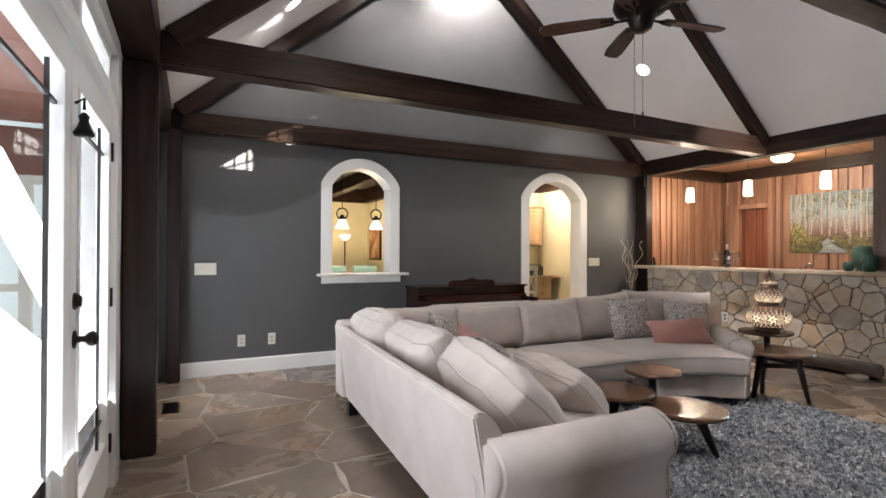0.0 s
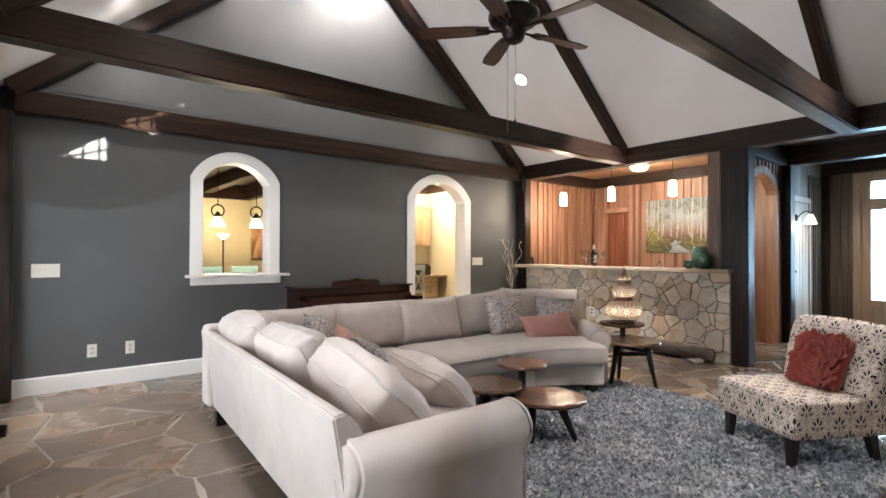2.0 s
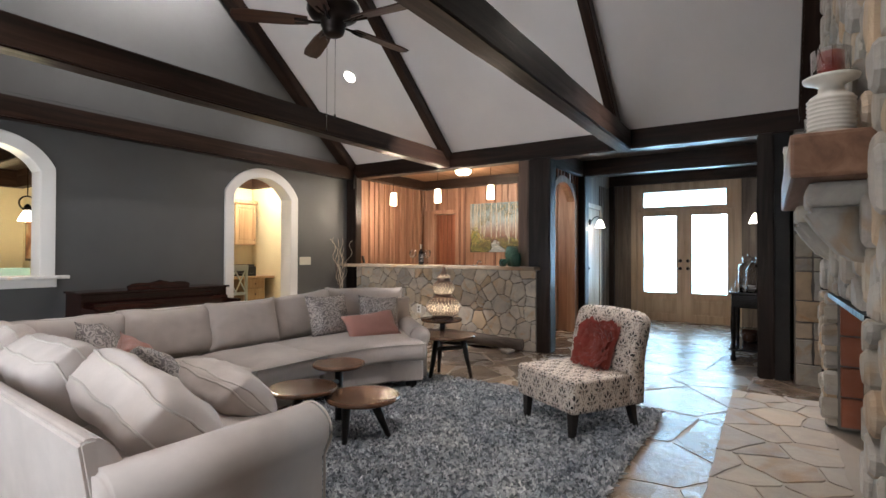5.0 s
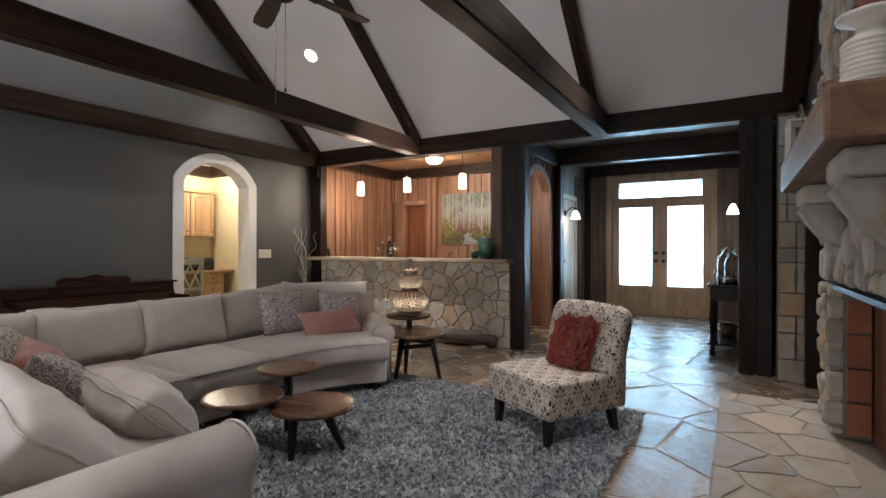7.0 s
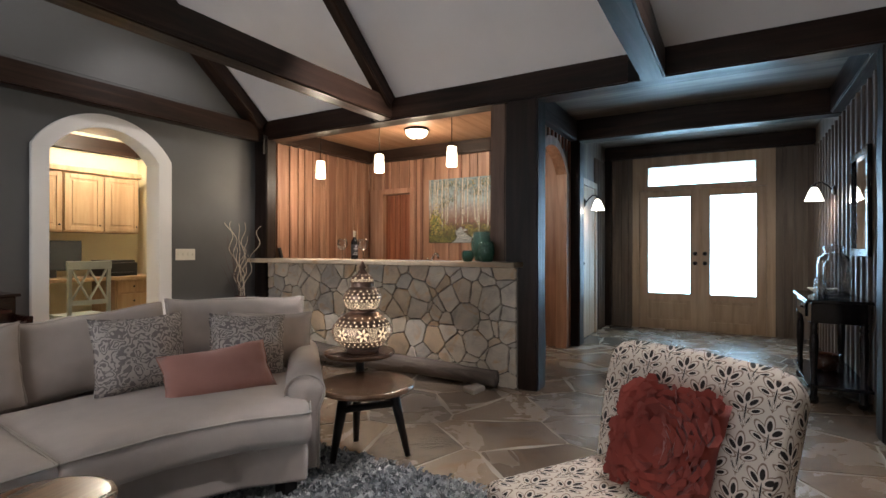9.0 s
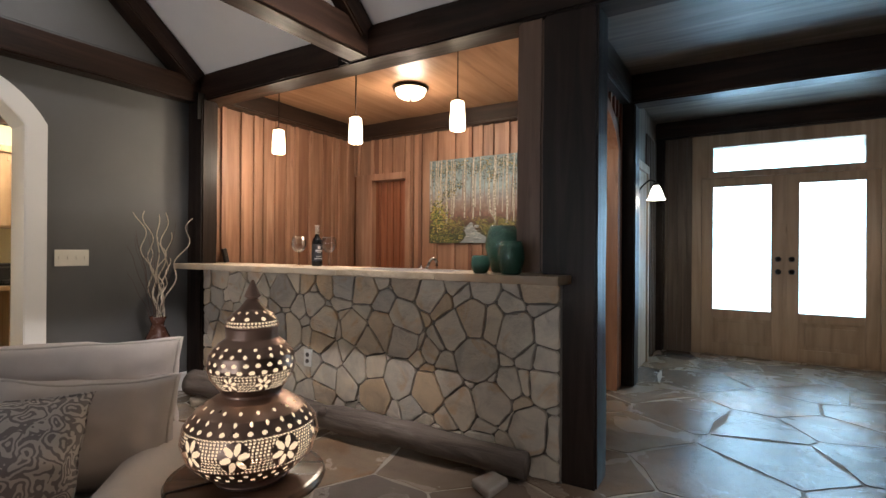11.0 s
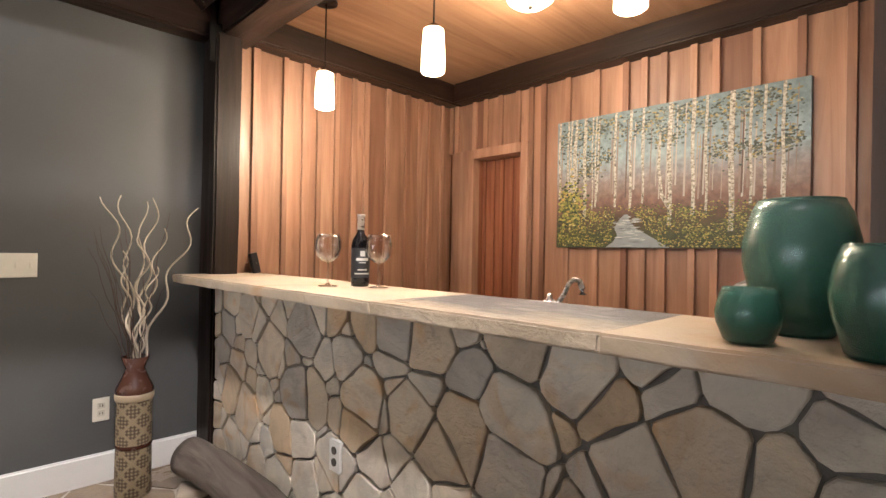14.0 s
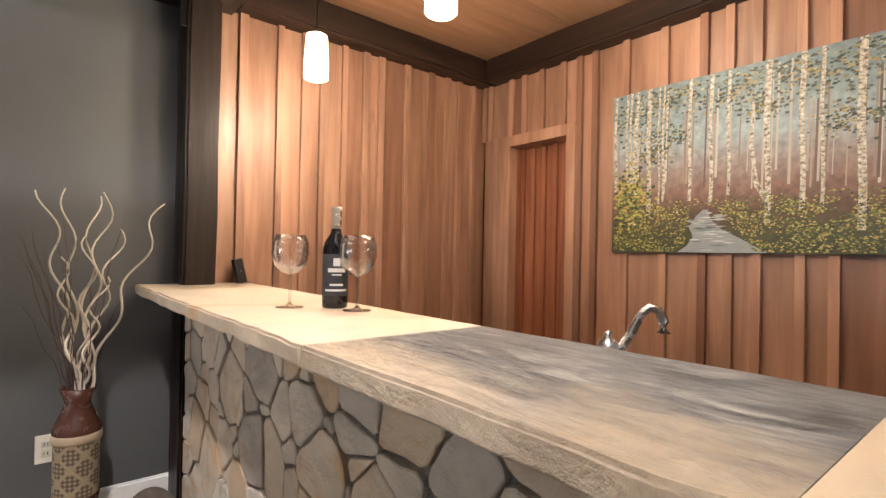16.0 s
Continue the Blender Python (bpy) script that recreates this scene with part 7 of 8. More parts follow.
for k in range(4):
    z = HZ + 0.02 + k * 0.15
    part("jamb_brick", box((3.59, YS + 0.035, z), (3.625, FPY - 0.03, z + 0.14), 0.004), plain("fired red brick", (0.3, 0.1, 0.05), 0.8), fb)
M_MANTEL = timber("oak mantel timber", (0.12, 0.055, 0.03), (0.22, 0.11, 0.06), (0.32, 0.18, 0.11), 0, 0.55, 0.7, 0.4, 0.25)
mt = thing("mantel_shelf", "thick rough oak mantel shelf on stone corbels", "mantel")
bm = box((2.3, FPY - 0.06, 1.465), (3.66, -0.09, 1.6), 0.012)
part("shelf", bm, M_MANTEL, mt)
for x in (2.42, 3.3):
    bm = add_prism(bmesh.new(), [(-0.02, 1.2), (0.06, 1.22), (0.15, 1.34), (0.17, 1.385), (-0.02, 1.385)], 0, 0.24, Matrix(((0, 0, 1, x), (1, 0, 0, FPY), (0, 1, 0, 0), (0, 0, 0, 1))))
    bmesh.ops.bevel(bm, geom=list(bm.edges), offset=0.02, segments=3, affect="EDGES")
    part("corbel", bm, M_FPSTONE, mt, "carved stone corbel", True)
    bm = box((x - 0.02, FPY - 0.02, 1.388), (x + 0.26, FPY + 0.16, 1.463), 0.02)
    part("corbel_cap", bm, M_FPSTONE, mt, "", True)

M_CERAMIC = plain("white ribbed ceramic", (0.68, 0.63, 0.55), 0.5)
M_CANDLE = plain("brick red wax", (0.3, 0.05, 0.035), 0.55)


def candle_holder(x, y, k, label):
    c = thing("candle_holder", label, "candle holder", Matrix.Translation((x, y, 1.6)) @ Matrix.Scale(k, 4))
    prof = [(0.058, 0)]
    for i in range(9):
        z = 0.004 + i * 0.013
        prof += [(0.062, z + 0.002), (0.064, z + 0.006), (0.058, z + 0.011)]
    prof += [(0.056, 0.125), (0.034, 0.14), (0.032, 0.158), (0.05, 0.17), (0.072, 0.178), (0.074, 0.186), (0.03, 0.184)]
    part("base", lathe(prof, 36), M_CERAMIC, c, "white ribbed base", True)
    part("candle", lathe([(0.034, 0.186), (0.035, 0.19), (0.035, 0.262), (0.03, 0.266), (0.006, 0.262)], 28), M_CANDLE, c, "red wax candle", True)
    part("glass_sleeve", lathe([(0.05, 0.185), (0.052, 0.27), (0.05, 0.27), (0.048, 0.187)], 32, close=False), M_CRYSTAL, c, "clear glass sleeve", True)


candle_holder(2.42, -0.2, 1.0, "ribbed white ceramic holder with a red candle under glass")
candle_holder(3.05, -0.2, 0.75, "smaller ribbed white holder with a red candle")
bk = thing("wire_lantern", "white metal lantern with a wire handle on the mantel", "lantern", Matrix.Translation((3.48, -0.15, 1.6)))
for sx in (-0.06, 0.06):
    for sy in (-0.045, 0.045):
        part("post", box((sx - 0.006, sy - 0.006, 0), (sx + 0.006, sy + 0.006, 0.15)), M_CERAMIC, bk)
part("base", box((-0.07, -0.055, 0), (0.07, 0.055, 0.012), 0.003), M_CERAMIC, bk)
part("roof", box((-0.07, -0.055, 0.15), (0.07, 0.055, 0.162), 0.003), M_CERAMIC, bk)
part("pane", box((-0.054, -0.046, 0.012), (0.054, -0.043, 0.15)), M_CRYSTAL, bk)
part("handle", rod([(-0.07, 0, 0.14)] + [(0.09 * math.cos(a), 0.0, 0.14 + 0.09 * math.sin(a)) for a in [math.pi - k * math.pi / 12 for k in range(13)]], 0.004), M_CHROME, bk, "", True)
bx = thing("wooden_box", "small pale wooden box on the mantel", "box", Matrix.Translation((2.75, -0.2, 1.6)))
part("body", box((-0.1, -0.05, 0), (0.1, 0.05, 0.05), 0.004), plain("pale basswood", (0.5, 0.36, 0.22), 0.6), bx)
part("lid", box((-0.103, -0.053, 0.051), (0.103, 0.053, 0.064), 0.004), plain("pale basswood lid", (0.52, 0.38, 0.24), 0.6), bx)
pier = setting("wall_pier", box((XE - 0.08, -0.445, 0), (XE + 0.24, -0.235, 2.44)), M_MORTAR, "narrow mortared stone pier beside the hall")
beam("beam_brace", (0, -0.05, -0.07), (1.15, 0.07, 0.07), 0, "dark diagonal brace under the roof").matrix_basis = Matrix.Translation((XE - 0.02, -0.33, 2.5)) @ Matrix.Rotation(math.pi, 4, "Z") @ Matrix.Rotation(-radians(62), 4, "Y")
beam("beam_brace", (0, -0.06, -0.06), (0.62, 0.06, 0.06), 1 - 1, "short dark brace from the post to the plate beam").matrix_basis = Matrix.Translation((-0.06, 3.88, 2.05)) @ Matrix.Rotation(radians(90), 4, "Z") @ Matrix.Rotation(-radians(45), 4, "Y")

# ---------------------------------------------------------------- hall furniture
M_EBONY = plain("black lacquered wood", (0.012, 0.01, 0.011), 0.14)
cs = thing("console_table", "black lacquered console table with a low shelf", "console table", Matrix.Translation((7.12, -0.03, 0)))
part("tabletop", box((0, 0, 0.775), (1.05, 0.4, 0.8), 0.006), M_EBONY, cs)
part("apron", box((0.04, 0.03, 0.62), (1.01, 0.37, 0.774), 0.004), M_EBONY, cs)
dr = part("drawer", box((0.3, 0.371, 0.64), (0.75, 0.382, 0.755), 0.003), M_EBONY, cs)
part("drawer_knob", lathe([(0.008, 0), (0.014, 0.012), (0.01, 0.022), (0.003, 0.025)], 14), M_CHROME, dr, "", True, Matrix.Translation((0.52, 0.382, 0.7)) @ Matrix.Rotation(-math.pi / 2, 4, "X"))
part("shelf", box((0.0, 0.0, 0.13), (1.05, 0.4, 0.155), 0.005), M_EBONY, cs)
for x in (0.06, 0.99):
    for y in (0.05, 0.35):
        part("leg", lathe([(0.016, 0), (0.03, 0.01), (0.034, 0.04), (0.022, 0.07), (0.026, 0.13), (0.026, 0.16), (0.02, 0.2), (0.03, 0.38), (0.032, 0.5), (0.022, 0.56), (0.03, 0.58), (0.022, 0.6), (0.03, 0.63)], 20), M_EBONY, cs, "turned black leg", True, Matrix.Translation((x, y, 0)))


def jar(label, x, y, k, tall=1.0):
    j = thing("glass_jar", label, "jar", Matrix.Translation((x, y, 0.8)) @ Matrix.Diagonal((k, k, k * tall, 1)))
    out = [(0.1, 0), (0.108, 0.01), (0.11, 0.25), (0.1, 0.3), (0.062, 0.335), (0.06, 0.36), (0.068, 0.372)]
    part("glass", lathe(out + [(r - 0.005, max(0.008, z)) for r, z in out[::-1]], 36), M_CRYSTAL, j, "", True)
    part("lid", lathe([(0.07, 0.372), (0.072, 0.38), (0.05, 0.392), (0.012, 0.398), (0.016, 0.412), (0.004, 0.42)], 28), M_CRYSTAL, j, "glass lid", True)


jar("large clear lidded glass jar on the console", 7.38, 0.17, 1.0, 1.05)
jar("smaller clear lidded glass jar on the console", 7.62, 0.13, 0.75, 1.2)
jar("little clear glass bottle on the console", 7.28, 0.27, 0.36, 1.3)
bw = thing("white_bowl", "shallow white bowl on the console", "bowl", Matrix.Translation((7.9, 0.18, 0.8)))
part("body", lathe([(0.04, 0), (0.07, 0.012), (0.11, 0.045), (0.106, 0.045), (0.066, 0.018), (0.01, 0.012)], 32), M_CERAMIC, bw, "", True)
bkt = thing("copper_pot", "brown clay pot on the console's low shelf", "pot", Matrix.Translation((7.75, 0.17, 0.156)))
part("body", lathe([(0.07, 0), (0.085, 0.02), (0.1, 0.14), (0.095, 0.14), (0.08, 0.02), (0.01, 0.012)], 28), M_CLAY, bkt, "", True)
mi = thing("hall_mirror", "dark framed mirror on the hall wall over the console", "mirror", Matrix.Translation((7.55, -0.034, 1.55)))
bm = bmesh.new()
for a, b in (((-0.33, -0.42), (-0.27, 0.42)), ((0.27, -0.42), (0.33, 0.42)), ((-0.27, 0.36), (0.27, 0.42)), ((-0.27, -0.42), (0.27, -0.36))):
    add_box(bm, (a[0], 0, a[1]), (b[0], 0.03, b[1]), 0.004)
part("frame", bm, M_EBONY, mi)
part("glass", box((-0.268, 0.002, -0.358), (0.268, 0.01, 0.358)), plain("silvered mirror", (0.85, 0.86, 0.87), 0.03, 1.0), mi)

# ---------------------------------------------------------------- spinet piano against the charcoal wall
M_MAHOG = timber("dark polished mahogany", (0.012, 0.004, 0.003), (0.026, 0.008, 0.006), (0.05, 0.016, 0.011), 0, 0.16, 0.8, 0.05, 0.2)
pn = thing("spinet_piano", "dark mahogany spinet piano against the charcoal wall", "piano", Matrix.Translation((2.5, 5.08, 0)))
part("case", box((0, 0.22, 0), (1.48, 0.56, 0.84), 0.008), M_MAHOG, pn)
part("lid", box((-0.015, 0.18, 0.84), (1.495, 0.57, 0.862), 0.006), M_MAHOG, pn)
part("key_bed", box((0, -0.06, 0.58), (1.48, 0.22, 0.65), 0.008), M_MAHOG, pn)
part("fallboard", box((0.06, 0.1, 0.66), (1.42, 0.2, 0.76), 0.01), M_MAHOG, pn)
for x in (0.0, 1.44):
    part("arm", box((x, -0.06, 0.65), (x + 0.04, 0.22, 0.72), 0.008), M_MAHOG, pn)
    part("leg", lathe([(0.02, 0), (0.03, 0.02), (0.024, 0.3), (0.035, 0.56), (0.035, 0.58)], 16), M_MAHOG, pn, "", True, Matrix.Translation((x + 0.02, -0.02, 0)))
part("keys", box((0.05, -0.05, 0.65), (1.43, 0.1, 0.668)), plain("ivory keys", (0.7, 0.66, 0.56), 0.3), pn)
outline = [(0.42, 0.862), (1.04, 0.862), (1.05, 0.9), (1.0, 0.925), (0.92, 0.93), (0.84, 0.925), (0.73, 0.952), (0.62, 0.925), (0.54, 0.93), (0.46, 0.925), (0.41, 0.9)]
bm = add_prism(bmesh.new(), outline, 0, 0.02, Matrix(((1, 0, 0, 0), (0, 0, -1, 0.26), (0, 1, 0, 0), (0, 0, 0, 1))))
part("music_desk", bm, M_MAHOG, pn, "scrolled music desk")

# ---------------------------------------------------------------- desk nook beyond the arched doorway
M_KNOTTY = timber("knotty pine cabinet", (0.4, 0.24, 0.12), (0.57, 0.38, 0.22), (0.66, 0.48, 0.3), 2, 0.4, 0.6, 0.1, 0.2)


def raised_door(parent, x0, x1, y, z0, z1, name="door"):
    bm = bmesh.new()
    s = 0.055
    for a, b in (((x0, z0), (x0 + s, z1)), ((x1 - s, z0), (x1, z1)), ((x0 + s, z1 - s), (x1 - s, z1)), ((x0 + s, z0), (x1 - s, z0 + s))):
        add_box(bm, (a[0], y - 0.022, a[1]), (b[0], y, b[1]), 0.004)
    add_box(bm, (x0 + s, y - 0.012, z0 + s), (x1 - s, y, z1 - s))
    add_box(bm, (x0 + s + 0.025, y - 0.02, z0 + s + 0.025), (x1 - s - 0.025, y - 0.01, z1 - s - 0.025), 0.006)
    d = part(name, bm, M_KNOTTY, parent)
    part("knob", lathe([(0.007, 0), (0.012, 0.01), (0.004, 0.02)], 12), M_BRONZE, d, "", True, Matrix.Translation((x1 - 0.03, y - 0.022, z0 + 0.07)) @ Matrix.Rotation(math.pi / 2, 4, "X"))


for k in range(4):
    x0 = 4.38 + k * 0.435
    cb = thing("wall_cabinet", "knotty pine wall cabinet with a raised panel door", "cabinet", group="nook cabinets")
    part("body", box((x0, 7.68, 1.38), (x0 + 0.432, 7.998, 2.1), 0.003), M_KNOTTY, cb)
    raised_door(cb, x0 + 0.012, x0 + 0.42, 7.68, 1.4, 2.08)
setting("trim_crown", box((4.36, 7.64, 2.1), (6.14, 7.998, 2.17), 0.015), M_KNOTTY, "pine crown moulding over the cabinets")
setting("trim_nook_band", box((3.9, 7.9, 2.42), (6.28, 7.999, 2.6)), M_BEAM_X, "dark band under the nook's ceiling")
setting("trim_nook_band_side", box((6.2, YN + 0.18, 2.42), (6.279, 7.9, 2.6)), M_BEAM_Y, "dark band under the nook's ceiling")
dk = thing("desk_counter", "pine desk counter with a kneehole", "desk")
part("worktop", box((4.4, 7.35, 0.8), (6.27, 7.998, 0.84), 0.006), M_KNOTTY, dk)
part("side_panel", box((4.42, 7.4, 0), (4.46, 7.99, 0.8)), M_KNOTTY, dk)
du = thing("drawer_unit", "pine drawer unit with three drawers under the desk", "drawers")
part("body", box((5.7, 7.42, 0), (6.12, 7.99, 0.8), 0.003), M_KNOTTY, du)
for z0, z1 in ((0.64, 0.78), (0.44, 0.62), (0.08, 0.42)):
    dd = part("drawer", box((5.72, 7.4, z0), (6.1, 7.42, z1), 0.005), M_KNOTTY, du)
    part("knob", lathe([(0.008, 0), (0.013, 0.012), (0.004, 0.022)], 12), M_BRONZE, dd, "", True, Matrix.Translation((5.91, 7.4, (z0 + z1) / 2)) @ Matrix.Rotation(math.pi / 2, 4, "X"))
M_PLASTIC = plain("black plastic shell", (0.015, 0.015, 0.017), 0.35)
mo = thing("computer_monitor", "dark flat monitor on the desk", "monitor", Matrix.Translation((5.16, 7.72, 0.84)))
part("screen", box((-0.3, -0.02, 0.08), (0.3, 0.02, 0.44), 0.006), M_PLASTIC, mo)
part("glass", box((-0.285, -0.022, 0.095), (0.285, -0.0201, 0.425)), plain("dull screen", (0.06, 0.065, 0.07), 0.2), mo)
part("stand", box((-0.04, -0.02, 0.0), (0.04, 0.05, 0.1), 0.006), M_PLASTIC, mo)
pr = thing("printer", "black printer on the desk", "printer", Matrix.Translation((5.8, 7.68, 0.84)))
part("body", box((-0.2, -0.16, 0), (0.22, 0.16, 0.17), 0.015), M_PLASTIC, pr)
part("tray", box((-0.14, -0.24, 0.02), (0.14, -0.16, 0.05), 0.004), M_PLASTIC, pr)
part("flap", box((-0.19, -0.12, 0.171), (0.21, 0.14, 0.2), 0.01), M_PLASTIC, pr)
M_SAGE = painted("pale sage chair paint", (0.5, 0.55, 0.52), 0.45)
dc = thing("desk_chair", "pale sage wooden chair with a crossed back at the desk", "chair", Matrix.Translation((5.16, 7.05, 0)))
part("seat", box((-0.21, -0.2, 0.44), (0.21, 0.21, 0.47), 0.008), M_SAGE, dc)
for x in (-0.19, 0.19):
    part("back_post", box((x - 0.018, -0.21, 0), (x + 0.018, -0.175, 1.0), 0.004), M_SAGE, dc)
    part("leg", box((x - 0.018, 0.17, 0), (x + 0.018, 0.205, 0.44), 0.004), M_SAGE, dc)
part("top_rail", box((-0.215, -0.215, 0.96), (0.215, -0.17, 1.05), 0.008), M_SAGE, dc)
part("low_rail", box((-0.17, -0.205, 0.58), (0.17, -0.18, 0.63), 0.004), M_SAGE, dc)
for a, b in ((-0.17, 0.0), (0.0, 0.17), (0.17, 0.0), (0.0, -0.17)):
    part("cross", rod([(a, -0.192, 0.63), (b, -0.192, 0.96)], 0.012, steps=6), M_SAGE, dc)
cl = thing("ceiling_light", "small round ceiling light of the nook", "ceiling light", Matrix.Translation((5.84, 7.48, 2.66)))
part("lens", lathe([(0.1, -0.03), (0.12, -0.015), (0.12, -0.002)], 28), M_SHADE, cl, "", True)
lamp("nook_bulb", "POINT", 85, (1, 0.87, 0.68), Matrix.Translation((5.6, 7.1, 2.5)), 0.1)

# ---------------------------------------------------------------- dining room beyond the pass-through
for x in (0.4, 1.6, 2.8):
    beam("beam_dining", (x, YN + 0.2, 2.44), (x + 0.18, FAR - 0.01, 2.655), 1, "dark beam under the dining room's ceiling")
setting("beam_dining_end", box((XW - 0.25, FAR - 0.14, 2.36), (3.77, FAR - 0.004, 2.655)), M_BEAM_X, "dark beam along the dining room's end wall")
setting("beam_dining_side", box((3.64, YN + 0.18, 2.36), (3.776, FAR - 0.15, 2.655)), M_BEAM_Y, "dark beam along the dining room's side wall")


def bell_pendant(x, y, zb):
    p = thing("bell_pendant", "iron scroll pendant with a lit bell shade", "pendant lamp", Matrix.Translation((x, y, 0)), "dining pendants")
    part("shade", lathe([(0.1, zb), (0.09, zb + 0.02), (0.07, zb + 0.07), (0.05, zb + 0.11), (0.03, zb + 0.13)], 24, close=False), M_SHADEW, p, "lit glass bell", True)
    part("cage", rod([(0.085 * math.cos(a), 0, zb + 0.22 + 0.085 * math.sin(a)) for a in [k * math.pi / 10 for k in range(21)]], 0.01), M_BRONZE, p, "", True)
    part("hub", lathe([(0.02, zb + 0.13), (0.045, zb + 0.15), (0.03, zb + 0.19), (0.01, zb + 0.21)], 18), M_BRONZE, p, "", True)
    part("chain", rod([(0, 0, zb + 0.3), (0, 0, 2.655)], 0.006), M_BRONZE, p)
    lamp("dining_bulb", "POINT", 15, (1, 0.82, 0.55), Matrix.Translation((x, y, zb - 0.08)), 0.06)


bell_pendant(2.26, 7.6, 1.62)
bell_pendant(2.8, 7.6, 1.62)
lp = thing("floor_lamp", "dark torchiere floor lamp with a lit bowl", "floor lamp", Matrix.Translation((2.98, 10.0, 0)))
part("base", lathe([(0.15, 0), (0.15, 0.015), (0.03, 0.04)], 28), M_BRONZE, lp, "", True)
part("pole", rod([(0, 0, 0.03), (0, 0, 1.55)], 0.014), M_BRONZE, lp)
part("bowl", lathe([(0.025, 1.5), (0.06, 1.52), (0.105, 1.58), (0.11, 1.6)], 28, close=False), M_SHADE, lp, "lit glass bowl", True)
lamp("torchiere_bulb", "POINT", 32, (1, 0.8, 0.5), Matrix.Translation((2.98, 10.0, 1.66)), 0.06)
ar = thing("wall_picture", "brown abstract picture on the dining room's side wall", "picture", Matrix.Translation((3.77, 10.4, 1.46)))
part("frame", box((-0.03, -0.36, -0.37), (0.008, 0.36, 0.37), 0.006), M_MAHOG, ar)
mm, nt, b = shader("warm abstract paint", 0.6)
nt.links.new(ramp(nt, fbm(nt, coords(nt, shift=False), 3, 4), (0.35, (0.12, 0.04, 0.02)), (0.5, (0.4, 0.18, 0.08)), (0.65, (0.55, 0.4, 0.25))), b.inputs["Base Color"])
part("sheet", box((-0.034, -0.32, -0.33), (-0.0301, 0.32, 0.33)), mm, ar)
M_TEAL = painted("pale teal chair paint", (0.42, 0.66, 0.66), 0.45)
dch = thing("dining_chair", "pale teal high-backed dining chair", "chair", Matrix.Translation((2.22, 7.95, 0)), "dining chairs")
part("backrest", box((-0.2, -0.02, 0.5), (0.2, 0.02, 1.04), 0.012), M_TEAL, dch)
part("seat", box((-0.22, 0.02, 0.44), (0.22, 0.45, 0.49), 0.01), M_TEAL, dch)
for x in (-0.19, 0.19):
    for y in (0.0, 0.42):
        part("leg", box((x - 0.02, y - 0.02, 0), (x + 0.02, y + 0.02, 0.44)), M_TEAL, dch)
copy_thing(dch, Matrix.Translation((2.74, 7.95, 0)))
tb = thing("dining_table", "dark dining table in the room beyond", "dining table", Matrix.Translation((2.4, 8.8, 0)))
part("tabletop", box((-0.9, -0.4, 0.72), (0.9, 0.5, 0.76), 0.008), M_MAHOG, tb)
for x in (-0.8, 0.8):
    for y in (-0.32, 0.42):
        part("leg", box((x - 0.035, y - 0.035, 0), (x + 0.035, y + 0.035, 0.72)), M_MAHOG, tb)

# ---------------------------------------------------------------- stones, last
ON_BAR = Matrix(((0, 0, -1, XE - 0.006), (-1, 0, 0, 0), (0, 1, 0, 0), (0, 0, 0, 1)))
stones(bar, (-5.47, 0.0, -2.43, 1.028), 0.21, 23, M_BARSTONE, ON_BAR, 0.02, 0.0035, 0.014, 0.004, 1.0, spread=0.011)
ON_FP = Matrix(((-1, 0, 0, 0), (0, 0, 1, FPY - 0.021), (0, 1, 0, 0), (0, 0, 0, 1)))
fpw = bpy.data.objects["wall_chimney"]
stones(fpw, (-3.96, 1.05, -2.05, 3.1), 0.22, 31, M_FPSTONE, ON_FP, 0.05, 0.008, 0.03, 0.014, 0.9)
leg_wall = bpy.data.objects["wall_chimney_legs"]
stones(leg_wall, (-3.96, HZ, -3.62, 1.05), 0.17, 32, M_FPSTONE, ON_FP, 0.05, 0.006, 0.02, 0.012, 0.6)
stones(leg_wall, (-2.45, HZ, -2.05, 1.05), 0.2, 33, M_FPSTONE, ON_FP, 0.05, 0.008, 0.03, 0.014)
ON_SIDE = Matrix(((0, 0, 1, 3.949), (1, 0, 0, 0), (0, 1, 0, 0), (0, 0, 0, 1)))
stones(fpw, (YS + 0.01, HZ, FPY - 0.02, 3.1), 0.2, 34, M_FPSTONE, ON_SIDE, 0.02, 0.006, 0.02, 0.01)
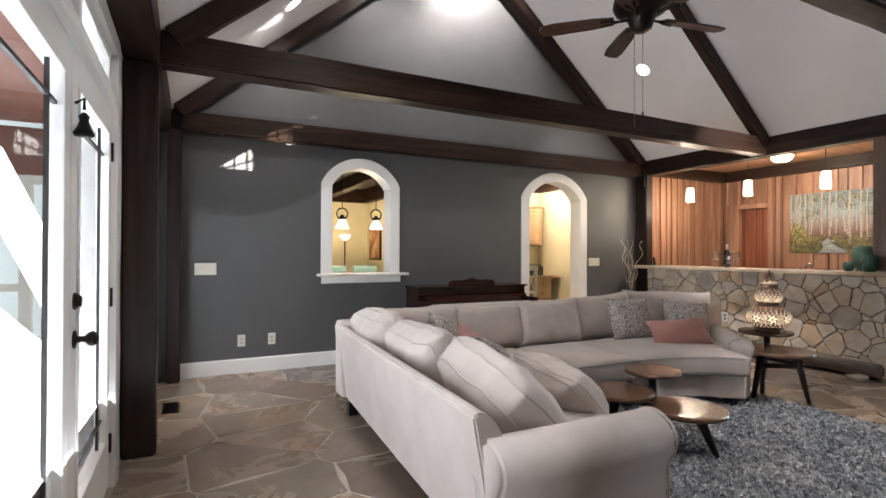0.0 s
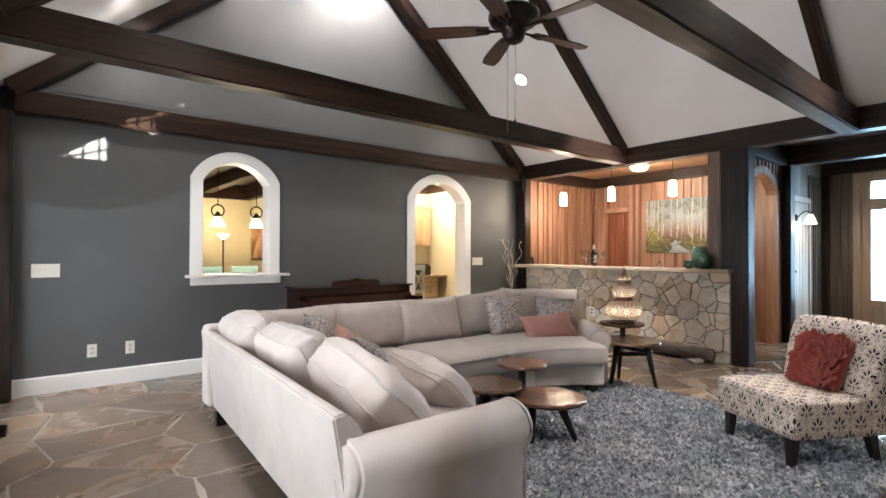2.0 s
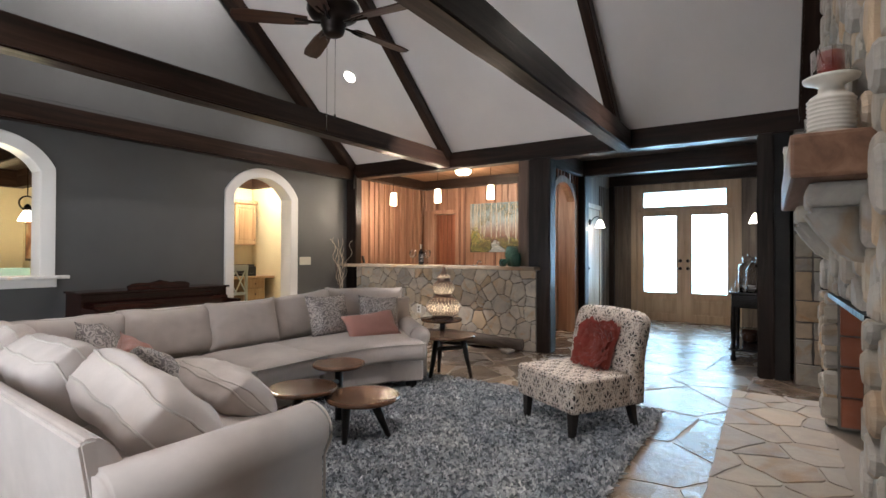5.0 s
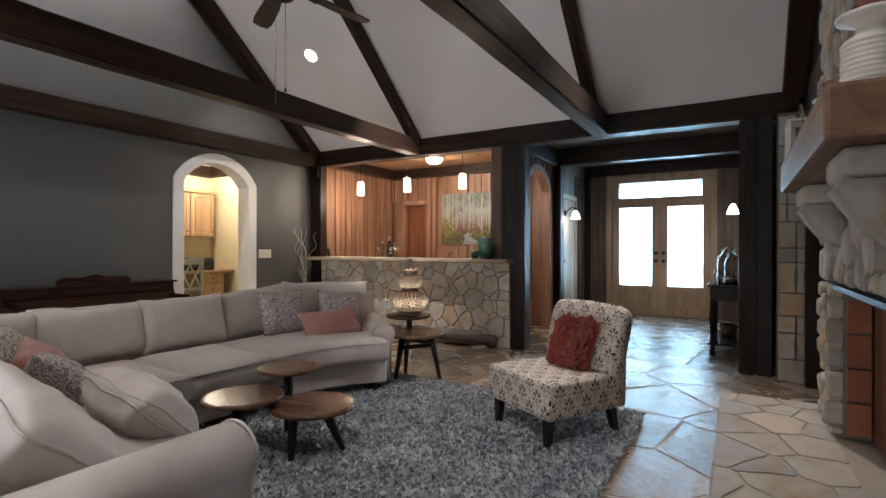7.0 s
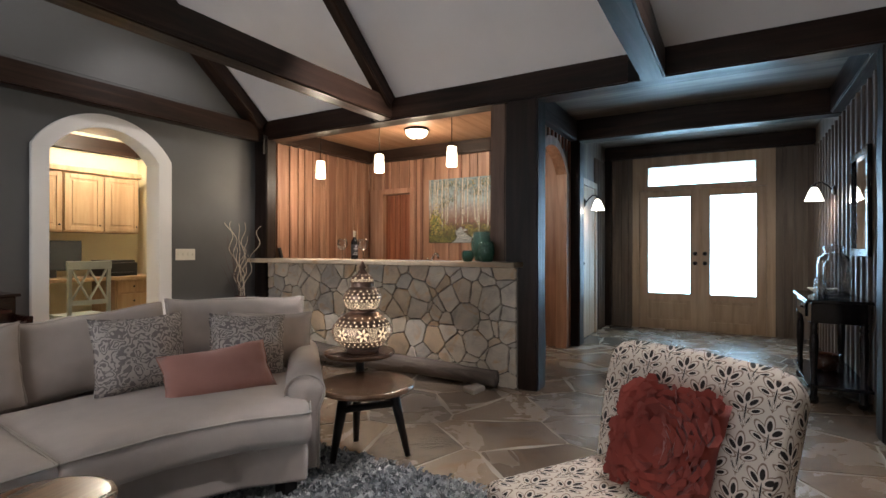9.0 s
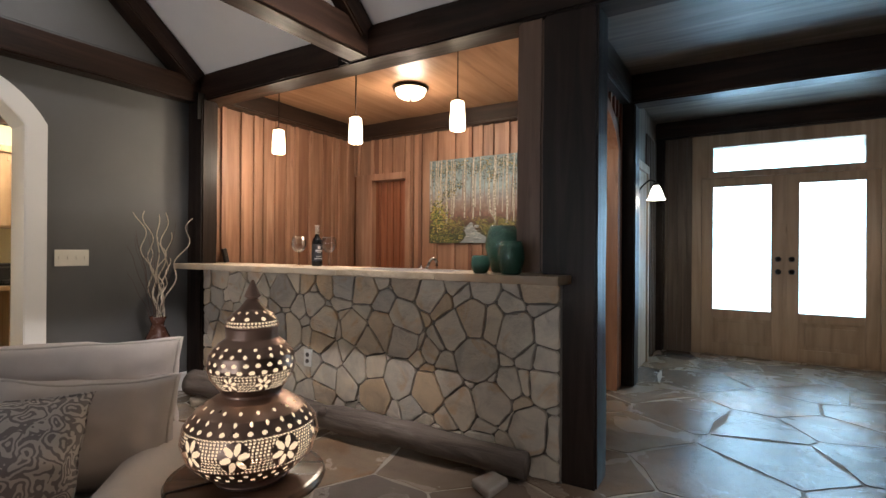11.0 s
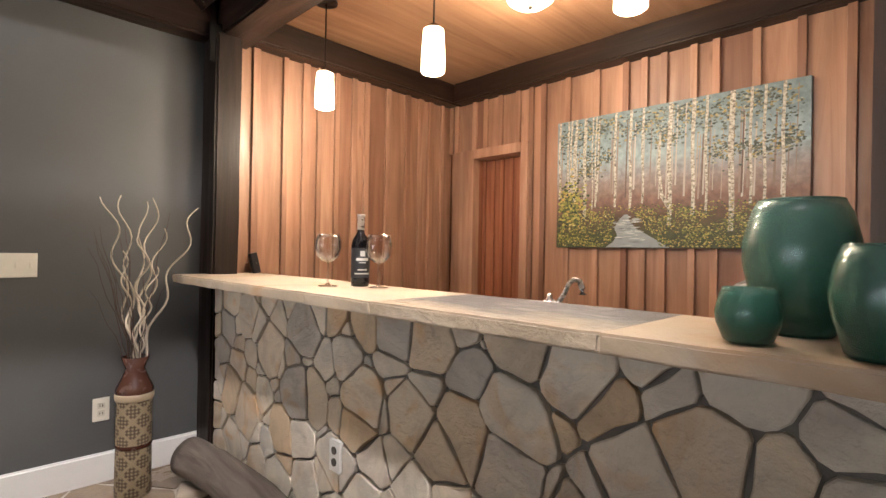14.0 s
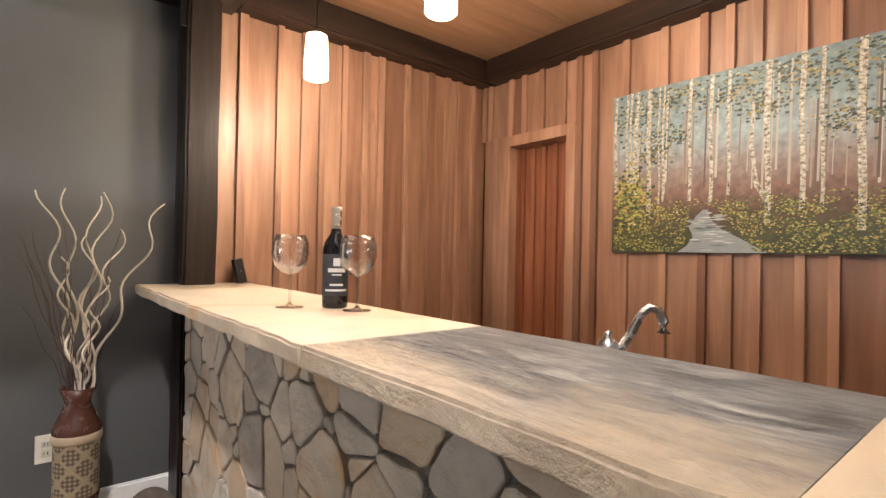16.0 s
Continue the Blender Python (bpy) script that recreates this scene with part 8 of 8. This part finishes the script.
stones(hearth, (1.9, FPY, 4.19, 0.17), 0.24, 41, M_HEARTH, Matrix.Translation((0, 0, HZ - 0.014)), 0.008, 0.004, 0.012, 0.002, 1.7, uneven=0.06, spread=0.008)
ON_HF = Matrix(((-1, 0, 0, 0), (0, 0, 1, 0.149), (0, 1, 0, 0), (0, 0, 0, 1)))
stones(hearth, (-4.18, 0.0, -1.9, HZ - 0.035), 0.2, 42, M_HEARTH, ON_HF, 0.02, 0.008, 0.03, 0.006, 1.5)
ON_HE = Matrix(((0, 0, 1, 4.179), (1, 0, 0, 0), (0, 1, 0, 0), (0, 0, 0, 1)))
stones(hearth, (FPY, 0.0, 0.15, HZ - 0.035), 0.2, 43, M_HEARTH, ON_HE, 0.015, 0.008, 0.03, 0.006, 1.5)
ON_PIER = Matrix(((0, 0, -1, XE - 0.081), (-1, 0, 0, 0), (0, 1, 0, 0), (0, 0, 0, 1)))
rng = random.Random(52)
z = 0.0
while z < 2.4:
    h = min(rng.choice((0.13, 0.16, 0.2, 0.24, 0.28)), 2.43 - z)
    split = rng.choice((0.0, 0.07, 0.13, 0.14))
    for a, b in ((0.237, 0.237 + split), (0.237 + split, 0.443)) if split else ((0.237, 0.443),):
        skew = rng.uniform(-0.012, 0.012)
        p = rounded([(a + 0.005, z + 0.005), (b - 0.005, z + 0.005 - skew * 0.5), (b - 0.005, z + h - 0.006), (a + 0.005, z + h - 0.006 + skew * 0.5)], 0.01, rng)
        cx, cy = (a + b) / 2, z + h / 2
        part("stone", add_prism(bmesh.new(), [(x - cx, y - cy) for x, y in p], 0, 0.018 + rng.uniform(-0.005, 0.008), chamfer=0.005), M_FPSTONE, pier, m=ON_PIER @ Matrix.Translation((cx, cy, 0)))
    z += h
FLAG = Matrix.Translation((0, 0, -0.004))
stones(slab, (XW, -0.55, 10.53, 5.69), 0.66, 11, M_FLOOR, FLAG, 0.004, 0.006, 0.014, 0.0015, 1.7, "flagstone", uneven=0.12, keep=lambda x, y: not (2.1 < x < 3.9 and y < -0.2))
